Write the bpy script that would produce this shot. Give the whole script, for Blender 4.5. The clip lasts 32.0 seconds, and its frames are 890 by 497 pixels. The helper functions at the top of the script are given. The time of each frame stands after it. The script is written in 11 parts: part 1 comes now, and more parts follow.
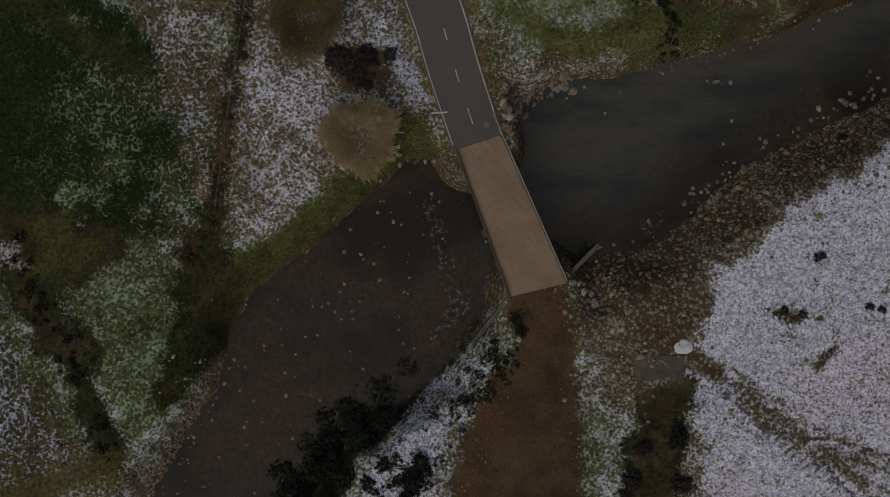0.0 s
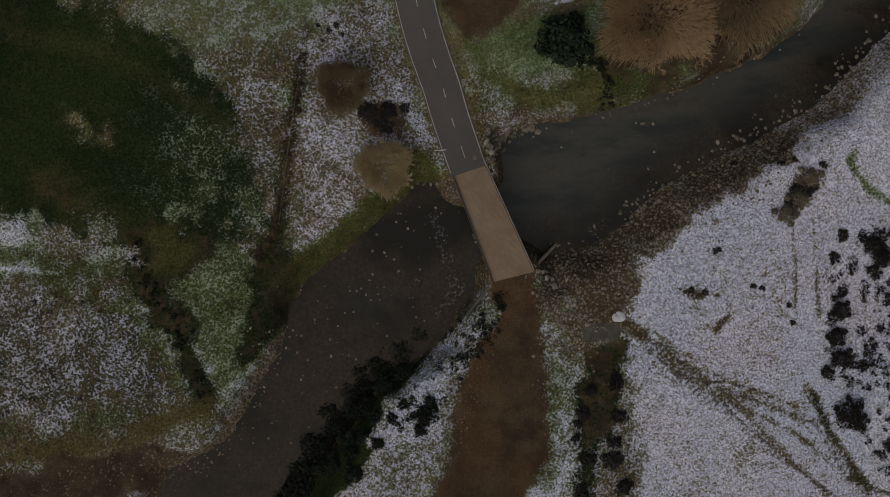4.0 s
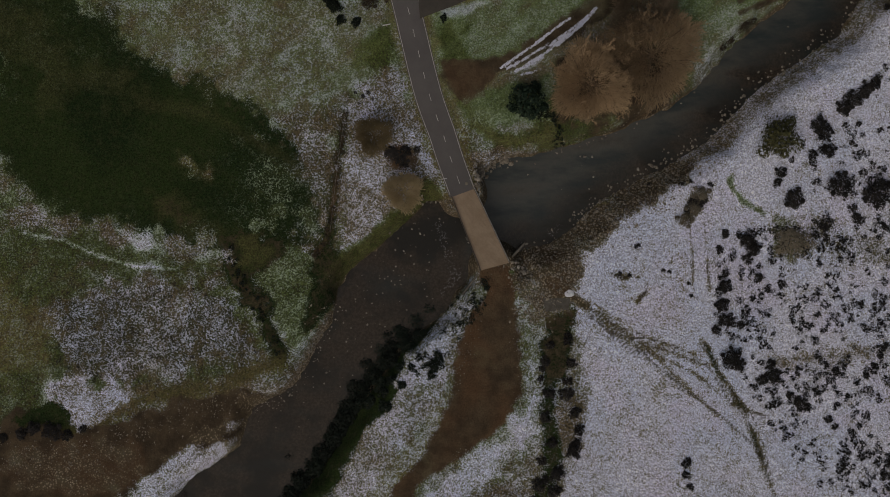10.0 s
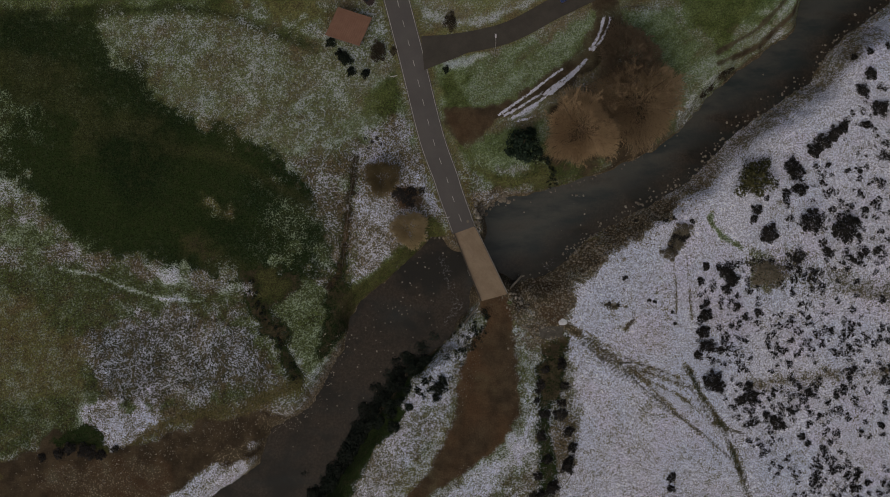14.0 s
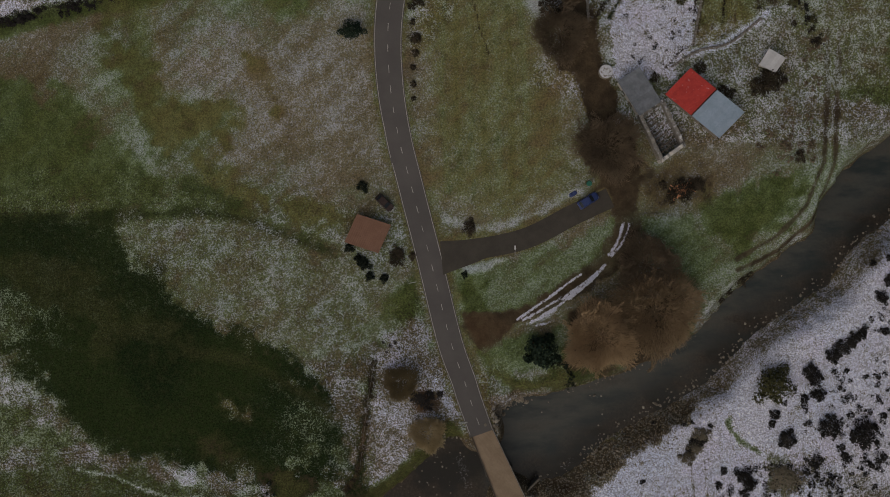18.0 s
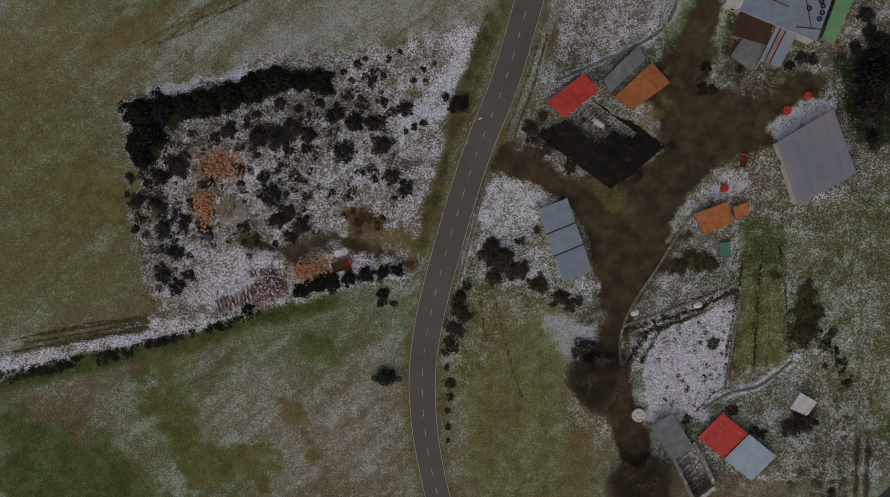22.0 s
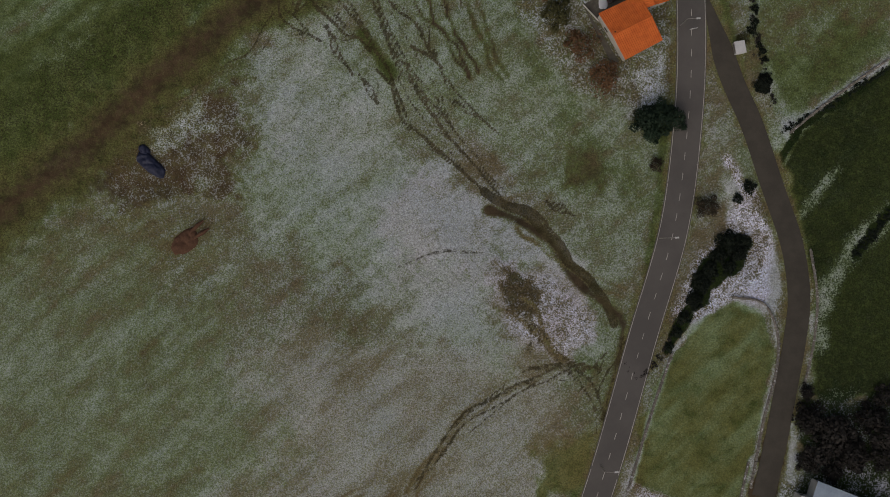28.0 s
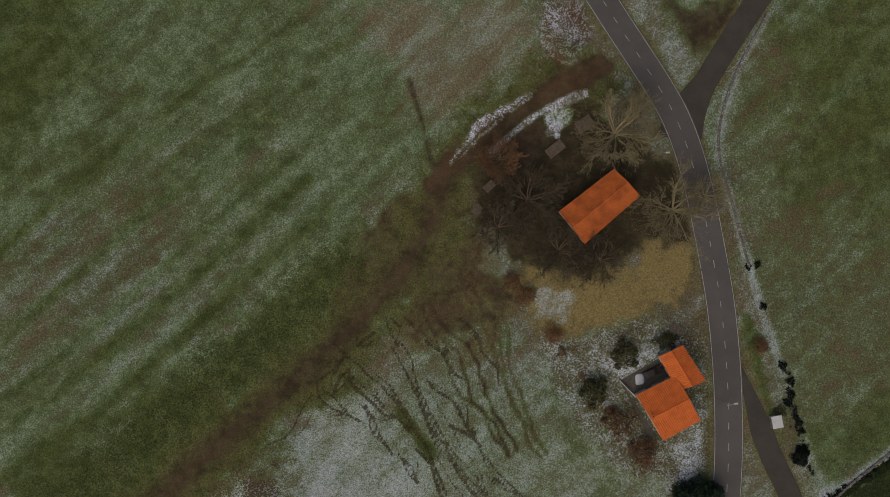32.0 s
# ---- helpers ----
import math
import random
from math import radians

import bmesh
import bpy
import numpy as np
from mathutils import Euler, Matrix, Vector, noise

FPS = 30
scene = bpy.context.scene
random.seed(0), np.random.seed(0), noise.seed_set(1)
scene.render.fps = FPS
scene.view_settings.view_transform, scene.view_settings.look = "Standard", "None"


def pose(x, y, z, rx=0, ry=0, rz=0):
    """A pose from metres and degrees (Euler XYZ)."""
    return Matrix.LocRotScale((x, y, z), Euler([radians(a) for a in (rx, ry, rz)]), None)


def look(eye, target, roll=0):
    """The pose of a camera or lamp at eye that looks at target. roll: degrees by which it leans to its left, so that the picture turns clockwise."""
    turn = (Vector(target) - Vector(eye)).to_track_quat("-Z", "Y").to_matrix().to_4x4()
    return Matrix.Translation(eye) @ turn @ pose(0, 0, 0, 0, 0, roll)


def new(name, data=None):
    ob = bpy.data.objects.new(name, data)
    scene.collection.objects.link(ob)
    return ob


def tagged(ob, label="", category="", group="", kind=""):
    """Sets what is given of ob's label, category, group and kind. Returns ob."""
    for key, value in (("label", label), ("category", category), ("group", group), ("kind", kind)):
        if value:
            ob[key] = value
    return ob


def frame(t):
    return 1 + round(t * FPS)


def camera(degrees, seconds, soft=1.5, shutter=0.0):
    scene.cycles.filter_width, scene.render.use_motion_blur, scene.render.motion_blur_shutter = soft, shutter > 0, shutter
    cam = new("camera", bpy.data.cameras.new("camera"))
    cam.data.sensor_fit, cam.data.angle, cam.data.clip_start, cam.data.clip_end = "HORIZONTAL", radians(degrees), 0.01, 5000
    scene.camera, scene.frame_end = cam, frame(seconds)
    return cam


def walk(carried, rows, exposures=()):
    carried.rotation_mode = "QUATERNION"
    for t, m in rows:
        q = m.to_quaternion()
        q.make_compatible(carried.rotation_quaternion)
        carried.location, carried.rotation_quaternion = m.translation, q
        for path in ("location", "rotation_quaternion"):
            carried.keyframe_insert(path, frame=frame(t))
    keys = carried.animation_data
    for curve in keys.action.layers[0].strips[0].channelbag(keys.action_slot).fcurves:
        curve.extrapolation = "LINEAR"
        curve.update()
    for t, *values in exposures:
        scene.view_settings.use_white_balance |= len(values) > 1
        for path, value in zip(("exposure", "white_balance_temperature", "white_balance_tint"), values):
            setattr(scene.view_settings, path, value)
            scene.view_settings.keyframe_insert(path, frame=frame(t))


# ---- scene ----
cam = camera(41.0, 32.0, soft=0.9)
PATH = [
    (0.0, pose(-0.00, -0.00, 110.50, 0.428, 0.069, 1.416)),
    (0.5, pose(-0.02, 0.06, 116.15, 0.380, 0.075, 1.277)),
    (1.0, pose(-0.03, 0.15, 121.55, 0.332, 0.079, 1.151)),
    (1.5, pose(-0.02, 0.30, 126.95, 0.283, 0.084, 1.047)),
    (2.0, pose(-0.03, 0.40, 132.44, 0.231, 0.088, 0.968)),
    (2.5, pose(-0.03, 0.47, 138.20, 0.178, 0.090, 0.919)),
    (3.0, pose(-0.01, 0.51, 143.98, 0.125, 0.092, 0.880)),
    (3.5, pose(0.01, 0.62, 149.64, 0.072, 0.093, 0.824)),
    (5.5, pose(-0.06, 0.94, 172.51, -0.109, 0.110, 0.562)),
    (6.0, pose(-0.09, 1.04, 178.31, -0.128, 0.103, 0.477)),
    (6.5, pose(-0.17, 1.10, 183.93, -0.144, 0.094, 0.389)),
    (7.0, pose(-0.18, 1.20, 189.53, -0.156, 0.083, 0.304)),
    (7.5, pose(-0.20, 1.21, 195.25, -0.166, 0.070, 0.221)),
    (8.0, pose(-0.28, 1.23, 201.04, -0.174, 0.056, 0.140)),
    (8.5, pose(-0.38, 1.25, 206.80, -0.179, 0.039, 0.067)),
    (9.0, pose(-0.48, 1.27, 212.48, -0.181, 0.020, -0.005)),
    (9.5, pose(-0.61, 1.29, 218.33, -0.181, -0.001, -0.080)),
    (10.0, pose(-0.69, 1.29, 224.17, -0.179, -0.022, -0.154)),
    (10.5, pose(-0.86, 1.27, 229.94, -0.177, -0.042, -0.231)),
    (11.0, pose(-0.93, 1.28, 235.70, -0.174, -0.062, -0.305)),
    (11.5, pose(-1.01, 1.20, 240.79, -0.172, -0.080, -0.377)),
    (12.0, pose(-1.07, 1.20, 243.68, -0.170, -0.097, -0.445)),
    (12.5, pose(-1.16, 2.01, 244.33, -0.164, -0.110, -0.493)),
    (13.0, pose(-1.34, 3.45, 244.26, -0.155, -0.122, -0.507)),
    (13.5, pose(-1.55, 5.44, 244.14, -0.145, -0.131, -0.490)),
    (15.5, pose(-2.73, 19.33, 243.60, -0.105, -0.133, -0.133)),
    (16.0, pose(-3.09, 24.29, 243.59, -0.102, -0.121, -0.111)),
    (16.5, pose(-3.50, 29.91, 243.44, -0.096, -0.108, -0.100)),
    (17.0, pose(-3.99, 36.13, 243.35, -0.090, -0.094, -0.103)),
    (17.5, pose(-4.54, 43.00, 243.55, -0.084, -0.078, -0.115)),
    (18.0, pose(-5.11, 50.48, 243.79, -0.080, -0.063, -0.122)),
    (18.5, pose(-5.76, 58.70, 244.15, -0.078, -0.048, -0.128)),
    (19.0, pose(-6.47, 67.54, 244.54, -0.077, -0.033, -0.163)),
    (19.5, pose(-7.20, 76.36, 245.08, -0.079, -0.019, -0.239)),
    (20.0, pose(-8.05, 85.38, 245.71, -0.081, -0.005, -0.346)),
    (20.5, pose(-8.89, 94.37, 246.04, -0.083, 0.009, -0.444)),
    (21.0, pose(-9.72, 103.37, 246.10, -0.086, 0.020, -0.503)),
    (21.5, pose(-10.50, 112.35, 245.99, -0.087, 0.028, -0.533)),
    (22.0, pose(-11.32, 121.32, 246.06, -0.088, 0.035, -0.559)),
    (22.5, pose(-12.10, 130.35, 246.28, -0.088, 0.039, -0.595)),
    (23.0, pose(-12.83, 139.36, 246.36, -0.087, 0.040, -0.643)),
    (23.5, pose(-13.63, 148.43, 246.55, -0.084, 0.039, -0.711)),
    (24.0, pose(-14.43, 157.57, 246.95, -0.081, 0.036, -0.788)),
    (24.5, pose(-15.23, 166.65, 247.27, -0.077, 0.031, -0.865)),
    (25.0, pose(-15.98, 175.73, 247.40, -0.073, 0.025, -0.944)),
    (25.5, pose(-16.70, 184.80, 247.48, -0.070, 0.018, -1.018)),
    (27.5, pose(-19.48, 221.12, 247.13, -0.058, -0.014, -1.460)),
    (28.0, pose(-20.25, 230.70, 247.33, -0.056, -0.017, -1.644)),
    (28.5, pose(-20.98, 240.38, 247.69, -0.053, -0.019, -1.820)),
    (29.0, pose(-21.71, 250.10, 247.96, -0.049, -0.019, -1.991)),
    (29.5, pose(-22.23, 259.82, 248.04, -0.042, -0.018, -2.150)),
    (30.0, pose(-22.86, 269.51, 248.00, -0.032, -0.012, -2.307)),
    (30.5, pose(-23.45, 279.19, 248.07, -0.021, -0.005, -2.451)),
    (31.0, pose(-23.97, 288.84, 248.25, -0.009, 0.003, -2.577)),
    (31.5, pose(-24.53, 298.48, 248.50, 0.003, 0.013, -2.683)),
    (32.0, pose(-25.04, 308.20, 248.69, 0.014, 0.022, -2.774)),
]
walk(cam, PATH, exposures=[(0.0, -1.1), (3.0, -1.06), (8.0, -1.0), (13.0, -0.92), (19.0, -0.9), (23.0, -0.75), (28.0, -0.6), (32.0, -0.5)])

# ---- sky and light: an overcast winter day ----
world = bpy.data.worlds.new("overcast_sky")
scene.world = world
world.use_nodes = True
wn = world.node_tree.nodes
sky = wn.new("ShaderNodeTexSky")
sky.sky_type = "NISHITA"
sky.sun_disc = False
sky.sun_elevation = radians(48)
sky.sun_rotation = radians(200)
sky.dust_density = 6.0
sky.ozone_density = 0.3
wn["Background"].inputs["Strength"].default_value = 0.06
world.node_tree.links.new(sky.outputs["Color"], wn["Background"].inputs["Color"])
sun_data = bpy.data.lights.new("sun", "SUN")
sun_data.energy = 1.2
sun_data.angle = radians(100)
sun_data.color = (1.0, 0.93, 0.84)
sun = new("sun", sun_data)
SUN_ROT = radians(200)
sun_dir = Vector((math.sin(SUN_ROT) * math.cos(radians(48)), math.cos(SUN_ROT) * math.cos(radians(48)), math.sin(radians(48))))
sun.matrix_world = look(sun_dir * 400, (0, 0, 0))


# ---- materials ----
def nodes_of(m):
    m.use_nodes = True
    return m.node_tree.nodes, m.node_tree.links


def noise_node(n, l, vec, scale, detail=4.0, rough=0.6):
    t = n.new("ShaderNodeTexNoise")
    t.inputs["Scale"].default_value = scale
    t.inputs["Detail"].default_value = detail
    t.inputs["Roughness"].default_value = rough
    l.new(vec, t.inputs["Vector"])
    return t.outputs["Fac"]


def math_node(n, l, op, a, b=None, clamp=False):
    t = n.new("ShaderNodeMath")
    t.operation = op
    t.use_clamp = clamp
    for i, v in enumerate((a, b)):
        if v is None:
            continue
        if isinstance(v, (int, float)):
            t.inputs[i].default_value = v
        else:
            l.new(v, t.inputs[i])
    return t.outputs[0]


def ramp_node(n, l, fac, lo, hi):
    t = n.new("ShaderNodeMapRange")
    t.interpolation_type = "SMOOTHSTEP"
    t.inputs[1].default_value, t.inputs[2].default_value = lo, hi
    l.new(fac, t.inputs[0])
    return t.outputs[0]


def mix_node(n, l, fac, a, b):
    t = n.new("ShaderNodeMix")
    t.data_type = "RGBA"
    for i, v in ((0, fac), (6, a), (7, b)):
        if isinstance(v, (int, float)):
            t.inputs[i].default_value = v
        elif isinstance(v, tuple):
            t.inputs[i].default_value = (*v, 1.0)
        else:
            l.new(v, t.inputs[i])
    return t.outputs[2]


def surface(name, a, b, scale=1.0, rough=0.85, metal=0.0, bump=0.15, fine=9.0, spread=0.0, snow=0.0, snow_scale=1.3):
    """A worn two-tone surface: blotches at `scale` per metre, grain at `fine` per metre, a dusting of snow, a tone of its own per piece."""
    m = bpy.data.materials.new(name)
    n, l = nodes_of(m)
    p = n["Principled BSDF"]
    geo = n.new("ShaderNodeNewGeometry")
    pos = geo.outputs["Position"]
    big = ramp_node(n, l, noise_node(n, l, pos, scale, 5, 0.65), 0.32, 0.68)
    small = ramp_node(n, l, noise_node(n, l, pos, fine, 3, 0.7), 0.25, 0.75)
    fac = math_node(n, l, "ADD", math_node(n, l, "MULTIPLY", big, 0.65), math_node(n, l, "MULTIPLY", small, 0.35))
    col = mix_node(n, l, fac, a, b)
    if spread:
        info = n.new("ShaderNodeObjectInfo")
        hsv = n.new("ShaderNodeHueSaturation")
        l.new(col, hsv.inputs["Color"])
        l.new(math_node(n, l, "ADD", 1 - spread, math_node(n, l, "MULTIPLY", info.outputs["Random"], 2 * spread)), hsv.inputs["Value"])
        col = hsv.outputs["Color"]
    if snow:
        s = noise_node(n, l, pos, snow_scale, 6, 0.72)
        s = ramp_node(n, l, math_node(n, l, "ADD", s, (snow - 0.5) * 0.9), 0.46, 0.6)
        up = n.new("ShaderNodeSeparateXYZ")
        l.new(geo.outputs["Normal"], up.inputs[0])
        s = math_node(n, l, "MULTIPLY", s, ramp_node(n, l, up.outputs[2], 0.45, 0.8))
        col = mix_node(n, l, s, col, (0.72, 0.73, 0.78))
    l.new(col, p.inputs["Base Color"])
    p.inputs["Roughness"].default_value = rough
    p.inputs["Metallic"].default_value = metal
    p.inputs["Specular IOR Level"].default_value = 0.3
    if bump:
        bn = n.new("ShaderNodeBump")
        bn.inputs["Strength"].default_value = bump
        bn.inputs["Distance"].default_value = 0.05
        l.new(small, bn.inputs["Height"])
        l.new(bn.outputs["Normal"], p.inputs["Normal"])
    return m


M_ASPHALT = surface("asphalt", (0.108, 0.1, 0.096), (0.148, 0.136, 0.129), 0.12, 0.8, fine=14)
M_LANE = surface("muddy_asphalt", (0.062, 0.055, 0.046), (0.092, 0.082, 0.067), 0.3, 0.85, fine=6)
M_MUDDECK = surface("mud_on_deck", (0.26, 0.192, 0.128), (0.36, 0.275, 0.19), 0.35, 0.9, fine=5)
M_PAINT = surface("road_paint", (0.3, 0.29, 0.27), (0.62, 0.6, 0.56), 1.1, 0.7, bump=0.05)
M_CONCRETE = surface("concrete", (0.075, 0.068, 0.056), (0.15, 0.138, 0.115), 0.8, 0.9, fine=7, snow=0.12)
M_STEEL = surface("weathered_steel", (0.3, 0.29, 0.27), (0.48, 0.46, 0.43), 2, 0.5, 0.6)
M_RUST = surface("rusted_steel", (0.06, 0.035, 0.025), (0.13, 0.065, 0.04), 2, 0.8, 0.2)
M_STONE = surface("river_stone", (0.14, 0.125, 0.1), (0.38, 0.345, 0.29), 1.2, 0.9, fine=6, spread=0.45, snow=0.2)
M_WALLSTONE = surface("field_stone", (0.13, 0.12, 0.105), (0.3, 0.28, 0.25), 1.5, 0.95, fine=6, spread=0.3, snow=0.42)
M_BARK = surface("bark", (0.11, 0.08, 0.05), (0.2, 0.15, 0.1), 3, 0.95)
M_TWIG = surface("twigs", (0.36, 0.26, 0.15), (0.52, 0.385, 0.24), 0.5, 0.95, bump=0, spread=0.25)
M_TWIG_DARK = surface("dark_twigs", (0.14, 0.106, 0.07), (0.26, 0.2, 0.135), 0.5, 0.95, bump=0, spread=0.2)
# darker copy of the dark twigs, with shade put into its colour
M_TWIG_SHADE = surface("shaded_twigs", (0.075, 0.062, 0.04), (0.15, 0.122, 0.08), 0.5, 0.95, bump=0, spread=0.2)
M_TWIG_PALE = surface("pale_twigs", (0.24, 0.2, 0.11), (0.4, 0.34, 0.2), 0.5, 0.95, bump=0, spread=0.1)
M_BRAMBLE = surface("bramble_twigs", (0.03, 0.025, 0.017), (0.08, 0.062, 0.04), 0.8, 0.95, bump=0, spread=0.25)
M_TWIG_RED = surface("russet_twigs", (0.15, 0.082, 0.042), (0.27, 0.15, 0.078), 0.5, 0.95, bump=0, spread=0.25)
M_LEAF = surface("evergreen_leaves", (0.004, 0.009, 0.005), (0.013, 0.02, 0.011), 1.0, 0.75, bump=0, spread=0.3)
M_GORSE = surface("gorse_leaves", (0.015, 0.014, 0.013), (0.042, 0.037, 0.033), 1.0, 0.8, bump=0, spread=0.35, snow=0.12)
M_OLIVE = surface("olive_leaves", (0.05, 0.052, 0.018), (0.11, 0.105, 0.042), 1.0, 0.8, bump=0, spread=0.2)
M_LEAF_GREEN = surface("green_leaves", (0.012, 0.028, 0.017), (0.03, 0.055, 0.03), 1.0, 0.75, bump=0, spread=0.2)
M_PLASTER = surface("white_plaster", (0.5, 0.48, 0.44), (0.68, 0.66, 0.62), 0.8, 0.9)
M_RUBBLE = surface("rubble_wall", (0.15, 0.135, 0.115), (0.3, 0.27, 0.23), 1.6, 0.95, fine=5)
M_TILE_ORANGE = surface("orange_roof_tiles", (0.62, 0.125, 0.026), (0.8, 0.2, 0.045), 0.8, 0.8, fine=5, spread=0.06)
M_TILE_WORN = surface("worn_orange_tiles", (0.36, 0.085, 0.022), (0.72, 0.18, 0.04), 0.35, 0.85, fine=4, spread=0.1)
M_TILE_OLD = surface("old_roof_tiles", (0.36, 0.12, 0.045), (0.6, 0.22, 0.085), 0.9, 0.85, fine=5, spread=0.08, snow=0.12)
M_TILE_BROWN = surface("brown_roof_tiles", (0.24, 0.13, 0.085), (0.31, 0.175, 0.12), 0.6, 0.85, fine=5, spread=0.05)
M_TIN_BLUE = surface("blue_grey_roof_sheet", (0.27, 0.36, 0.45), (0.38, 0.47, 0.58), 0.5, 0.45, 0.35, fine=3, spread=0.04, snow=0.06)
M_TIN_GREY = surface("grey_roof_sheet", (0.25, 0.31, 0.4), (0.34, 0.41, 0.51), 0.5, 0.5, 0.3, fine=3, spread=0.04, snow=0.06)
M_TIN_RED = surface("red_roof_sheet", (0.42, 0.035, 0.03), (0.6, 0.065, 0.05), 0.6, 0.5, 0.1, fine=3, spread=0.07, snow=0.33)
M_TIN_GREEN = surface("green_roof_sheet", (0.16, 0.34, 0.17), (0.22, 0.44, 0.23), 0.6, 0.6, 0.0, fine=3, spread=0.04)
M_TIN_WHITE = surface("pale_roof_sheet", (0.55, 0.55, 0.56), (0.7, 0.7, 0.71), 0.6, 0.6, 0.1, fine=3, spread=0.04)
M_TIN_RUST = surface("rusty_roof_sheet", (0.05, 0.026, 0.02), (0.085, 0.045, 0.034), 0.6, 0.85, 0.1, fine=3, spread=0.1)
M_TIN_OLD = surface("old_grey_roof_sheet", (0.15, 0.165, 0.185), (0.25, 0.27, 0.3), 0.8, 0.7, 0.2, fine=3, spread=0.1, snow=0.16)
M_DARK = surface("dark_interior", (0.012, 0.01, 0.009), (0.03, 0.025, 0.022), 1, 0.9)
M_WOOD = surface("grey_planks", (0.13, 0.1, 0.075), (0.24, 0.19, 0.145), 2, 0.9, fine=8)
M_LOG = surface("log_bark", (0.15, 0.065, 0.07), (0.27, 0.13, 0.13), 1.5, 0.9, spread=0.3, snow=0.5, snow_scale=1.6)
M_FIREWOOD = surface("split_firewood", (0.4, 0.17, 0.08), (0.68, 0.36, 0.2), 2, 0.9, spread=0.4, snow=0.38)
M_RUBBER = surface("tyre_rubber", (0.012, 0.012, 0.012), (0.03, 0.03, 0.03), 4, 0.9)
M_SNOW = surface("packed_snow", (0.68, 0.69, 0.74), (0.8, 0.81, 0.85), 1.5, 0.9)
M_BLUE_PAINT = surface("blue_car_paint", (0.03, 0.05, 0.16), (0.05, 0.075, 0.2), 2, 0.35, 0.2, bump=0)
M_DARK_PAINT = surface("dark_car_paint", (0.035, 0.022, 0.02), (0.06, 0.04, 0.035), 2, 0.35, 0.2, bump=0)
M_RED_PAINT = surface("red_paint", (0.4, 0.04, 0.03), (0.55, 0.07, 0.05), 2, 0.6)
M_GREEN_PAINT = surface("green_paint", (0.02, 0.13, 0.09), (0.04, 0.2, 0.14), 2, 0.6)
M_WINDOW = surface("car_glass", (0.02, 0.025, 0.03), (0.04, 0.045, 0.05), 1, 0.1, 0.0, bump=0)
M_TARP_BLUE = surface("dark_blue_tarp", (0.016, 0.02, 0.045), (0.035, 0.04, 0.08), 1.2, 0.5, bump=0.3)
M_BRUSH = surface("brown_brush", (0.085, 0.045, 0.028), (0.15, 0.08, 0.05), 1.5, 0.95, bump=0.4)


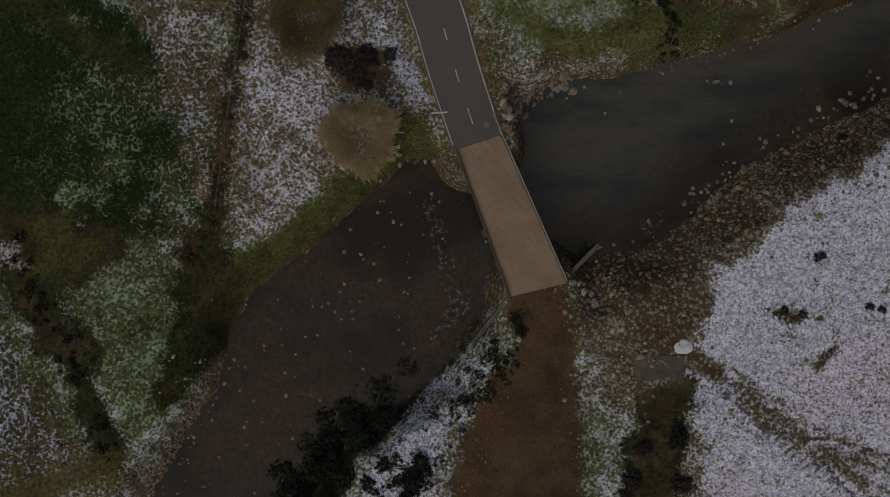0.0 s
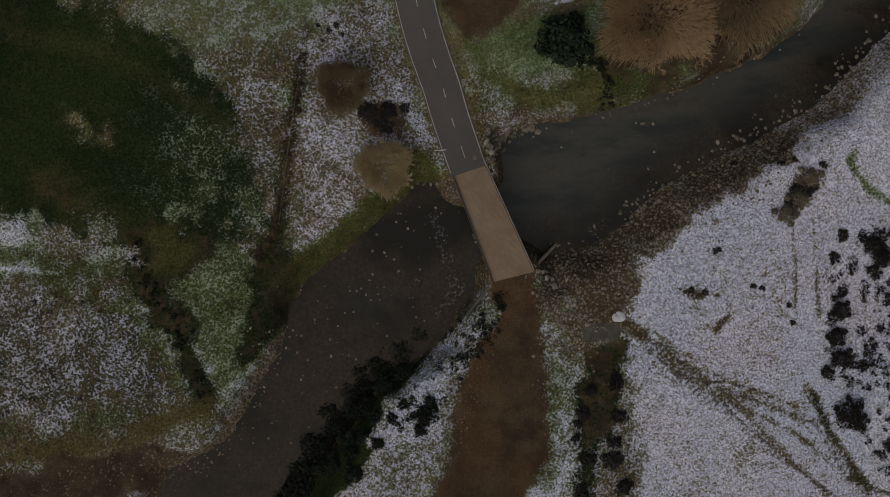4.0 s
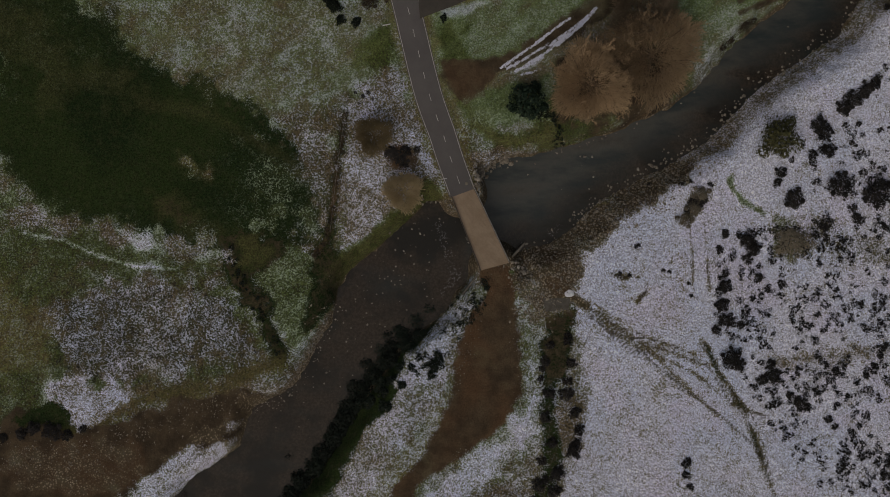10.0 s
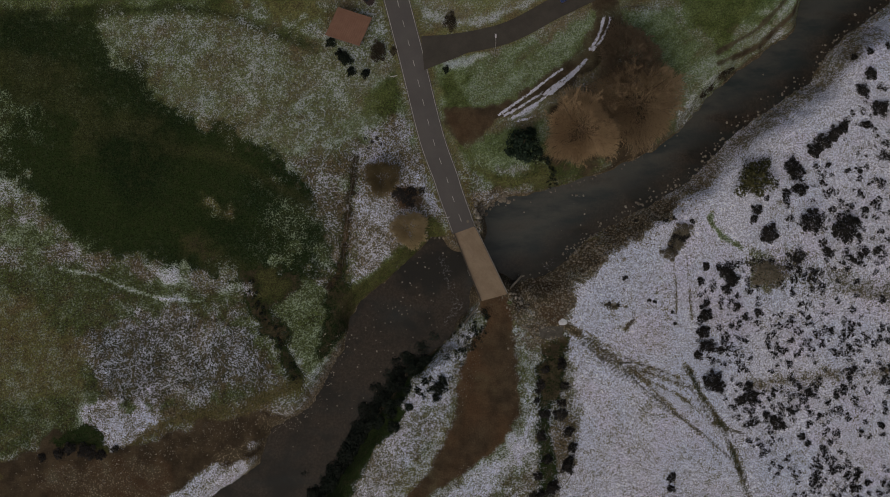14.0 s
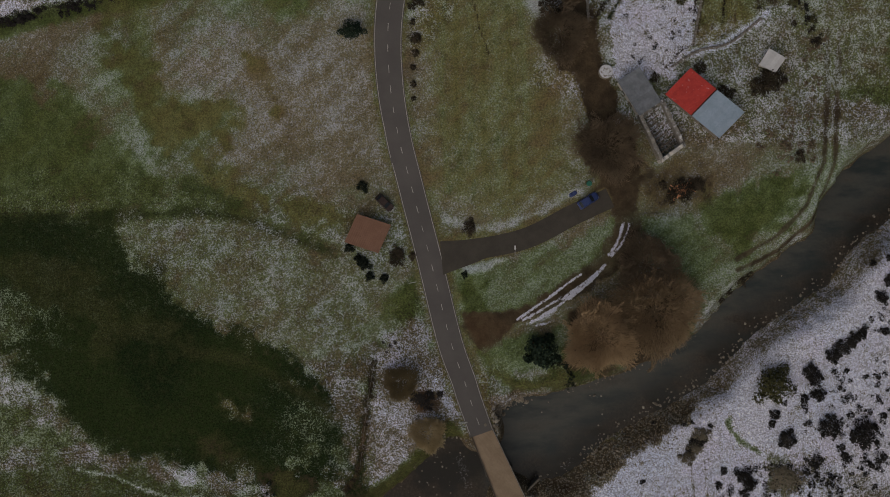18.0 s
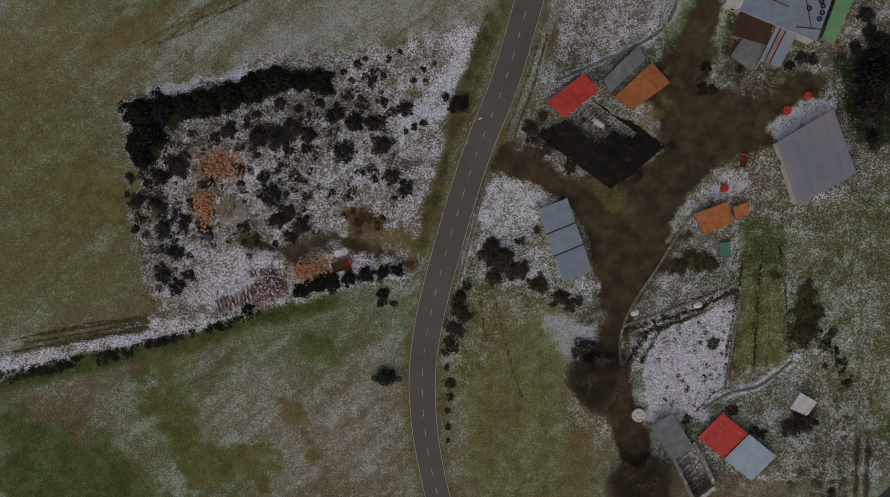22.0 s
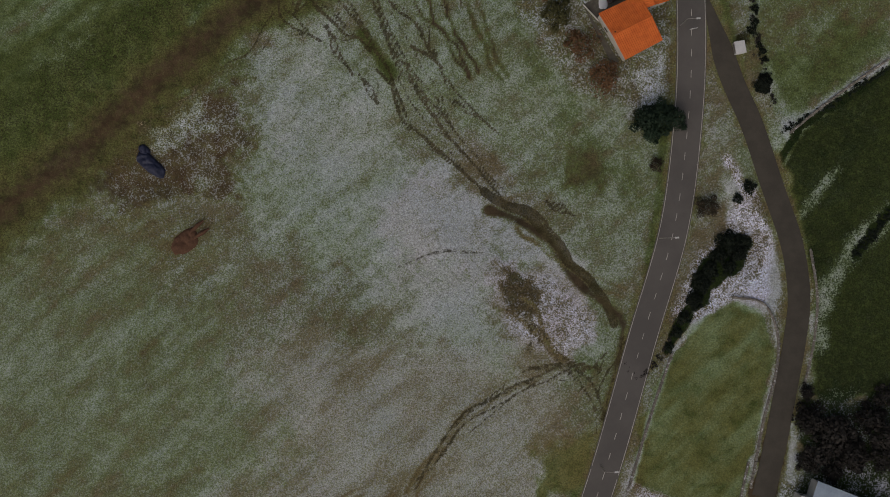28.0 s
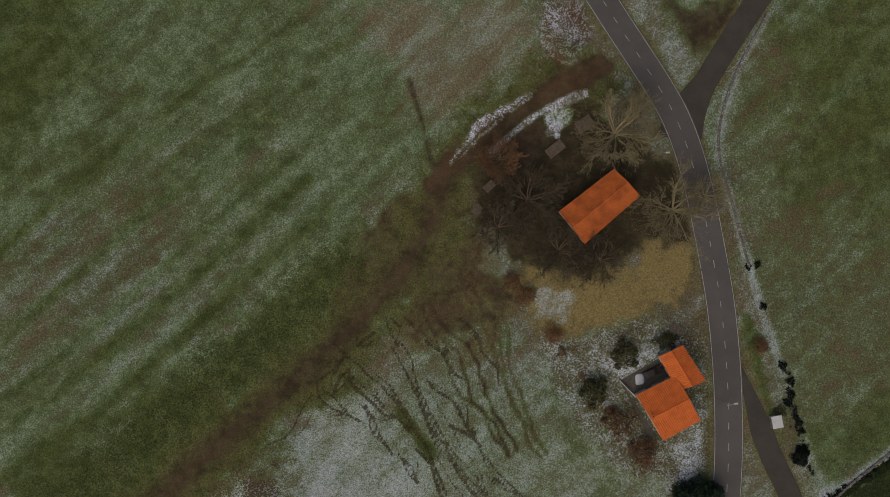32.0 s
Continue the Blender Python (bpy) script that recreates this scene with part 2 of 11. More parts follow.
def ground_material():
    m = bpy.data.materials.new("winter_ground")
    n, l = nodes_of(m)
    p = n["Principled BSDF"]
    geo = n.new("ShaderNodeNewGeometry")
    pos = geo.outputs["Position"]

    def att(k):
        t = n.new("ShaderNodeAttribute")
        t.attribute_name = k
        return t.outputs["Fac"]

    # a gently distorted place, so that no pattern lies on a grid
    wobble = n.new("ShaderNodeTexNoise")
    wobble.inputs["Scale"].default_value = 0.7
    wobble.inputs["Detail"].default_value = 3
    l.new(pos, wobble.inputs["Vector"])
    shift = n.new("ShaderNodeVectorMath")
    shift.operation = "MULTIPLY_ADD"
    l.new(wobble.outputs["Color"], shift.inputs[0])
    shift.inputs[1].default_value = (0.45, 0.45, 0.0)
    l.new(pos, shift.inputs[2])
    wob = shift.outputs[0]
    drift = n.new("ShaderNodeMapping")
    drift.vector_type = "TEXTURE"
    drift.inputs["Rotation"].default_value = (0, 0, 0.7)
    drift.inputs["Scale"].default_value = (3.6, 1.0, 1.0)
    l.new(wob, drift.inputs["Vector"])
    streak = noise_node(n, l, drift.outputs["Vector"], 0.22, 5, 0.62)
    tuft = noise_node(n, l, wob, 2.6, 5, 0.72)
    patch = noise_node(n, l, pos, 0.35, 4, 0.6)
    broad = noise_node(n, l, pos, 0.06, 3, 0.55)
    grit = noise_node(n, l, pos, 5.5, 3, 0.75)
    mid = noise_node(n, l, wob, 0.8, 4, 0.65)
    ragged = math_node(n, l, "SUBTRACT", math_node(n, l, "ADD", mid, tuft), 1.0)
    # dry winter grass against green grass
    g = math_node(n, l, "ADD", math_node(n, l, "ADD", att("green"), math_node(n, l, "MULTIPLY", ragged, 0.35)), math_node(n, l, "MULTIPLY", math_node(n, l, "SUBTRACT", math_node(n, l, "ADD", patch, streak), 1.0), 0.9))
    dry = mix_node(n, l, ramp_node(n, l, broad, 0.35, 0.65), (0.15, 0.118, 0.06), (0.19, 0.147, 0.088))
    grn = mix_node(n, l, ramp_node(n, l, patch, 0.3, 0.7), (0.068, 0.096, 0.024), (0.126, 0.156, 0.048))
    col = mix_node(n, l, ramp_node(n, l, g, 0.25, 0.8), dry, grn)
    # dark tufts in the sward, with the shade in its hollows as colour
    tufts = ramp_node(n, l, tuft, 0.36, 0.6)
    even = att("frost")
    rough_part = math_node(n, l, "SUBTRACT", 0.95, math_node(n, l, "MULTIPLY", even, 0.62))
    col = mix_node(n, l, math_node(n, l, "MULTIPLY", math_node(n, l, "SUBTRACT", 1.0, tufts), rough_part), col, (0.036, 0.029, 0.017))
    # moss and heath; the same dark tone stands for shade under hedges and thickets
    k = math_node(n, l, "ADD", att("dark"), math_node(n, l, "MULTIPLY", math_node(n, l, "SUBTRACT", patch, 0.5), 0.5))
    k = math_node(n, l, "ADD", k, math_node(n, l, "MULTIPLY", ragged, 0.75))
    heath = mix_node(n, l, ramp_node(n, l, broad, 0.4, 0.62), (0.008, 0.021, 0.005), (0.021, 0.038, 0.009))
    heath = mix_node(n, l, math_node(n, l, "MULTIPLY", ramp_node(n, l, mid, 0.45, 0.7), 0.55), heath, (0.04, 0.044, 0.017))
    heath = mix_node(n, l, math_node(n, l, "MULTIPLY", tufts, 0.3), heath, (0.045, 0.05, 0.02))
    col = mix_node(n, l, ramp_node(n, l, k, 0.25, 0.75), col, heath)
    # straw and ochre sand
    col = mix_node(n, l, math_node(n, l, "MULTIPLY", att("ochre"), ramp_node(n, l, patch, 0.2, 0.55)), col, (0.29, 0.225, 0.092))
    # bare earth
    e = math_node(n, l, "ADD", att("soil"), math_node(n, l, "MULTIPLY", ragged, 0.6))
    earth = mix_node(n, l, ramp_node(n, l, patch, 0.3, 0.7), (0.05, 0.037, 0.023), (0.1, 0.073, 0.044))
    earth = mix_node(n, l, math_node(n, l, "MULTIPLY", att("red"), ramp_node(n, l, broad, 0.3, 0.6)), earth, (0.17, 0.092, 0.045))
    col = mix_node(n, l, ramp_node(n, l, e, 0.3, 0.65), col, earth)
    # gravel
    v = n.new("ShaderNodeTexVoronoi")
    v.inputs["Scale"].default_value = 2.2
    l.new(pos, v.inputs["Vector"])
    peb = mix_node(n, l, ramp_node(n, l, grit, 0.35, 0.65), (0.2, 0.155, 0.1), (0.48, 0.4, 0.28))
    peb = mix_node(n, l, ramp_node(n, l, v.outputs["Distance"], 0.15, 0.5), peb, (0.1, 0.078, 0.048))
    q = math_node(n, l, "ADD", att("gravel"), math_node(n, l, "MULTIPLY", math_node(n, l, "SUBTRACT", patch, 0.5), 0.6))
    col = mix_node(n, l, ramp_node(n, l, q, 0.35, 0.65), col, peb)
    # thin snow caught between the tufts, and hoar frost on the blades

    def clumps(cell, grain, gain):
        tuss = n.new("ShaderNodeTexVoronoi")
        tuss.inputs["Scale"].default_value = cell
        l.new(wob, tuss.inputs["Vector"])
        t = math_node(n, l, "MULTIPLY", noise_node(n, l, wob, grain, 6, 0.8), gain)
        return math_node(n, l, "ADD", t, math_node(n, l, "MULTIPLY", tuss.outputs["Distance"], gain * 0.3))

    far_clumps, near_clumps = math_node(n, l, "SUBTRACT", clumps(3.0, 3.5, 1.45), 0.23), math_node(n, l, "SUBTRACT", clumps(2.9, 3.3, 2.45), 0.87)
    s = math_node(n, l, "ADD", math_node(n, l, "MULTIPLY", near_clumps, math_node(n, l, "SUBTRACT", 1.0, even)), math_node(n, l, "MULTIPLY", far_clumps, even))
    s = math_node(n, l, "ADD", s, math_node(n, l, "MULTIPLY", math_node(n, l, "SUBTRACT", mid, 0.5), math_node(n, l, "SUBTRACT", 1.0, math_node(n, l, "MULTIPLY", even, 0.6))))
    s = math_node(n, l, "SUBTRACT", s, 0.225)
    amount = math_node(n, l, "ADD", att("snow"), math_node(n, l, "MULTIPLY", math_node(n, l, "SUBTRACT", patch, 0.5), math_node(n, l, "SUBTRACT", 0.7, math_node(n, l, "MULTIPLY", even, 0.35))))
    amount = math_node(n, l, "ADD", amount, math_node(n, l, "MULTIPLY", math_node(n, l, "MULTIPLY", math_node(n, l, "SUBTRACT", streak, 0.5), 0.95), even))
    drifted = math_node(n, l, "MULTIPLY", math_node(n, l, "SUBTRACT", noise_node(n, l, pos, 0.16, 3, 0.55), 0.5), math_node(n, l, "SUBTRACT", 1.0, even))
    amount = math_node(n, l, "ADD", amount, math_node(n, l, "MULTIPLY", drifted, 0.85))
    s = math_node(n, l, "ADD", s, math_node(n, l, "MULTIPLY", math_node(n, l, "SUBTRACT", amount, 0.5), 0.6))
    crisp, faint = ramp_node(n, l, s, 0.42, 0.56), ramp_node(n, l, s, 0.36, 0.62)
    snow = math_node(n, l, "ADD", math_node(n, l, "MULTIPLY", crisp, math_node(n, l, "SUBTRACT", 1.0, even)), math_node(n, l, "MULTIPLY", faint, even))
    snow = math_node(n, l, "MULTIPLY", snow, math_node(n, l, "ADD", 0.84, math_node(n, l, "MULTIPLY", ramp_node(n, l, mid, 0.38, 0.6), 0.2)), True)
    cover = math_node(n, l, "ADD", 0.4, math_node(n, l, "MULTIPLY", ramp_node(n, l, amount, 0.1, 0.75), 0.58))
    cover = math_node(n, l, "MULTIPLY", cover, math_node(n, l, "SUBTRACT", 1.0, math_node(n, l, "MULTIPLY", even, 0.5)))
    cover = math_node(n, l, "MULTIPLY", cover, ramp_node(n, l, att("snow"), 0.03, 0.22))
    sheen = math_node(n, l, "MULTIPLY", math_node(n, l, "ADD", 0.38, math_node(n, l, "MULTIPLY", even, 0.32)), math_node(n, l, "SUBTRACT", 1.0, math_node(n, l, "MULTIPLY", ramp_node(n, l, k, 0.25, 0.75), 0.85)))
    white = mix_node(n, l, ramp_node(n, l, broad, 0.35, 0.65), (0.72, 0.79, 1.0), (0.83, 0.85, 1.0))
    white = mix_node(n, l, math_node(n, l, "MULTIPLY", ramp_node(n, l, noise_node(n, l, pos, 0.11, 3, 0.6), 0.48, 0.68), 0.4), white, (0.84, 0.76, 1.0))
    white = mix_node(n, l, ramp_node(n, l, grit, 0.55, 0.35), white, (0.45, 0.44, 0.48))
    white = mix_node(n, l, math_node(n, l, "MULTIPLY", ramp_node(n, l, att("green"), 0.35, 0.9), ramp_node(n, l, amount, 0.95, 0.4)), white, (0.39, 0.48, 0.34))
    frost = mix_node(n, l, ramp_node(n, l, att("green"), 0.1, 0.7), (0.3, 0.31, 0.215), (0.232, 0.328, 0.168))
    col = mix_node(n, l, math_node(n, l, "MULTIPLY", ramp_node(n, l, amount, 0.02, 0.8), sheen), col, frost)
    col = mix_node(n, l, math_node(n, l, "MULTIPLY", snow, cover), col, white)
    # trodden lines and thin drifts, with frayed edges
    fray = math_node(n, l, "MULTIPLY", ragged, 0.7)
    worn = ramp_node(n, l, math_node(n, l, "ADD", att("path"), fray), -0.12, 0.1)
    col = mix_node(n, l, math_node(n, l, "MULTIPLY", worn, 0.88), col, mix_node(n, l, ramp_node(n, l, patch, 0.35, 0.65), (0.042, 0.036, 0.016), (0.088, 0.07, 0.036)))
    col = mix_node(n, l, ramp_node(n, l, math_node(n, l, "ADD", att("rime"), fray), -0.1, 0.1), col, (0.72, 0.74, 0.86))
    # blades, stalks and crumbs: a fine grain over everything
    speck = ramp_node(n, l, noise_node(n, l, wob, 2.9, 5, 0.8), 0.32, 0.68)
    hsv = n.new("ShaderNodeHueSaturation")
    l.new(col, hsv.inputs["Color"])
    bare = math_node(n, l, "MULTIPLY", ramp_node(n, l, e, 0.3, 0.65), 0.7)
    grain = math_node(n, l, "MULTIPLY", math_node(n, l, "SUBTRACT", math_node(n, l, "MULTIPLY", speck, 0.82), 0.4), math_node(n, l, "SUBTRACT", 1.0, bare))
    grain = math_node(n, l, "MULTIPLY", grain, math_node(n, l, "SUBTRACT", 1.4, math_node(n, l, "MULTIPLY", even, 0.4)))
    l.new(math_node(n, l, "ADD", 1.0, grain), hsv.inputs["Value"])
    l.new(hsv.outputs["Color"], p.inputs["Base Color"])
    p.inputs["Roughness"].default_value = 0.95
    p.inputs["Specular IOR Level"].default_value = 0.15
    bn = n.new("ShaderNodeBump")
    bn.inputs["Strength"].default_value = 0.8
    bn.inputs["Distance"].default_value = 0.2
    l.new(tuft, bn.inputs["Height"])
    l.new(bn.outputs["Normal"], p.inputs["Normal"])
    return m


def water_material():
    m = bpy.data.materials.new("river_water")
    n, l = nodes_of(m)
    p = n["Principled BSDF"]
    geo = n.new("ShaderNodeNewGeometry")
    pos = geo.outputs["Position"]
    a = n.new("ShaderNodeAttribute")
    a.attribute_name = "shallow"
    f = n.new("ShaderNodeAttribute")
    f.attribute_name = "foam"
    flow = n.new("ShaderNodeMapping")
    flow.inputs["Rotation"].default_value = (0, 0, -0.6)
    flow.inputs["Scale"].default_value = (0.35, 1.0, 1.0)
    l.new(pos, flow.inputs["Vector"])
    big = noise_node(n, l, flow.outputs["Vector"], 0.2, 4, 0.6)
    fine = noise_node(n, l, pos, 2.2, 5, 0.75)
    # deep water; its lighter bluish tone holds some of the sky's reflection
    deep = mix_node(n, l, ramp_node(n, l, big, 0.35, 0.65), (0.036, 0.046, 0.045), (0.11, 0.112, 0.1))
    bed = mix_node(n, l, ramp_node(n, l, fine, 0.35, 0.7), (0.026, 0.019, 0.012), (0.066, 0.049, 0.033))
    bed = mix_node(n, l, ramp_node(n, l, noise_node(n, l, pos, 0.09, 4, 0.6), 0.42, 0.62), bed, (0.016, 0.014, 0.01))
    col = mix_node(n, l, ramp_node(n, l, math_node(n, l, "ADD", a.outputs["Fac"], math_node(n, l, "MULTIPLY", math_node(n, l, "SUBTRACT", big, 0.5), 0.8)), 0.2, 0.8), deep, bed)
    w = math_node(n, l, "ADD", fine, math_node(n, l, "MULTIPLY", math_node(n, l, "SUBTRACT", f.outputs["Fac"], 0.5), 0.34))
    col = mix_node(n, l, math_node(n, l, "MULTIPLY", ramp_node(n, l, w, 0.62, 0.76), 0.65), col, (0.3, 0.3, 0.31))
    l.new(col, p.inputs["Base Color"])
    p.inputs["Roughness"].default_value = 0.22
    p.inputs["IOR"].default_value = 1.33
    bn = n.new("ShaderNodeBump")
    bn.inputs["Strength"].default_value = 0.35
    bn.inputs["Distance"].default_value = 0.1
    l.new(noise_node(n, l, pos, 1.1, 4, 0.65), bn.inputs["Height"])
    l.new(bn.outputs["Normal"], p.inputs["Normal"])
    return m


M_GROUND = ground_material()
M_WATER = water_material()

# ---- terrain ----
SLOPE_Y = [-60, 0, 30, 60, 90, 120, 150, 180, 210, 240, 320]
SLOPE_Z = [-6.5, -6.5, -5, -3, 0, 3, 6, 7.5, 6, 4, 4]


def lie(y):
    """Height of the open ground: it climbs from the river to the village."""
    y = np.asarray(y, float)
    return sum(np.interp(y + d, SLOPE_Y, SLOPE_Z) for d in np.linspace(-15, 15, 7)) / 7


def lie1(y):
    return float(lie(y))


def far(lo, hi):
    out = []
    d = 4.0
    while abs(d) < 2600:
        out.append(d)
        d *= 1.7
    return np.array(out)


STEP = 0.47
gx = np.concatenate([(-126 - far(0, 0))[::-1], np.arange(-126, 104.01, STEP), 104 + far(0, 0)])
gy = np.concatenate([(-70 - far(0, 0))[::-1], np.arange(-70, 376.01, STEP), 376 + far(0, 0)])
GX, GY = np.meshgrid(gx, gy)
rng = np.random.default_rng(7)


def field(size):
    """Smooth random values over the grid, lumps about `size` metres across."""
    nx, ny = int(260 / size) + 4, int(480 / size) + 4
    r = rng.random((ny, nx))
    u = np.clip((GX + 130) / size, 0, nx - 2.001)
    v = np.clip((GY + 74) / size, 0, ny - 2.001)
    i, j = u.astype(int), v.astype(int)
    a, b = u - i, v - j
    a, b = a * a * (3 - 2 * a), b * b * (3 - 2 * b)
    return (r[j, i] * (1 - a) + r[j, i + 1] * a) * (1 - b) + (r[j + 1, i] * (1 - a) + r[j + 1, i + 1] * a) * b - 0.5


N1, N2, N6, N20 = field(1.0), field(2.0), field(6.0), field(20.0)
RAG = N1 * 0.5 + N2 * 0.9 + N6 * 1.2


def soft(x, lo, hi):
    t = np.clip((x - lo) / (hi - lo), 0, 1)
    return t * t * (3 - 2 * t)


def window(pts, margin):
    p = np.array(pts)
    i0, i1 = np.searchsorted(gx, [p[:, 0].min() - margin, p[:, 0].max() + margin])
    j0, j1 = np.searchsorted(gy, [p[:, 1].min() - margin, p[:, 1].max() + margin])
    return slice(j0, j1), slice(i0, i1)


def seg_dist(X, Y, pts, closed):
    d = np.full(X.shape, 1e9)
    for k in range(len(pts) - (0 if closed else 1)):
        (x0, y0), (x1, y1) = pts[k], pts[(k + 1) % len(pts)]
        dx, dy = x1 - x0, y1 - y0
        t = np.clip(((X - x0) * dx + (Y - y0) * dy) / max(dx * dx + dy * dy, 1e-9), 0, 1)
        d = np.minimum(d, (X - x0 - t * dx) ** 2 + (Y - y0 - t * dy) ** 2)
    return np.sqrt(d)


def inside(X, Y, pts):
    c = np.zeros(X.shape, bool)
    for k in range(len(pts)):
        (x0, y0), (x1, y1) = pts[k], pts[(k + 1) % len(pts)]
        if y0 == y1:
            continue
        c ^= ((y0 > Y) != (y1 > Y)) & (X < (x1 - x0) * (Y - y0) / (y1 - y0) + x0)
    return c


LAYERS = {k: np.zeros(GX.shape) for k in ("snow", "green", "dark", "soil", "gravel", "ochre", "red", "frost")}
LAYERS["snow"][:] = 0.37 + N20 * 0.22 + N6 * 0.08
LAYERS["green"][:] = 0.45 + N20 * 0.5
LAYERS["frost"][:] = 0.9
LAYERS["path"] = np.full(GX.shape, -2.0)
LAYERS["rime"] = np.full(GX.shape, -2.0)


def blend(w, m, values):
    for k, v in values.items():
        a = LAYERS[k][w]
        LAYERS[k][w] = a + (v - a) * m


def patch(pts, soften=1.5, ragged=1.5, **values):
    """A patch of ground cover inside an outline, with a ragged edge."""
    w = window(pts, soften + ragged + 1)
    X, Y = GX[w], GY[w]
    d = seg_dist(X, Y, pts, True) * np.where(inside(X, Y, pts), 1, -1)
    blend(w, soft(d + RAG[w] * ragged * 1.6, -soften, soften), values)


def trace(pts, width, soften=0.6, ragged=0.6, **values):
    """A strip of ground cover along a line."""
    ragged = min(ragged, 0.22 * width)
    w = window(pts, width + soften + ragged + 1)
    d = seg_dist(GX[w], GY[w], pts, False)
    blend(w, soft(width / 2 - d + RAG[w] * ragged * 1.6, -soften, soften), values)


def curve(pts, step=1.0):
    """Points every `step` metres along a smooth curve through pts."""
    p = [Vector((*q, 0)) for q in pts]
    p = [p[0] * 2 - p[1]] + p + [p[-1] * 2 - p[-2]]
    out = []
    for a, b, c, d in zip(p, p[1:], p[2:], p[3:]):
        k = max(2, int((c - b).length / step))
        for i in range(k):
            t = i / k
            q = 0.5 * ((2 * b) + (c - a) * t + (2 * a - 5 * b + 4 * c - d) * t * t + (3 * b - a - 3 * c + d) * t ** 3)
            out.append((q.x, q.y))
    out.append((p[-2].x, p[-2].y))
    return out


def strands(pts, count, spread, width=0.7, **values):
    """Several meandering hoof paths along a line."""
    c = curve(pts, 2.0)
    for k in range(count):
        base = 0.0 if count == 1 else (k / (count - 1) - 0.5) * spread
        ph, w = rng.random() * 6.28, 0.12 + rng.random() * 0.1
        line = []
        for i, (x, y) in enumerate(c):
            a, b = c[max(i - 1, 0)], c[min(i + 1, len(c) - 1)]
            d = math.hypot(b[0] - a[0], b[1] - a[1]) or 1
            o = base * (0.55 + 0.45 * math.sin(i * 0.23 + ph)) + 0.5 * math.sin(i * w * 4 + ph) + (rng.random() - 0.5) * 0.9
            line.append((x + (b[1] - a[1]) / d * o, y - (b[0] - a[0]) / d * o))
        trace(line, width * (0.8 + 0.5 * rng.random()), 0.32, 0.15, **values)


# ---- lines of the plan ----
BANK_N = [(107.5, 91.0), (97.4, 80.8), (88.1, 73.0), (80.3, 67.6), (74.7, 59.8)] + [(73.0, 53.8), (60.7, 45.2), (47.7, 31.8), (34.6, 24.8), (20.3, 20.2), (10.8, 18.9), (6.2, 14.4), (0.6, 10.6), (-4.2, 10.0), (-10.8, 3.8), (-20.5, -4.5), (-22.9, -11.6), (-27.8, -21.2), (-32.7, -27.1), (-38.7, -30.6), (-42.3, -37.8), (-55.6, -49.1), (-59.2, -54.4)]
BANK_S = [(118.5, 79.6), (102.7, 65.8), (88.7, 55.1), (80.9, 48.3)] + [(77.3, 42.7), (60.7, 31.7), (48.9, 20.6), (33.0, 11.6), (27.4, 8.0), (24.2, 5.4), (19.6, 1.8), (14.8, 1.0), (12.1, -2.6), (6.4, -3.5), (-0.2, -11.8), (-8.7, -19.5), (-14.7, -27.3), (-19.6, -34.4), (-25.6, -43.9), (-30.5, -49.4), (-34.1, -54.6)]
RIVER = curve(BANK_N, 3) + curve(BANK_S, 3)[::-1]
DECK_A, DECK_B = (2.8, 11.5), (9.2, -3.0)
ROAD_S = [(2.9, 11.3), (1.9, 14.1), (0.9, 16.9), (0.0, 19.6), (-0.8, 22.3)] + [(-3.8, 31.1), (-5.7, 39.3), (-7.8, 47.5), (-9.3, 54.5)]
ROAD_M = [(-9.0, 52.8), (-11.9, 63.5), (-14.3, 72.9), (-16.0, 83.4), (-16.4, 94.9), (-14.8, 106.4)]
ROAD_N = [(-15.0, 108.5), (-11.2, 120.2), (-5.4, 138.7), (1.0, 154.6), (6.3, 171.7), (12.2, 188.7)]
ROAD_NN = [(10.7, 179.4), (19.2, 210.7), (26.7, 233.5), (30.4, 256.6), (32.1, 279.8)]
ROAD_END = [(31.5, 274.9), (31.1, 291.3), (29.7, 304.2), (27.3, 319.5), (24.5, 330.2), (20.8, 338.5), (16.9, 345.7), (12.8, 352.3), (9.5, 357.8), (4.1, 367.4)]
ROAD_PTS = []
for p in sorted(ROAD_S + ROAD_M + ROAD_N + ROAD_NN + ROAD_END, key=lambda p: p[1]):
    if not ROAD_PTS or math.dist(p, ROAD_PTS[-1]) > 9.0 or len(ROAD_PTS) < 5 and math.dist(p, ROAD_PTS[-1]) > 1.5:
        ROAD_PTS.append(p)
ROAD = curve(ROAD_PTS, 1.0)
LANE = curve([(34.0, 282.1), (36.7, 272.7), (39.5, 263.3), (43.3, 253.9), (47.1, 241.1), (50.5, 229.4), (51.5, 218.9), (50.2, 209.8), (47.6, 198.4), (44.9, 187.1), (42.6, 178.4)], 1.0)
LANE_MUD = curve([(43.6, 182.5), (42.6, 178.4)] + [(45.3, 188.3), (42.9, 176.9), (40.5, 165.6), (37.7, 152.0)], 1.0)
BRANCH = curve([(25.0, 327.8), (27.7, 335.8), (33.4, 344.9), (41.6, 356.2), (49.6, 366.3)], 1.0)
DRIVE = curve([(-5.7, 49.7), (1.4, 50.4), (12.1, 52.7), (21.5, 57.4), (29.2, 61.0)], 1.0)

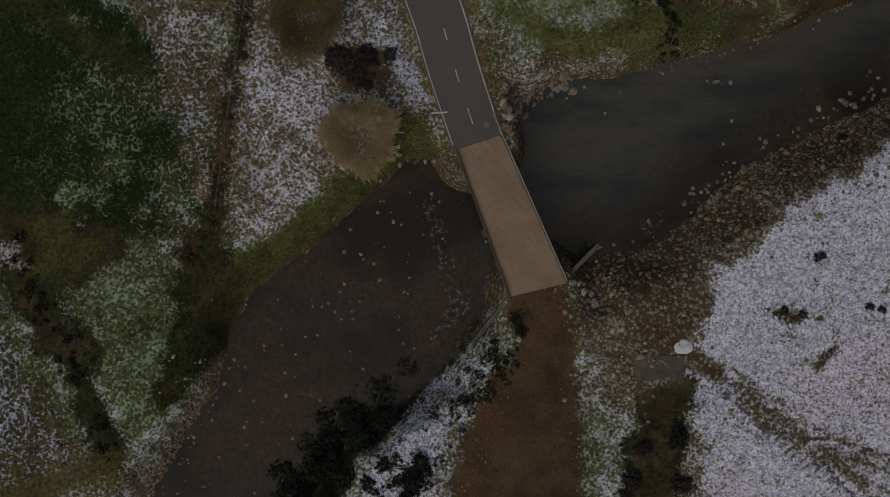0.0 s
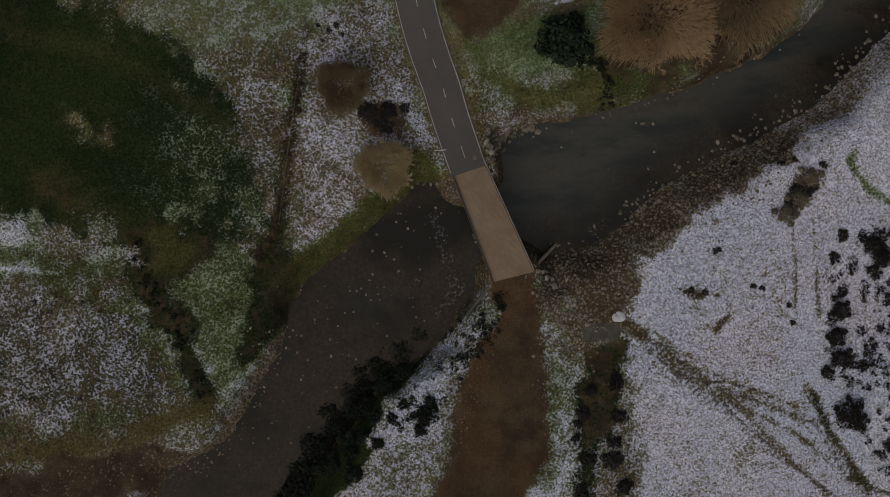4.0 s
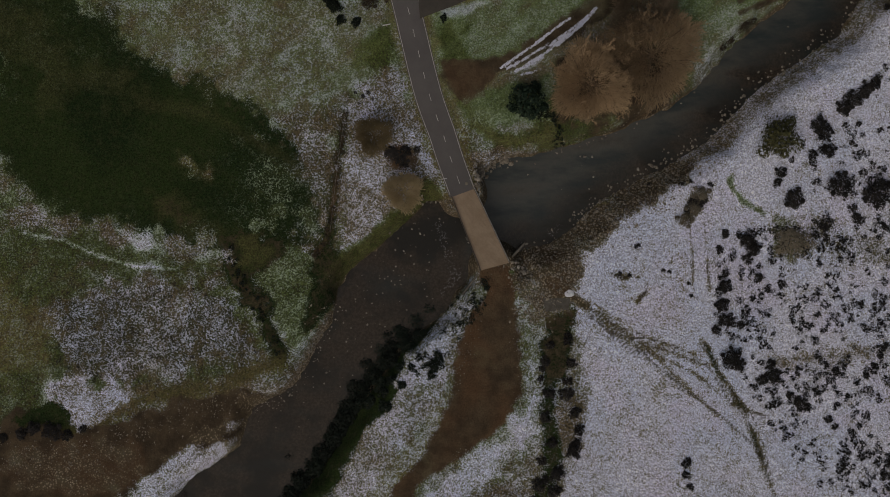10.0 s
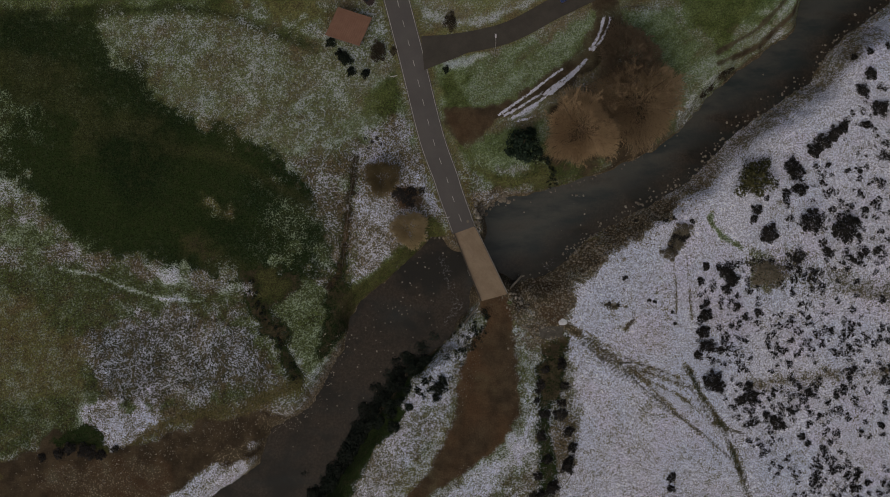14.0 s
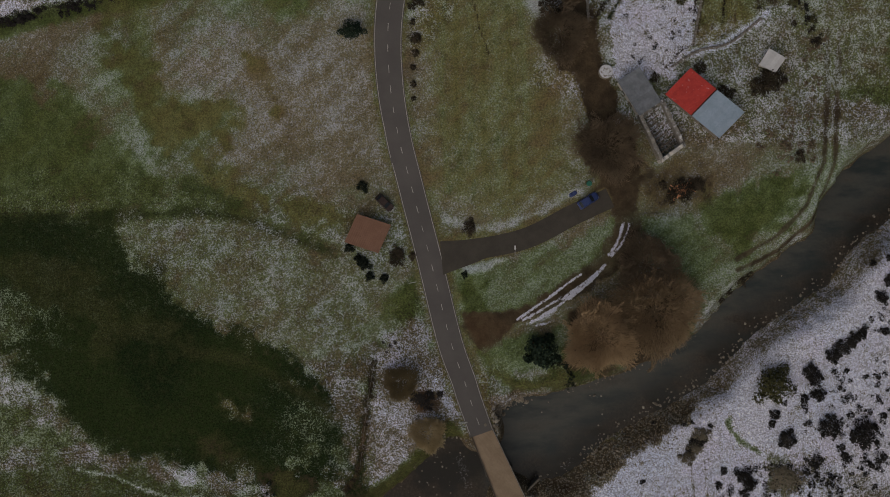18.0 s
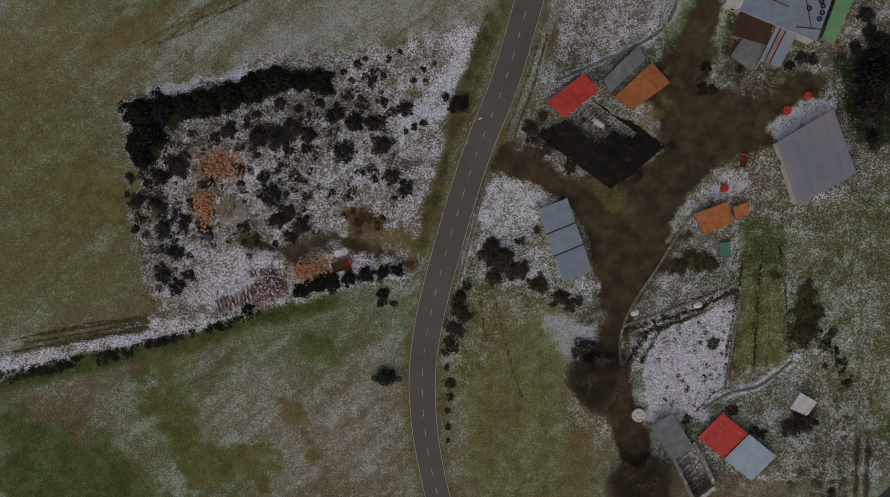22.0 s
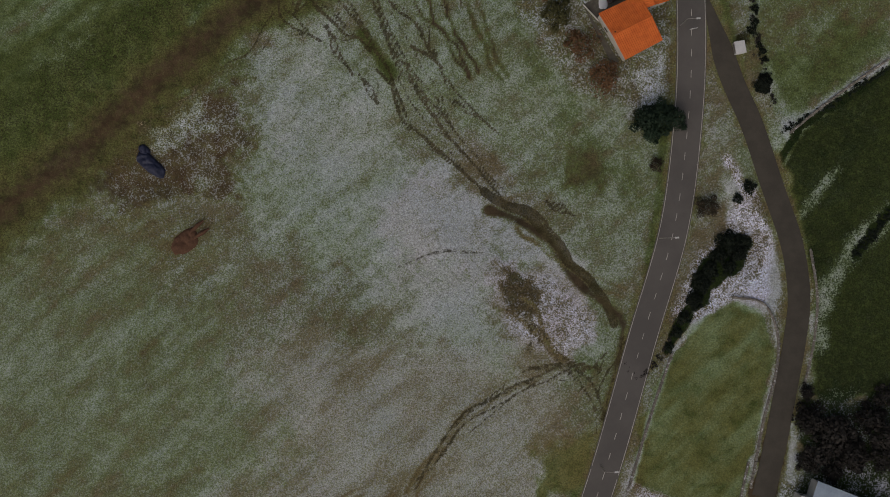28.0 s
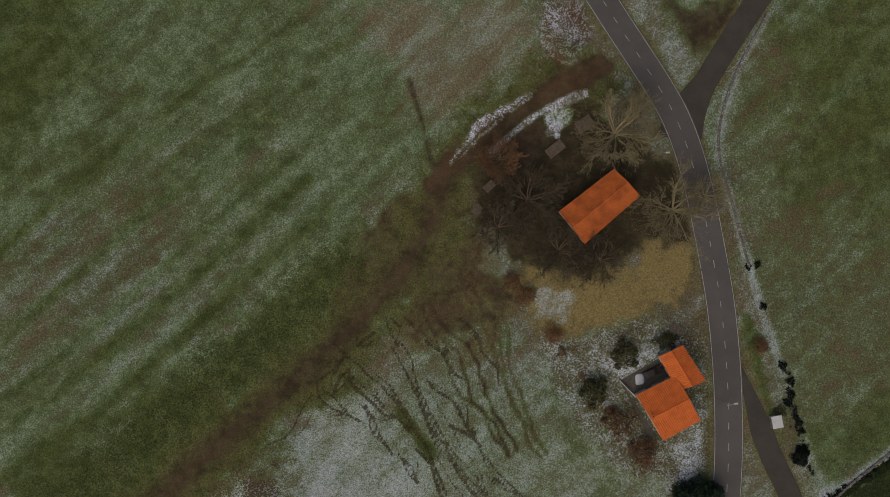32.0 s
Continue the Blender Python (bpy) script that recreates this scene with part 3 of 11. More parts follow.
# ---- ground cover ----
# east bank under thin snow
patch([(25.0, 2.3), (35.8, 9.4), (48.9, 20.0), (60.8, 30.5), (77.3, 42.1), (92.3, 51.4), (100.6, 58.3), (101.2, -59.5), (19.7, -58.7), (24.7, -40.8), (26.0, -28.8), (24.9, -12.1)], 1.5, 2, snow=0.98, green=0.2)
patch([(50.1, 2.1), (60.9, 4.4), (92.9, 4.1), (101.2, -50.6), (67.7, -50.3), (55.9, -29.1)], 2, 2, snow=0.95, green=0.2)
patch([(25.5, -13.3), (36.8, -18.1), (48.7, -26.6), (59.4, -41.1), (64.1, -50.2), (22.8, -49.9), (25.9, -31.2)], 1.5, 2, snow=0.86, green=0.25, ochre=0.08)
trace([(26.7, -10.3), (35.6, -16.9), (48.8, -21.8), (55.9, -29.1), (62.9, -50.2)], 0.9, 0.6, 1, snow=0.2, dark=0.5, soil=0.5)
trace([(26.3, -10.9), (35.0, -17.9), (47.5, -23.6), (54.7, -29.1)], 0.6, 0.4, 0.8, snow=0.2, dark=0.5, soil=0.5)
trace([(27.3, -9.7), (36.8, -15.8), (50.0, -20.9)], 0.7, 0.4, 0.8, snow=0.25, dark=0.4, ochre=0.3)
trace([(29.7, -12.1), (39.2, -19.4), (47.5, -27.8), (55.8, -35.1), (60.6, -41.1)], 0.7, 0.5, 1, snow=0.25, dark=0.4)
trace([(48.3, 5.1), (47.9, -5.1), (48.8, -17.1), (51.1, -23.1), (55.9, -30.3), (59.4, -38.7), (62.9, -48.3)], 2.6, 0.8, 0.5, snow=0.86)
trace([(49.5, -17.1), (52.1, -23.1), (57.1, -30.3), (60.6, -39.9), (64.1, -50.2)], 1.2, 0.5, 0.6, snow=0.15, dark=0.6)
trace([(55.3, -29.7), (60.6, -31.8)], 0.9, 0.4, 0.6, snow=0.2, dark=0.6)
patch([(45.9, 12.9), (50.7, 10.4), (49.5, 5.7), (46.5, 5.7)], 1, 1.5, snow=0.35, dark=0.4)
trace([(54.9, 13.4), (57.3, 9.8), (60.9, 8.0)], 2.0, 0.8, 0.8, snow=0.1, green=1.0)
patch([(62.1, 6.8), (69.2, 6.7), (71.6, 0.7), (66.8, -2.9), (62.0, -1.6)], 1, 1.5, snow=0.25, green=0.5, gravel=0.4)
trace([(69.2, 4.3), (77.6, 0.6), (92.9, -3.1)], 6, 2, 3, snow=0.5, dark=0.5)
trace([(64.3, -22.0), (78.7, -19.7), (92.8, -19.3)], 3, 2, 2, snow=0.4)
patch([(78.6, 43.6), (88.8, 53.0), (102.8, 63.5), (118.6, 77.3), (120.6, 21.0), (81.4, 21.1)], 1.5, 2, snow=0.95, green=0.2)
patch([(25.4, -2.0), (28.1, 0.5), (33.6, 1.4), (37.3, -0.1), (32.4, -3.1), (27.0, -5.6)], 1.2, 1.5, snow=1.25, green=0.1, ochre=0)
patch([(57.6, 17.7), (64.9, 17.1), (66.8, 13.5), (63.9, 8.6), (59.0, 8.6), (55.9, 13.4)], 1.5, 1.5, snow=1.25, green=0.1)
patch([(36.1, -0.7), (45.8, 0.6), (47.2, -16.4), (36.2, -16.5), (31.3, -9.2), (33.7, -4.3)], 2.0, 2.0, snow=0.82, ochre=0.25, green=0.2)
trace([(47.5, 4.9), (48.2, -1.8), (48.6, -9.1), (50.2, -16.4)], 2.2, 0.7, 0.5, snow=1.3, ochre=0, dark=0)
trace([(46.9, 5.5), (47.3, -1.8), (47.6, -9.1)], 0.5, 0.4, 0.2, snow=0.3, dark=0.5, soil=0.4)
trace([(49.6, 6.1), (50.2, -1.8), (50.6, -7.9)], 0.5, 0.4, 0.2, snow=0.3, dark=0.5, soil=0.4)
patch([(34.0, -5.3), (36.1, -4.9), (37.6, -6.8), (36.1, -8.6), (34.0, -7.4)], 0.6, 0.6, snow=1.3, dark=0, soil=0)
# west: dark heath on the slope
patch([(-99.6, 59.9), (-77.4, 57.4), (-64.8, 44.5), (-54.4, 35.0), (-41.4, 29.6), (-30.9, 21.8), (-23.8, 14.7), (-24.0, 3.9), (-28.8, 1.6), (-43.1, -0.1), (-53.8, 4.2), (-64.5, 4.9), (-78.8, 8.6), (-85.8, 15.2), (-89.1, 23.5), (-100.9, 27.2)], 4, 3, dark=0.95, snow=0.04, green=0.9)
patch([(-41.6, 19.6), (-32.1, 18.3), (-24.5, 12.3), (-25.2, 3.9), (-34.7, 2.8), (-43.0, 5.3)], 4, 3, dark=0.85, snow=0.12)
patch([(-99.9, 53.0), (-85.9, 50.5), (-72.0, 42.2), (-86.5, 31.8), (-100.9, 27.2)], 5, 4, dark=0.5, snow=0.28)
patch([(-54.6, 25.6), (-41.4, 29.6), (-30.9, 21.8), (-23.8, 14.7), (-24.0, 3.9), (-37.1, 2.8), (-46.6, 7.7), (-44.0, 17.2)], 4, 4, dark=0.85, snow=0.12)
patch([(-37.2, 5.4), (-33.3, 4.9), (-34.4, 2.1), (-37.7, 2.3)], 1, 1.5, dark=0.5, snow=0.4)
patch([(-51.8, 17.9), (-48.2, 16.6), (-47.1, 14.3), (-50.1, 14.3)], 1, 1, dark=0.4, snow=0.4)
patch([(-101.2, 16.5), (-87.0, 14.0), (-78.8, 8.6), (-94.3, 5.7), (-101.5, 5.8)], 3, 3, dark=0.3, snow=0.28, green=0.95)
patch([(-60.0, 36.0), (-46.0, 30.0), (-38.0, 27.0), (-33.0, 20.0), (-37.0, 18.0), (-42.0, 21.0), (-47.0, 19.0), (-52.0, 14.0), (-52.0, 4.0), (-46.0, 2.0), (-42.0, 3.0), (-40.0, -1.0), (-46.0, -1.5), (-58.0, 3.0), (-64.0, 20.0)], 2.5, 3, dark=1.0, snow=0.035)
patch([(-56.5, 9.8), (-45.8, 7.9), (-42.2, 4.3), (-45.0, 0.7), (-52.2, 4.2)], 2.0, 2.5, soil=0.42, ochre=0.1, dark=0.75)
patch([(-99.0, 49.0), (-84.0, 46.0), (-73.0, 38.0), (-62.0, 34.0), (-60.0, 29.0), (-76.0, 31.0), (-92.0, 38.0)], 3.0, 4, ochre=0.08, dark=0.68, snow=0.06)
trace(curve([(-58.5, 28.6), (-47.9, 27.0), (-40.1, 22.9), (-35.1, 20.1), (-31.5, 18.4), (-27.9, 14.6)], 2), 2.2, 1.4, 1.2, dark=0.68, ochre=0.08, green=0.6, snow=0.05)
trace(curve([(-42.1, 28.0), (-35.1, 23.7), (-31.5, 20.9), (-27.6, 17.6)], 2), 3.2, 1.4, 1.2, dark=1.2, soil=0.36, snow=0.02)
patch([(-52.9, 18.1), (-50.8, 18.5), (-45.8, 16.1), (-42.9, 13.3), (-45.8, 12.9), (-50.8, 15.3)], 1.2, 1.8, dark=0.35, ochre=0.25, green=0.5, snow=0.22)
patch([(-40.8, 17.9), (-31.5, 17.3), (-29.3, 10.3), (-35.0, 9.5), (-39.3, 10.8)], 2.0, 3, dark=0.62, snow=0.2)
patch([(-32.2, 8.8), (-24.3, 11.0), (-24.2, 1.8), (-28.5, 3.1)], 1.5, 2.5, dark=0.5, snow=0.24)
patch([(-37.9, 4.8), (-34.3, 4.5), (-34.2, 1.6), (-37.1, 2.3)], 0.8, 1.2, dark=0.4, snow=0.42)
# west: tussock field by the river
patch([(-101.5, 4.6), (-78.8, 6.2), (-63.4, 3.1), (-44.3, -1.3), (-38.5, -11.5), (-33.8, -18.7), (-43.4, -25.8), (-59.0, -27.4), (-82.9, -33.8), (-102.1, -37.2)], 2, 2, snow=0.15, green=0.75, dark=0.36)
patch([(-71.9, -6.4), (-49.1, -4.2), (-42.1, -11.5), (-36.2, -19.9), (-58.9, -25.7), (-70.9, -22.0)], 3, 3, snow=0.36, green=0.3, dark=0.3)
patch([(-79.2, -11.1), (-66.7, -6.2), (-54.2, -8.8), (-45.0, -5.5), (-40.9, -9.7), (-36.8, -18.9), (-47.7, -23.0), (-61.0, -23.7), (-73.5, -22.0)], 2.5, 4, snow=0.33, green=0.2, dark=0.55)
patch([(-101.7, -6.1), (-81.4, -6.3), (-76.8, -20.7), (-87.6, -27.8), (-102.0, -26.5)], 4, 4, snow=0.14, green=0.6, ochre=0.25, dark=0.2)
patch([(-64.5, 4.3), (-55.0, 3.6), (-52.7, 0.6), (-61.0, 0.4)], 1, 1.5, snow=0.7)
patch([(-76.9, -26.7), (-64.9, -25.6), (-59.0, -29.8), (-71.0, -32.7), (-80.5, -30.2)], 2, 3, snow=0.6)
trace([(-82.4, 3.8), (-74.1, 2.2), (-68.2, -0.5), (-61.1, -2.7), (-52.7, -3.2)], 0.5, 0.3, 0.3, snow=0.85)
trace([(-94.9, -39.7), (-79.4, -36.2), (-71.0, -35.7), (-59.0, -28.0), (-44.6, -26.4), (-32.6, -21.1)], 3.0, 2.0, 1.5, snow=0.06, dark=0.6, green=0.5, ochre=0.3)
trace([(-42.0, -1.9), (-37.3, -9.1), (-34.3, -16.3), (-32.6, -19.9)], 3.2, 1.4, 0.7, snow=0.02, dark=1.2, soil=0.42)
patch([(-42.5, 0.0), (-33.2, 2.2), (-31.4, -2.0), (-38.7, -3.4), (-33.1, -13.6), (-32.2, -19.1), (-37.8, -12.8), (-41.6, -6.8)], 1.2, 3, snow=0.05, dark=1.1, soil=0.38)
trace([(-19.2, 29.4), (-20.8, 19.4), (-22.1, 9.9), (-23.4, 2.7), (-25.8, -0.8)], 2.2, 1.2, 0.8, snow=0.03, dark=1.0, soil=0.62, red=0.3)
patch([(-38.4, -1.9), (-30.0, 1.0), (-24.1, -3.2), (-24.1, -11.6), (-30.2, -17.5), (-33.7, -13.9)], 1.5, 2, snow=0.26, green=1.0, dark=0.36)
patch([(-22.8, 2.7), (-12.0, 3.8), (-6.0, 7.4), (-3.6, 10.9), (-7.2, 5.0), (-15.7, -2.1), (-21.7, -4.5)], 1.5, 2, snow=0.1, green=1.0, dark=0.3)
patch([(-19.1, 29.4), (-10.5, 37.0), (-5.8, 28.7), (-0.0, 13.3), (-5.4, 7.9), (-12.0, 2.6), (-21.6, -0.9), (-20.8, 15.8)], 1.5, 2, snow=0.43, green=0.2, dark=0.2, soil=0.28, red=0.6)
patch([(-34.2, 26.4), (-20.9, 26.8), (-21.8, 14.7), (-22.8, 5.8), (-25.6, 7.9), (-29.1, 16.1)], 2, 2.5, snow=0.26, green=0.4, dark=0.4)
patch([(-11.9, 19.9), (-7.1, 19.9), (-6.5, 16.9), (-10.7, 16.3)], 0.8, 1, snow=0.1, soil=0.9, dark=0.5)
patch([(-17.6, 37.1), (-11.6, 40.5), (-8.1, 35.8), (-16.4, 35.3)], 2, 2, snow=0.1, green=1.0)
trace(curve([(-3.5, 11.2), (-8.0, 6.9), (-12.0, 3.2), (-17.0, -0.9), (-21.5, -3.6)], 2), 5.0, 1.2, 1.1, snow=0.05, green=1.0, dark=0.42, ochre=0.12, soil=0, red=0)
patch([(-44.7, 3.2), (-42.4, -4.3), (-41.3, -8.6), (-38.0, -12.8), (-35.8, -17.8), (-32.2, -20.0), (-33.9, -12.7), (-33.6, -8.4), (-38.1, -6.3), (-40.2, -4.5), (-36.4, -2.6), (-32.8, 0.9), (-38.6, 3.3)], 0.9, 1.4, snow=0.0, dark=1.0, soil=0.5, green=0.4)
patch([(-40.0, 1.5), (-37.8, 3.0), (-34.9, 0.2), (-37.8, -2.4), (-40.4, -2.4)], 0.9, 1.4, dark=0.55, ochre=0.15, soil=0.2, snow=0.03, green=0.9)
patch([(-22.8, 8.2), (-24.2, 1.8), (-25.6, -2.6), (-27.6, -11.2), (-27.6, -15.5), (-24.7, -12.6), (-21.2, -8.2), (-20.9, -2.5), (-21.4, 3.2)], 0.9, 1.2, snow=0.04, dark=0.95, soil=0.42)
patch([(-56.1, 3.8), (-49.3, 1.0), (-43.6, 0.4), (-42.1, -1.4), (-50.7, -1.5), (-56.4, -2.3)], 1.0, 1.8, snow=0.46, dark=0.3)
# gravel and silt along the side channel
patch([(-102.1, -42.0), (-87.7, -38.5), (-71.0, -36.9), (-55.4, -30.2), (-43.4, -27.0), (-36.2, -27.1), (-33.9, -30.1), (-41.1, -36.6), (-55.5, -46.0), (-62.8, -51.9), (-102.2, -56.4)], 1.5, 1.5, soil=0.9, snow=0.03, gravel=0.55)
patch([(-43.5, -32.4), (-41.7, -33.6), (-44.7, -37.7), (-54.3, -43.6), (-60.4, -49.1), (-65.2, -55.5), (-49.7, -55.7), (-42.3, -39.0)], 1.5, 2, snow=0.68, soil=0)
trace([(-23.0, -12.8), (-27.8, -21.2), (-31.5, -27.1), (-35.1, -30.7)], 2.2, 0.8, 1, gravel=0.9, snow=0.2)
patch([(-94.5, -37.7), (-89.4, -34.4), (-83.6, -30.2), (-72.7, -31.2), (-66.9, -32.9), (-56.9, -30.5), (-47.7, -28.0), (-41.0, -28.9), (-41.1, -32.2), (-47.7, -33.9), (-55.3, -39.6), (-61.2, -46.3), (-67.1, -51.2), (-94.6, -51.0)], 1.5, 1.5, soil=0.85, dark=0.6, gravel=0.0, snow=0.02, red=0.0)
patch([(-89.5, -41.0), (-84.5, -38.6), (-73.6, -36.2), (-66.1, -34.6), (-58.6, -37.1), (-58.7, -42.1), (-64.5, -46.3), (-71.2, -47.9), (-82.0, -45.3), (-87.9, -43.6)], 1.5, 1.5, soil=0.9, gravel=0.5, snow=0.06, red=0.35, dark=0)
patch([(-54.5, -41.3), (-47.8, -36.4), (-41.1, -36.4), (-44.5, -39.7), (-53.7, -45.5), (-62.9, -50.9), (-67.1, -51.2)], 1.0, 1.5, snow=0.66, soil=0, gravel=0.1, dark=0)
patch([(-76.0, -27.8), (-71.9, -25.3), (-61.0, -27.1), (-62.7, -31.2), (-70.3, -34.5), (-73.6, -32.8)], 1.0, 2.0, snow=0.62, soil=0.1, green=0.0, dark=0)
patch([(-84.4, -32.7), (-81.1, -30.3), (-74.4, -30.3), (-72.8, -35.3), (-77.8, -33.6)], 0.8, 1.5, snow=0.03, soil=0.3, dark=1.2)
# south bank between the river and the track
patch([(7.0, -3.8), (5.1, -15.5), (-0.4, -27.4), (-11.3, -41.6), (-21.0, -55.9), (-37.7, -55.8), (-28.0, -46.3), (-17.2, -33.2), (-5.7, -19.6), (1.0, -10.0)], 1.2, 1.5, snow=0.5, green=0.4)
# near-black ground under the thicket: shade among the shrubs, put into the colour
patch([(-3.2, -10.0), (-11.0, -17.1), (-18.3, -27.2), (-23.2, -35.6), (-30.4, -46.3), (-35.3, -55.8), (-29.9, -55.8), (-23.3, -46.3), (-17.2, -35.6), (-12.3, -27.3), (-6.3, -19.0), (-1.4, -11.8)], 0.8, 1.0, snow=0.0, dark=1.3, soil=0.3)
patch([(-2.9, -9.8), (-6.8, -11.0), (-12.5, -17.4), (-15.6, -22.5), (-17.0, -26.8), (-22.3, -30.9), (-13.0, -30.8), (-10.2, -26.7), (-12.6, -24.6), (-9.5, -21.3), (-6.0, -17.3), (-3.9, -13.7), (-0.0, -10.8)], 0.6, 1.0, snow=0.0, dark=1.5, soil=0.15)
patch([(-8.6, -24.4), (-6.6, -20.0), (-4.6, -17.0), (-2.2, -17.1), (-1.8, -20.5), (-3.1, -24.9), (-9.8, -25.1)], 0.8, 1.2, snow=0.72, dark=0, soil=0)
patch([(-1.6, -27.4), (-6.4, -35.7), (-18.5, -49.5), (-23.3, -54.7), (-12.6, -56.0), (-1.7, -38.1), (0.8, -28.6)], 1.5, 1.5, snow=0.42, green=0.5, ochre=0.3)
patch([(6.4, -3.3), (12.0, -3.0), (13.9, -12.0), (15.2, -26.3), (10.9, -34.1), (0.7, -40.6), (-5.9, -45.9), (-12.6, -56.0), (-18.6, -55.9), (-4.1, -38.7), (-0.4, -28.6), (2.7, -17.8), (6.4, -9.5)], 1.0, 0.8, soil=1.0, snow=0.0, red=0.75)
trace(curve([(9.3, -3.0), (10.6, -12.0), (10.2, -22.0), (6.5, -31.0), (-1.0, -39.5), (-9.0, -48.5)], 2), 4.6, 1.6, 1.0, red=0.35, gravel=0.3)
patch([(6.4, -8.9), (7.5, -16.7), (4.4, -27.4), (0.8, -28.6), (3.3, -17.8)], 1.5, 1.5, red=1.0)
patch([(13.5, -16.7), (17.1, -19.2), (18.2, -28.8), (17.5, -35.9), (10.3, -43.0), (-4.2, -56.1), (-11.4, -56.0), (-4.1, -46.5), (11.5, -34.7), (15.8, -27.5)], 1.0, 1.5, snow=0.75, soil=0)
trace([(23.1, -12.0), (19.5, -19.2), (19.3, -31.2), (20.5, -40.7), (16.2, -52.7)], 3.2, 1.6, 1.5, snow=0.1, dark=1.1, soil=0.42)
patch([(12.1, -1.2), (13.6, 2.4), (20.2, 2.6), (25.0, 4.1), (25.5, -4.9), (23.1, -12.0), (17.7, -15.6), (13.5, -10.2)], 1.0, 1.5, soil=0.5, gravel=0.7, snow=0.22, ochre=0.3)
patch([(25.0, 3.5), (34.6, 11.2), (48.9, 20.2), (48.9, 16.4), (38.2, 8.8), (30.4, 2.3)], 1.2, 1.5, gravel=0.9, snow=0.28)
trace([(48.9, 19.0), (60.8, 29.6), (77.3, 41.0), (89.0, 52.2)], 4.0, 1.2, 1, gravel=0.6, snow=0.42, ochre=0.3)
trace([(18.3, -8.4), (23.7, -9.1), (26.7, -10.6)], 2.2, 0.5, 0.5, soil=0.5, gravel=0.7, snow=0.05)
patch([(21.9, -7.0), (23.7, -6.7), (24.3, -8.0), (22.5, -8.4)], 0.5, 0.6, snow=1.0)
patch([(23.1, 6.6), (29.9, 10.7), (42.9, 17.3), (46.8, 18.0), (47.1, 13.0), (36.6, 9.2), (33.4, 5.5), (31.0, 1.8), (25.3, -0.3), (23.3, 1.3)], 1.2, 1.5, gravel=0.75, soil=0.1, snow=0.22, ochre=0.4, green=0.6)
patch([(19.6, 3.5), (24.3, 5.3), (23.9, -0.9), (24.6, -7.5), (22.1, -8.2), (20.3, -3.2)], 1.0, 1.2, soil=0.7, gravel=0.55, snow=0.1)
trace([(31.8, -4.3), (33.5, -5.1), (34.9, -5.2)], 1.2, 0.5, 0.5, dark=0.9, soil=0.6, snow=0.15)
trace([(36.5, -5.3), (38.1, -6.1), (38.4, -7.8), (37.2, -8.9), (36.7, -10.0)], 0.7, 0.4, 0.5, dark=0.9, soil=0.6, snow=0.1)
patch([(34.9, -5.9), (37.1, -5.6), (38.0, -7.2), (36.6, -8.6), (34.7, -7.9)], 0.6, 0.6, snow=1.0)
patch([(13.0, -2.8), (15.6, 1.2), (19.0, 2.4), (24.3, 4.4), (24.6, -6.1), (23.5, -8.4), (18.6, -8.4), (16.6, -5.5)], 0.8, 1.0, soil=0.9, dark=0.0, gravel=0.7, snow=0.08, ochre=0.1)
patch([(18.1, 1.0), (23.1, 0.3), (23.6, -8.3), (19.7, -8.7), (18.2, -4.8)], 0.8, 1.0, soil=0.8, gravel=0.5, snow=0.05, red=0.3, dark=0)
patch([(17.8, -11.6), (23.2, -11.8), (23.8, -17.0), (22.9, -25.0), (19.0, -25.1), (18.4, -17.0)], 1.0, 1.2, soil=0.5, dark=1.15, gravel=0.1, snow=0.04)
patch([(23.8, 4.3), (26.8, 7.4), (32.8, 11.2), (38.1, 14.9), (45.3, 18.4), (47.1, 14.5), (41.9, 10.7), (33.5, 5.7), (30.6, 1.4), (25.1, 0.7)], 1.0, 1.2, gravel=1.0, soil=0.2, snow=0.16, ochre=0.5, dark=0.0)
patch([(12.4, -1.4), (14.8, 1.7), (16.6, 1.1), (16.8, -6.2), (18.3, -8.6), (13.8, -9.3), (12.5, -5.1)], 0.8, 1.0, gravel=0.85, soil=0.6, snow=0.14, dark=0.0)
patch([(2.3, 28.5), (4.8, 26.0), (6.7, 21.8), (11.0, 20.0), (20.2, 20.3), (20.7, 24.9), (15.9, 22.5), (9.7, 23.0), (4.8, 29.1)], 1.0, 1.2, snow=0.05, green=0.95, dark=0.32, ochre=0.15)
patch([(4.8, 19.0), (9.1, 19.7), (17.1, 19.7), (17.1, 18.8), (11.0, 16.9), (7.9, 15.7), (6.1, 14.4), (4.9, 15.7)], 0.8, 1.0, gravel=1.0, snow=0.3, soil=0.3, red=0.6, green=0)
# north bank between river and road
patch([(0.7, 20.4), (4.8, 19.8), (20.3, 20.4), (35.8, 25.4), (47.7, 31.8), (46.5, 35.4), (34.6, 27.2), (23.9, 24.9), (20.3, 27.3), (9.6, 20.3)], 1.5, 1.5, snow=0.08, green=0.8, dark=0.4)
patch([(-4.5, 52.8), (3.8, 48.0), (12.1, 49.2), (31.0, 56.2), (31.0, 47.9), (19.2, 37.2), (7.4, 34.8), (0.2, 36.1), (-3.3, 43.2)], 1.5, 2, snow=0.42, green=0.7)
patch([(-1.5, 46.2), (6.2, 48.3), (8.0, 47.6), (1.4, 45.0)], 0.6, 0.8, snow=0.9)
patch([(-2.1, 43.2), (3.8, 43.2), (3.8, 37.2), (-0.9, 36.1)], 1.5, 1.5, snow=0.05, green=0.9, dark=0.35)
patch([(-21.1, 37.3), (-10.4, 43.3), (-9.8, 40.9), (-17.6, 34.9)], 1.5, 1.5, snow=0.05, green=0.9)
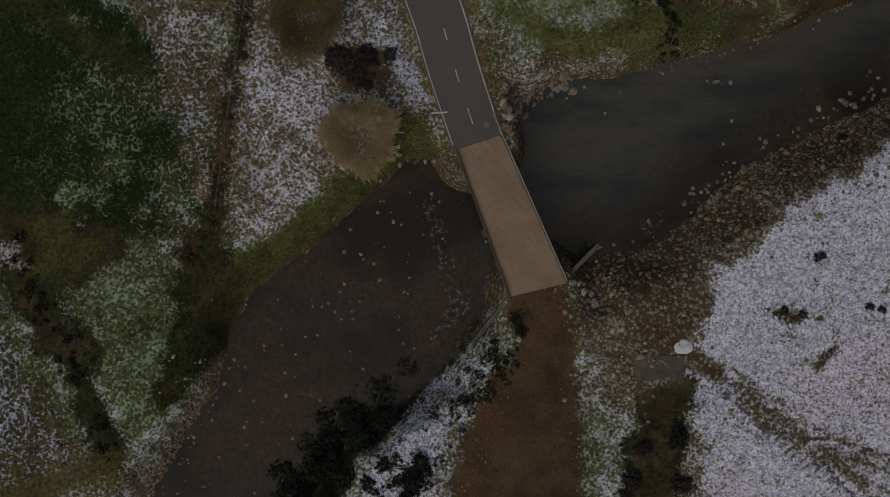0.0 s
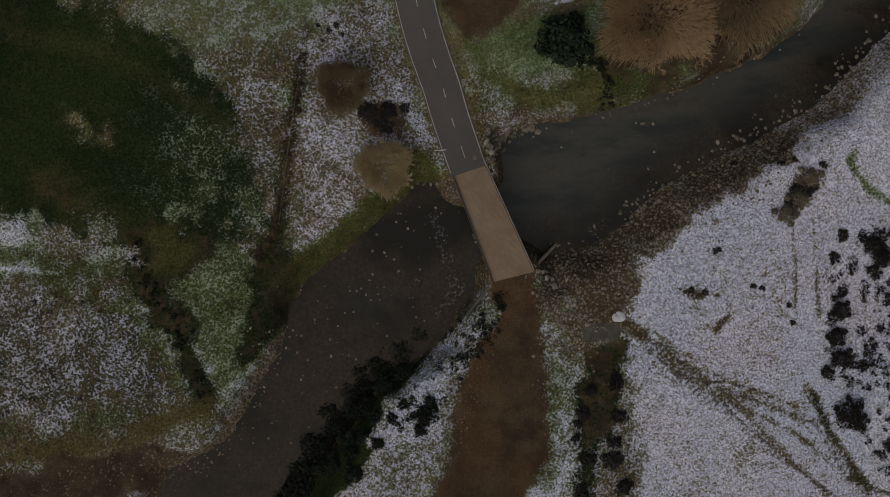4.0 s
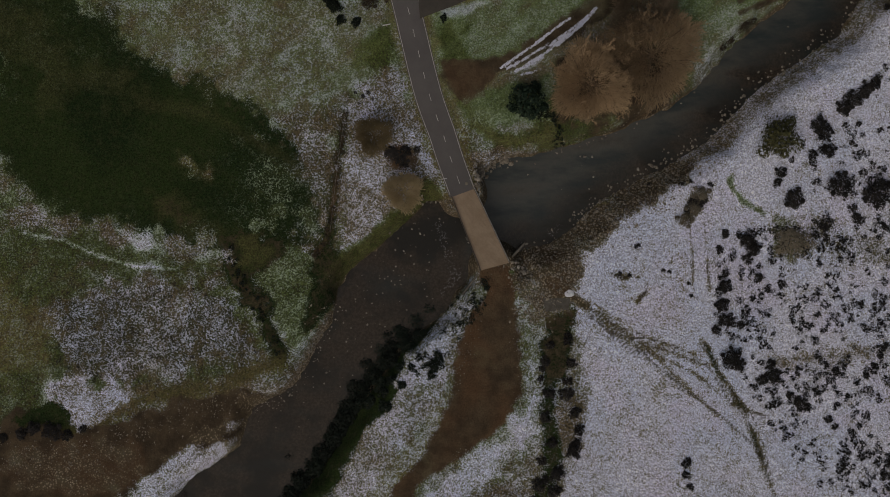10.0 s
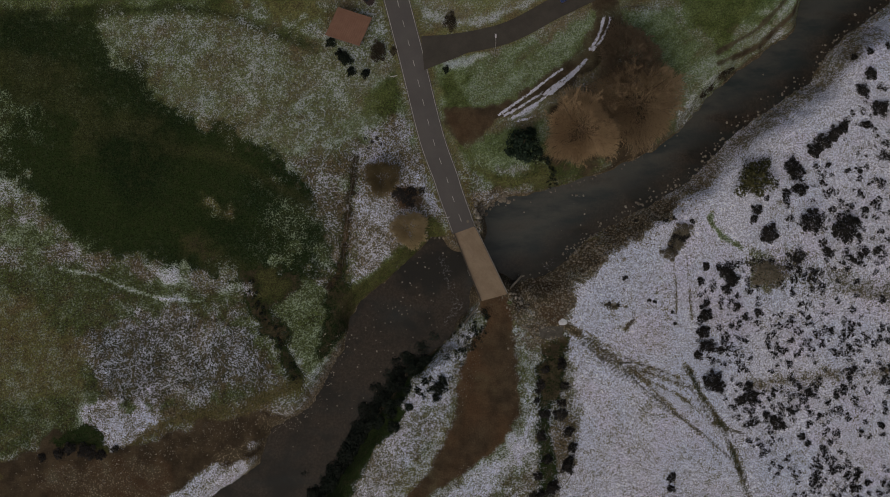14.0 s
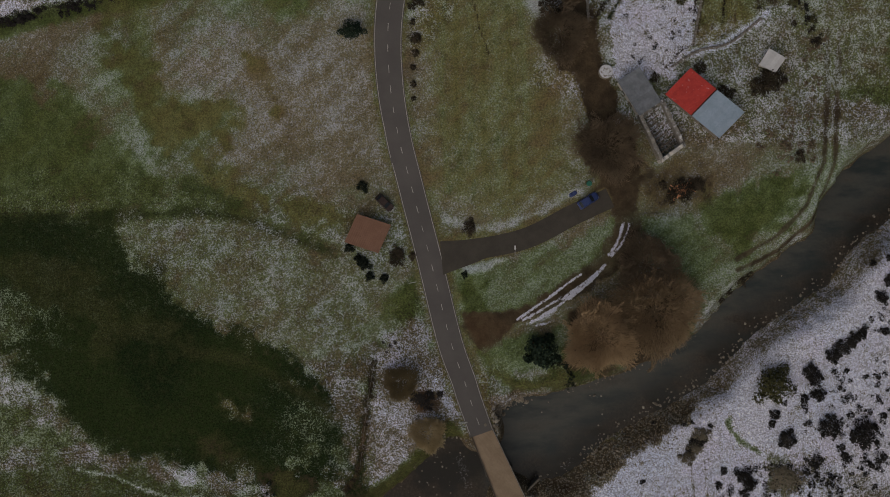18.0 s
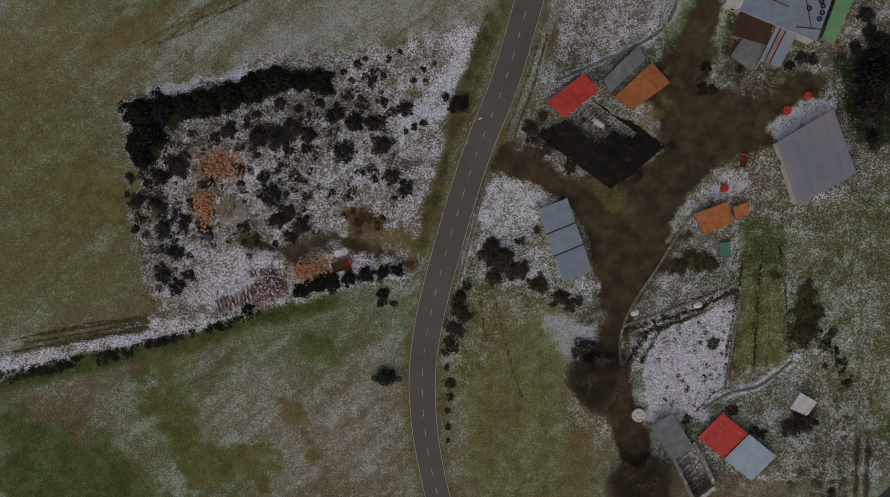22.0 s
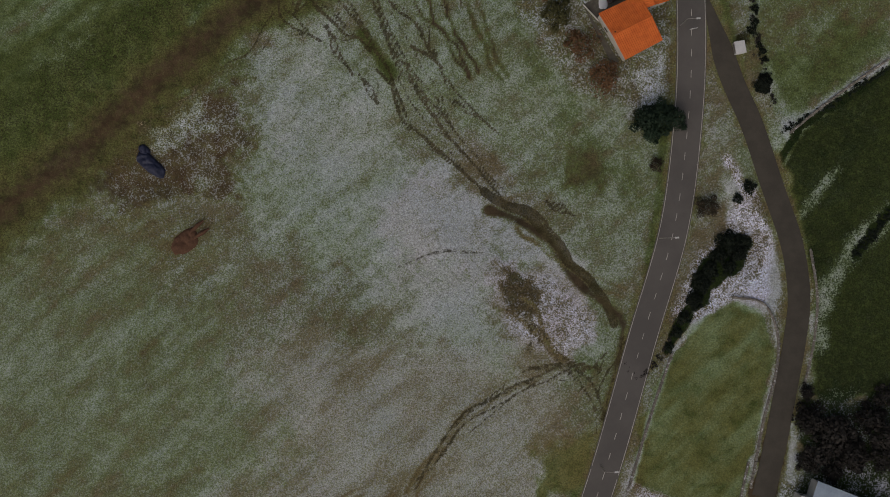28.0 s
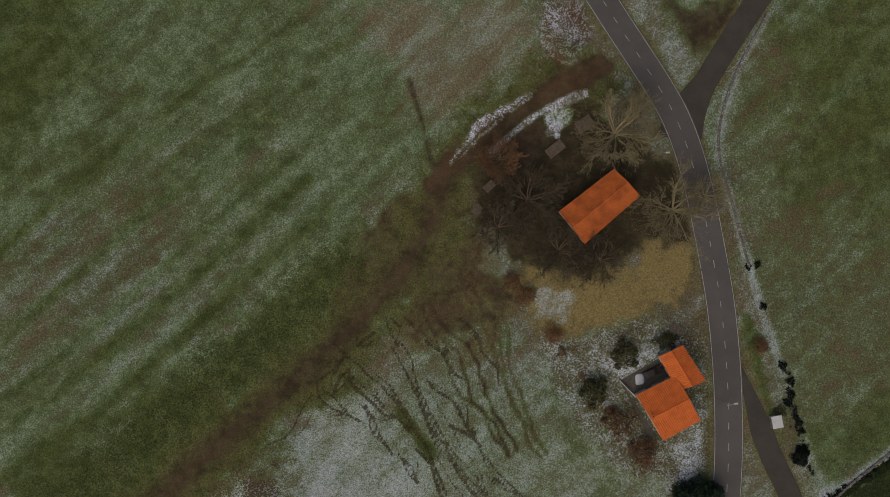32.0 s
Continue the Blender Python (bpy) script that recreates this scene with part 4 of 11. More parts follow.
trace([(-2.1, 32.5), (2.6, 34.3), (8.6, 35.4), (14.5, 37.2), (24.0, 43.2), (31.0, 49.7), (33.9, 56.2)], 4.5, 1, 1, soil=0.9, snow=0.1)
trace([(12.1, 34.4), (16.3, 35.6), (18.1, 37.2)], 0.5, 0.3, 0.3, snow=0.95, soil=0.1)
patch([(-2.7, 37.3), (1.4, 31.3), (3.8, 28.8), (7.4, 31.2), (10.9, 34.2), (5.0, 36.0)], 1, 1, soil=0.9, red=0.25, snow=0.0)
patch([(3.8, 28.8), (10.9, 33.6), (19.3, 33.6), (18.1, 25.2), (7.4, 24.0)], 1.5, 1.5, snow=0.38, green=0.9)
patch([(19.2, 38.4), (43.0, 40.7), (47.8, 31.1), (37.2, 22.7), (22.9, 25.2)], 2, 2, soil=0.7, snow=0.05)
# meadows west of the road
patch([(-104.6, 90.6), (-87.4, 83.6), (-69.1, 69.5), (-57.5, 60.0), (-60.0, 57.1), (-106.1, 55.4)], 4, 4, snow=0.18, green=0.9, dark=0.25)
patch([(-72.9, 99.7), (-64.2, 97.4), (-62.8, 84.7), (-57.1, 80.0), (-45.4, 78.2), (-46.7, 73.5), (-59.6, 71.8), (-66.5, 80.0), (-71.4, 90.5)], 5, 4, snow=0.15, green=0.8, dark=0.25, ochre=0.2)
patch([(-45.2, 89.2), (-42.3, 88.1), (-37.2, 78.8), (-39.0, 76.4), (-43.0, 83.4)], 1, 1.5, snow=0.1, green=1.0, dark=0.3)
patch([(-41.5, 104.2), (-32.2, 103.0), (-32.3, 97.3), (-39.3, 96.1)], 2, 3, snow=0.22, green=0.95)
patch([(-61.4, 95.1), (-46.3, 91.6), (-25.3, 97.3), (-17.3, 79.9), (-17.4, 67.0), (-28.0, 64.7), (-49.1, 69.4), (-48.9, 78.8), (-61.7, 84.7)], 9, 5, snow=0.43, green=0.15, ochre=0.3)
trace([(-106.0, 56.0), (-75.3, 56.8), (-56.4, 57.7), (-47.0, 56.5), (-37.6, 52.9), (-28.2, 49.3)], 2.5, 1.5, 1, snow=0.05, green=0.9, dark=0.6)
patch([(-106.1, 55.4), (-75.3, 55.9), (-70.8, 48.2), (-61.5, 39.8), (-68.8, 29.1), (-106.5, 43.5)], 4, 3, snow=0.08, green=0.9, dark=0.75)
patch([(-70.6, 55.3), (-44.6, 56.4), (-32.9, 49.3), (-21.1, 45.7), (-16.4, 36.1), (-26.0, 28.9), (-42.6, 31.4), (-60.2, 42.2), (-69.6, 50.6)], 3, 3, snow=0.34, green=0.55, ochre=0.1)
trace([(-58.1, 63.6), (-51.6, 61.2), (-47.0, 58.8)], 4, 1.5, 1.5, snow=0.12, green=0.8, dark=0.4)
patch([(-73.0, 96.3), (-67.9, 91.5), (-64.1, 79.7), (-61.3, 73.7), (-67.2, 76.1), (-71.0, 86.9)], 1.5, 3, snow=0.08, green=0.75, dark=0.3, ochre=0.2)
patch([(-64.1, 79.7), (-55.2, 80.8), (-47.0, 81.9), (-46.6, 74.7), (-55.5, 72.4), (-62.5, 73.7)], 1.5, 3, snow=0.08, green=0.7, dark=0.3, ochre=0.35)
patch([(-45.6, 89.6), (-42.1, 89.0), (-37.6, 79.4), (-39.4, 77.1), (-43.4, 84.2)], 1.0, 2, snow=0.08, green=0.6, dark=0.2, ochre=0.4)
patch([(-60.2, 72.5), (-49.7, 65.2), (-36.8, 60.2), (-20.2, 56.5), (-21.4, 54.1), (-39.2, 57.9), (-53.3, 62.8)], 1.5, 2.5, snow=0.12, green=0.7, dark=0.2, ochre=0.3)
# meadow in the bend
patch([(-5.5, 111.5), (7.2, 110.9), (18.9, 94.8), (24.3, 79.8), (25.0, 69.2), (21.5, 62.2), (13.3, 56.3), (2.6, 54.2), (-5.6, 58.7), (-10.3, 71.7), (-11.7, 83.4), (-10.8, 94.9)], 1.5, 2, snow=0.36, green=0.4, ochre=0.35)
patch([(-6.1, 112.6), (8.4, 110.8), (14.3, 95.5), (17.8, 81.3), (22.6, 66.9), (15.5, 61.0), (3.6, 56.9), (-4.7, 61.2), (-8.1, 79.2), (-9.1, 98.1)], 3.5, 3, snow=0.27, green=0.62, ochre=0.4)
for k in range(7):
    trace([(-4.0 + k * 2.6, 62.0), (-5.5 + k * 2.9, 80.0), (-5.0 + k * 2.6, 100.0)], 0.8, 0.8, 0.6, snow=0.18 if k % 2 else 0.36, green=0.8)
trace([(-4.5, 56.3), (3.8, 53.2), (14.4, 56.9), (23.8, 62.2)], 2.0, 0.8, 0.8, snow=0.65)
patch([(9.5, 106.3), (18.8, 105.2), (20.0, 98.9), (13.0, 98.3)], 1.5, 1.5, snow=0.78)
# farm by the river
trace([(32.1, 59.8), (29.7, 69.2), (27.2, 79.8), (23.6, 90.2), (22.3, 99.4), (24.0, 108.6), (27.4, 114.2), (31.4, 117.6)], 6.0, 1.2, 0.8, soil=1.0, snow=0.0)
trace([(24.7, 96.0), (24.6, 105.1), (27.4, 113.1), (32.0, 117.6)], 1.2, 0.4, 0.4, snow=0.8, soil=0)
patch([(29.2, 105.1), (39.6, 108.5), (49.4, 111.3), (46.9, 91.9), (41.2, 85.5), (30.6, 85.0), (28.8, 97.1)], 1.0, 1.5, snow=0.84, green=0.1)
trace([(28.1, 102.8), (38.5, 106.2), (48.8, 111.0)], 1.0, 0.4, 0.5, snow=0.1, dark=0.7)
trace([(28.8, 97.1), (32.7, 104.0), (36.2, 106.2)], 1.0, 0.4, 0.6, snow=0.1, dark=0.8)
patch([(49.3, 114.2), (56.8, 114.1), (59.0, 95.9), (45.7, 90.7)], 1, 1, snow=0.34, green=0.5, ochre=0.35)
trace([(52.2, 114.2), (51.8, 105.1), (49.7, 94.8)], 0.5, 0.3, 0.3, soil=0.7, snow=0.1)
trace([(54.6, 113.0), (55.0, 103.9), (54.4, 95.9)], 0.5, 0.3, 0.3, soil=0.7, snow=0.1)
trace([(50.0, 111.9), (48.4, 103.9), (46.8, 93.6)], 0.5, 0.3, 0.3, soil=0.7, snow=0.1)
patch([(43.4, 89.6), (59.6, 97.0), (65.3, 99.3), (73.7, 92.4), (75.1, 83.1), (70.5, 79.6), (57.7, 79.7), (49.3, 86.7)], 1.5, 2, snow=0.4, green=0.5)
trace([(42.3, 89.0), (52.7, 91.9), (60.7, 97.6)], 1.8, 0.5, 0.5, snow=0.85)
patch([(58.9, 124.3), (83.1, 124.2), (77.1, 94.7), (73.6, 94.7), (65.2, 102.7), (58.7, 110.7)], 2, 2, snow=0.36, green=0.6, ochre=0.1)
patch([(81.2, 110.7), (92.7, 112.9), (94.0, 79.6), (76.3, 82.0), (78.3, 94.7)], 2, 1.5, snow=0.1, green=1.0)
patch([(48.6, 59.7), (58.0, 62.1), (63.8, 68.0), (69.7, 67.9), (68.7, 59.7), (58.3, 49.0), (49.9, 52.6)], 2, 3, snow=0.1, green=0.9)
patch([(56.6, 73.8), (70.6, 78.5), (73.2, 67.9), (66.2, 64.4), (59.1, 65.6)], 2, 3, snow=0.4, green=0.5, dark=0.2)
patch([(34.4, 68.0), (49.7, 68.0), (51.0, 59.7), (36.9, 58.6)], 1.5, 2, soil=0.5, snow=0.2, ochre=0.2)
patch([(33.3, 57.4), (46.3, 56.2), (54.7, 49.0), (46.5, 41.9), (40.5, 51.5)], 2, 2, snow=0.4, green=0.8)
trace([(73.6, 94.7), (73.8, 79.6), (73.5, 67.9), (69.9, 58.5), (64.1, 52.6), (55.9, 47.8)], 1.0, 0.5, 0.4, soil=0.9, dark=0.3, snow=0.1)
trace([(75.9, 94.7), (75.9, 79.6), (75.8, 67.9), (71.7, 56.1), (65.4, 49.6), (56.0, 45.5)], 1.0, 0.5, 0.4, soil=0.9, dark=0.3, snow=0.1)
trace([(35.7, 57.4), (38.6, 57.4), (44.0, 56.8)], 0.8, 0.4, 0.4, soil=0.8)
patch([(21.4, 73.9), (34.3, 76.2), (36.8, 66.9), (34.5, 57.4), (23.9, 59.8)], 2, 2, soil=0.75, snow=0.06, ochre=0.25)
patch([(35.3, 77.2), (39.9, 67.5), (45.0, 71.2), (40.4, 80.7)], 0.6, 0.6, snow=0.5, dark=0.6, soil=0.4)
# scrub yard west of the road
patch([(-77.0, 151.0), (-67.1, 155.4), (-45.3, 158.8), (-23.5, 161.8), (-7.4, 165.8), (-3.8, 164.4), (-5.3, 154.7), (-11.2, 135.3), (-16.6, 120.2), (-17.8, 115.6), (-32.4, 113.4), (-46.5, 106.4), (-69.8, 109.1), (-76.3, 120.9)], 1.2, 1.5, snow=0.47, green=0.2, dark=0.1)
patch([(-77.0, 151.5), (-68.3, 154.5), (-56.8, 155.8), (-45.3, 159.2), (-44.7, 156.9), (-56.8, 153.9), (-67.2, 152.6), (-75.9, 149.8)], 0.8, 0.8, snow=1.0)
patch([(-8.6, 164.4), (-4.0, 164.4), (-5.3, 154.7), (-8.7, 151.3), (-20.3, 141.1), (-22.6, 144.6), (-12.1, 154.8)], 1, 1.5, snow=0.85)
patch([(-75.3, 148.7), (-45.4, 155.2), (-33.9, 155.0), (-24.9, 145.8), (-47.9, 143.8), (-59.4, 143.9), (-68.8, 137.1), (-75.0, 125.6)], 3, 3, snow=0.34, dark=0.45)
# near-black strip under the hedge: its shade, put into the ground colour
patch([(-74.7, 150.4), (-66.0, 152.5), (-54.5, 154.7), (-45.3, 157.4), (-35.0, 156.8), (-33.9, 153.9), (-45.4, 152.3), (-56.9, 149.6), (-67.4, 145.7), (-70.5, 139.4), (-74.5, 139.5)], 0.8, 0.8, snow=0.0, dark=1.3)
patch([(-62.0, 132.4), (-53.9, 134.6), (-49.5, 127.6), (-53.1, 123.0), (-60.0, 125.4)], 1, 1, snow=0.5, gravel=0.6)
patch([(-54.2, 125.3), (-43.8, 121.7), (-34.5, 125.7), (-24.1, 121.5), (-17.2, 118.5), (-17.8, 115.6), (-24.1, 119.1), (-34.5, 121.6), (-41.6, 119.3), (-52.0, 120.6)], 1.2, 1.2, soil=0.9, ochre=0.3, snow=0.03)
patch([(-34.5, 125.7), (-28.7, 125.0), (-18.3, 124.9), (-16.0, 121.4), (-18.3, 118.8), (-25.3, 121.5)], 1.5, 1.5, snow=0.1, soil=0.4, ochre=0.6)
patch([(-32.1, 128.6), (-27.4, 129.7), (-24.0, 126.7), (-28.7, 125.0)], 0.8, 1.5, ochre=0.9, soil=0.6, snow=0.05, red=0.7)
patch([(-63.6, 120.8), (-46.2, 120.6), (-44.0, 115.8), (-58.1, 110.1), (-66.2, 110.2)], 1.5, 1.5, snow=0.6, green=0.2)
patch([(-112.4, 97.7), (-87.5, 102.8), (-71.0, 106.7), (-52.3, 110.1), (-46.3, 115.9), (-31.1, 119.2), (-20.7, 116.8), (-17.8, 113.2), (-30.1, 113.3), (-52.4, 105.9), (-81.8, 100.3), (-112.7, 91.7)], 1, 1.2, snow=0.6)
patch([(-58.7, 108.4), (-49.8, 114.2), (-45.7, 115.9), (-44.9, 113.5), (-48.8, 110.3), (-57.0, 107.2)], 0.8, 1.0, soil=0.9, red=0.9, snow=0.3)
for line in ([(-94.5, 104.0), (-83.9, 105.7), (-72.8, 107.7)], [(-98.1, 102.3), (-85.1, 104.3), (-72.8, 106.5)], [(-100.5, 100.5), (-85.2, 103.1), (-72.8, 105.2)]):
    trace(line, 0.8, 0.3, 0.3, snow=0.1, dark=0.6)
trace([(-112.8, 90.5), (-87.8, 97.4), (-64.2, 101.9), (-48.8, 107.1), (-34.8, 109.9)], 3, 1.2, 1, snow=0.08, green=0.9, dark=0.35)
trace([(-1.7, 167.2), (-7.6, 151.3), (-11.2, 138.7), (-14.8, 127.2), (-16.0, 121.4)], 3.0, 1, 1, snow=0.05, soil=0.5, ochre=0.35, green=0.8)
trace([(7.6, 187.6), (2.3, 174.0), (-2.9, 160.4), (-6.4, 151.3)], 2.2, 1, 0.8, snow=0.1, green=0.9, dark=0.3)
patch([(-109.2, 163.9), (-91.0, 160.2), (-76.4, 152.1), (-76.2, 125.6), (-73.2, 110.3), (-98.0, 104.7), (-112.1, 102.4)], 3, 3, snow=0.26, green=0.55, ochre=0.25)
patch([(-90.6, 140.8), (-76.8, 139.5), (-77.3, 125.6), (-87.6, 128.0)], 4, 4, snow=0.06, green=0.7, dark=0.1, ochre=0.5, soil=0.25)
patch([(-108.9, 175.2), (-92.9, 176.2), (-82.6, 177.2), (-83.9, 172.7), (-102.4, 161.5), (-109.3, 161.6)], 6, 5, snow=0.2, green=0.5, ochre=0.4)
patch([(-109.0, 213.3), (1.1, 212.0), (5.4, 188.8), (-0.5, 170.6), (-7.4, 166.7), (-29.2, 161.8), (-47.5, 160.3), (-68.2, 156.6), (-109.3, 160.4)], 5, 4, snow=0.54, green=0.34, ochre=0.155, frost=1.2)
patch([(-109.1, 167.3), (-83.8, 176.1), (-64.5, 169.0), (-72.8, 156.6), (-91.2, 155.7), (-109.4, 158.2)], 7, 5, snow=0.24, green=0.5, ochre=0.45)
patch([(-2.5, 192.2), (9.0, 193.1), (7.6, 180.5), (0.7, 179.5)], 2, 2, snow=0.12, green=0.6, ochre=0.4)
for line in ([(-71.5, 162.3), (-58.8, 169.0), (-48.4, 174.5), (-40.4, 179.0), (-31.2, 180.6)], [(-69.2, 164.0), (-56.5, 171.2), (-47.3, 176.8), (-38.1, 181.3)], [(-77.1, 169.2), (-64.5, 172.5), (-49.6, 175.7)], [(-29.0, 181.2), (-26.6, 185.7), (-23.2, 189.1)]):
    strands(line, 3, 2.4, 0.35, snow=0.1, dark=0.3, soil=0.3)
# farmyard in the village
patch([(-3.7, 141.5), (3.8, 142.6), (10.1, 137.4), (16.5, 131.5), (21.1, 124.5), (21.8, 110.4), (20.0, 100.9), (18.9, 86.6), (25.9, 86.5), (25.3, 100.9), (29.3, 110.3), (38.5, 128.9), (45.3, 138.1), (54.4, 142.6), (61.2, 150.5), (66.9, 153.9), (60.0, 155.1), (49.7, 151.8), (40.6, 149.6), (32.5, 154.3), (29.1, 150.9), (32.6, 140.6), (25.7, 133.7), (13.0, 136.2), (5.0, 140.9)], 1.2, 1.2, soil=1.0, snow=0.0, red=0.0)
patch([(29.1, 149.8), (34.8, 153.1), (39.4, 150.8), (34.9, 142.8), (30.3, 144.0)], 1.5, 1.5, ochre=0.35)
patch([(11.9, 133.9), (23.4, 133.7), (33.8, 133.6), (35.0, 124.3), (23.5, 115.1), (22.3, 124.5)], 2, 2, snow=0.0, soil=0.6, green=0.9, ochre=0.1)
patch([(24.6, 133.7), (33.8, 138.2), (34.9, 147.4), (26.8, 150.9), (32.5, 154.3), (36.5, 167.9), (44.0, 174.6), (45.1, 165.5), (41.7, 154.2), (49.7, 150.7), (57.8, 152.9), (66.9, 155.1), (62.9, 149.4), (54.4, 146.1), (53.3, 142.6), (45.3, 137.0), (38.4, 130.1), (35.1, 119.6), (29.3, 110.3), (23.5, 103.3), (18.8, 108.1), (22.3, 119.8), (18.8, 129.2)], 1.5, 1.5, soil=0.85, snow=0.0, green=0.8, red=0.0)
patch([(26.8, 149.8), (33.1, 151.4), (36.0, 146.3), (32.6, 142.9), (28.0, 146.3)], 2.0, 2.5, ochre=0.6, soil=0.42)
patch([(16.5, 132.7), (24.6, 132.6), (25.7, 129.1), (20.0, 128.0)], 2.0, 3.0, ochre=0.4, soil=0.45, snow=0.1)
patch([(-2.5, 135.8), (7.3, 134.5), (14.2, 130.9), (7.2, 127.0), (6.1, 120.0), (-5.6, 120.1), (-4.3, 129.4)], 0.8, 1, snow=0.66)
trace([(-4.2, 139.6), (1.5, 138.4), (8.4, 136.0), (15.3, 131.5), (19.4, 124.5), (21.7, 115.1)], 5.0, 1.0, 0.6, soil=1.0, snow=0.0, dark=0.25, green=0)
patch([(-5.5, 122.4), (7.2, 127.0), (11.9, 115.2), (18.8, 114.0), (18.8, 109.3), (7.2, 110.6), (-4.4, 114.2)], 1, 1.5, snow=0.5, dark=0.4)
trace([(-3.4, 134.0), (-6.1, 124.8), (-9.1, 113.1), (-11.5, 103.7)], 1.6, 0.4, 0.4, snow=0.75)
patch([(16.7, 181.8), (34.9, 174.2), (33.7, 165.7), (17.7, 158.5), (10.2, 158.0), (12.0, 169.3)], 1, 1, snow=0.48, green=0.0, soil=0.55, red=0.8, frost=0.4)
patch([(17.5, 195.5), (40.3, 195.3), (38.4, 181.5), (35.4, 174.2), (16.7, 182.4)], 1, 1, snow=0.02, green=0.9, ochre=0.3)
trace([(40.1, 186.1), (37.7, 177.0), (34.8, 166.8), (31.4, 163.4), (17.7, 157.3), (11.9, 154.5)], 1.4, 0.4, 0.5, snow=0.8)
trace([(16.2, 185.2), (12.0, 171.6), (7.4, 158.0), (2.7, 146.6)], 2.2, 0.6, 0.5, snow=0.55)
patch([(7.4, 156.9), (13.1, 157.4), (10.2, 150.0), (5.0, 143.2), (1.5, 143.2)], 1, 1, snow=0.4, green=0.5)
patch([(46.3, 181.5), (53.2, 184.8), (45.1, 167.8), (45.1, 161.0), (41.7, 159.9), (42.8, 171.2)], 1, 1, snow=0.55)
patch([(32.8, 115.0), (43.2, 119.6), (50.1, 120.6), (48.0, 108.9), (25.9, 104.4), (29.3, 111.5)], 1, 1.2, snow=0.4, dark=0.4)
patch([(36.1, 129.0), (43.0, 137.0), (49.9, 136.9), (52.3, 132.3), (46.5, 130.0), (38.5, 126.6), (33.9, 122.0)], 0.8, 1, snow=0.58)
patch([(54.4, 144.9), (62.4, 150.5), (68.1, 149.3), (56.7, 142.6)], 0.8, 0.8, snow=0.85)
patch([(50.0, 127.6), (57.0, 124.1), (57.9, 107.6), (58.7, 96.9), (47.0, 95.9), (49.1, 113.6)], 1.2, 1.2, snow=0.2, green=0.85)
patch([(58.2, 124.1), (77.4, 133.1), (86.0, 123.7), (87.2, 83.4), (70.7, 83.6), (64.3, 107.6)], 2, 2, snow=0.34, green=0.6, ochre=0.1)
patch([(50.8, 167.7), (60.0, 156.3), (52.1, 149.5), (44.0, 154.2), (45.1, 163.3)], 1, 1, soil=0.6, snow=0.2)
patch([(65.7, 159.6), (85.1, 165.1), (85.5, 140.0), (74.0, 140.1), (69.3, 148.2)], 2, 2, dark=0.9, snow=0.1)
patch([(-111.0, 236.0), (-88.0, 250.0), (-66.0, 243.0), (-64.0, 228.0), (-80.0, 214.0), (-111.0, 212.0)], 8, 6, snow=0.32, soil=0.25, green=0.5, ochre=0.2)
# oval meadow, lane and pond north of the village
patch([(21.0, 200.3), (25.9, 208.2), (32.0, 214.9), (39.0, 218.1), (44.6, 214.5), (45.6, 205.3), (42.0, 194.0), (38.9, 181.5), (35.6, 173.6), (18.6, 181.2)], 0.8, 0.8, snow=0.2, green=1.4, ochre=0.22, soil=0, red=0, dark=0, frost=1.5)
trace([(15.2, 179.9), (20.9, 196.9), (25.3, 208.2), (33.2, 216.6), (39.1, 219.1), (45.9, 216.8), (46.8, 207.6), (43.2, 194.0), (39.8, 178.5)], 1.1, 0.4, 0.6, snow=0.78)
patch([(25.0, 215.1), (27.6, 221.9), (34.9, 231.0), (40.0, 241.3), (37.8, 247.1), (43.4, 241.2), (46.5, 230.6), (44.8, 218.0), (37.9, 218.2), (30.8, 214.9)], 1, 1.2, snow=0.52, green=0.2)
patch([(37.8, 217.0), (43.9, 223.8), (46.5, 230.6), (47.8, 221.4), (47.2, 214.5)], 1, 1, snow=0.85)
patch([(36.6, 244.8), (41.2, 242.4), (42.0, 233.1), (36.2, 233.2)], 1.2, 1.5, snow=0.75)
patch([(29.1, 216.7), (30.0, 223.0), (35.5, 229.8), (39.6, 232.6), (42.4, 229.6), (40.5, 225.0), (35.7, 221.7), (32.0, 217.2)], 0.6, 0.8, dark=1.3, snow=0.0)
trace([(29.7, 217.3), (26.7, 212.8), (24.2, 208.2)], 2.0, 0.6, 0.6, dark=1.2, snow=0.05)
trace([(54.0, 230.4), (54.6, 218.9), (53.6, 209.7), (50.8, 198.3)], 1.2, 0.4, 0.4, snow=0.6)
patch([(52.0, 252.5), (71.8, 265.9), (80.3, 269.1), (77.2, 197.6), (54.3, 198.2), (53.8, 214.3), (52.8, 229.3), (49.4, 244.5)], 1, 1, snow=0.08, green=1.2, dark=0.58, frost=0.4)
patch([(49.7, 254.9), (55.6, 257.1), (71.9, 268.2), (71.8, 264.7), (56.7, 254.7), (50.7, 249.1)], 0.8, 1, snow=0.85, dark=0)
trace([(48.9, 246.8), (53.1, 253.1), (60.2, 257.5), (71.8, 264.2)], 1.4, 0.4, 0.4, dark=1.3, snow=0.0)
trace([(52.5, 235.1), (56.1, 239.6), (60.4, 244.2)], 2.0, 0.8, 1, snow=0.5)
trace([(54.8, 209.7), (56.4, 218.8), (62.5, 226.7), (70.8, 234.6)], 4.0, 1.5, 2, snow=0.5)
trace([(63.7, 226.7), (70.8, 235.7)], 1.6, 0.5, 0.6, dark=1.2, snow=0.0)
patch([(48.5, 198.4), (77.3, 198.7), (76.3, 171.3), (48.8, 172.1)], 1.5, 2, dark=0.8, snow=0.25)
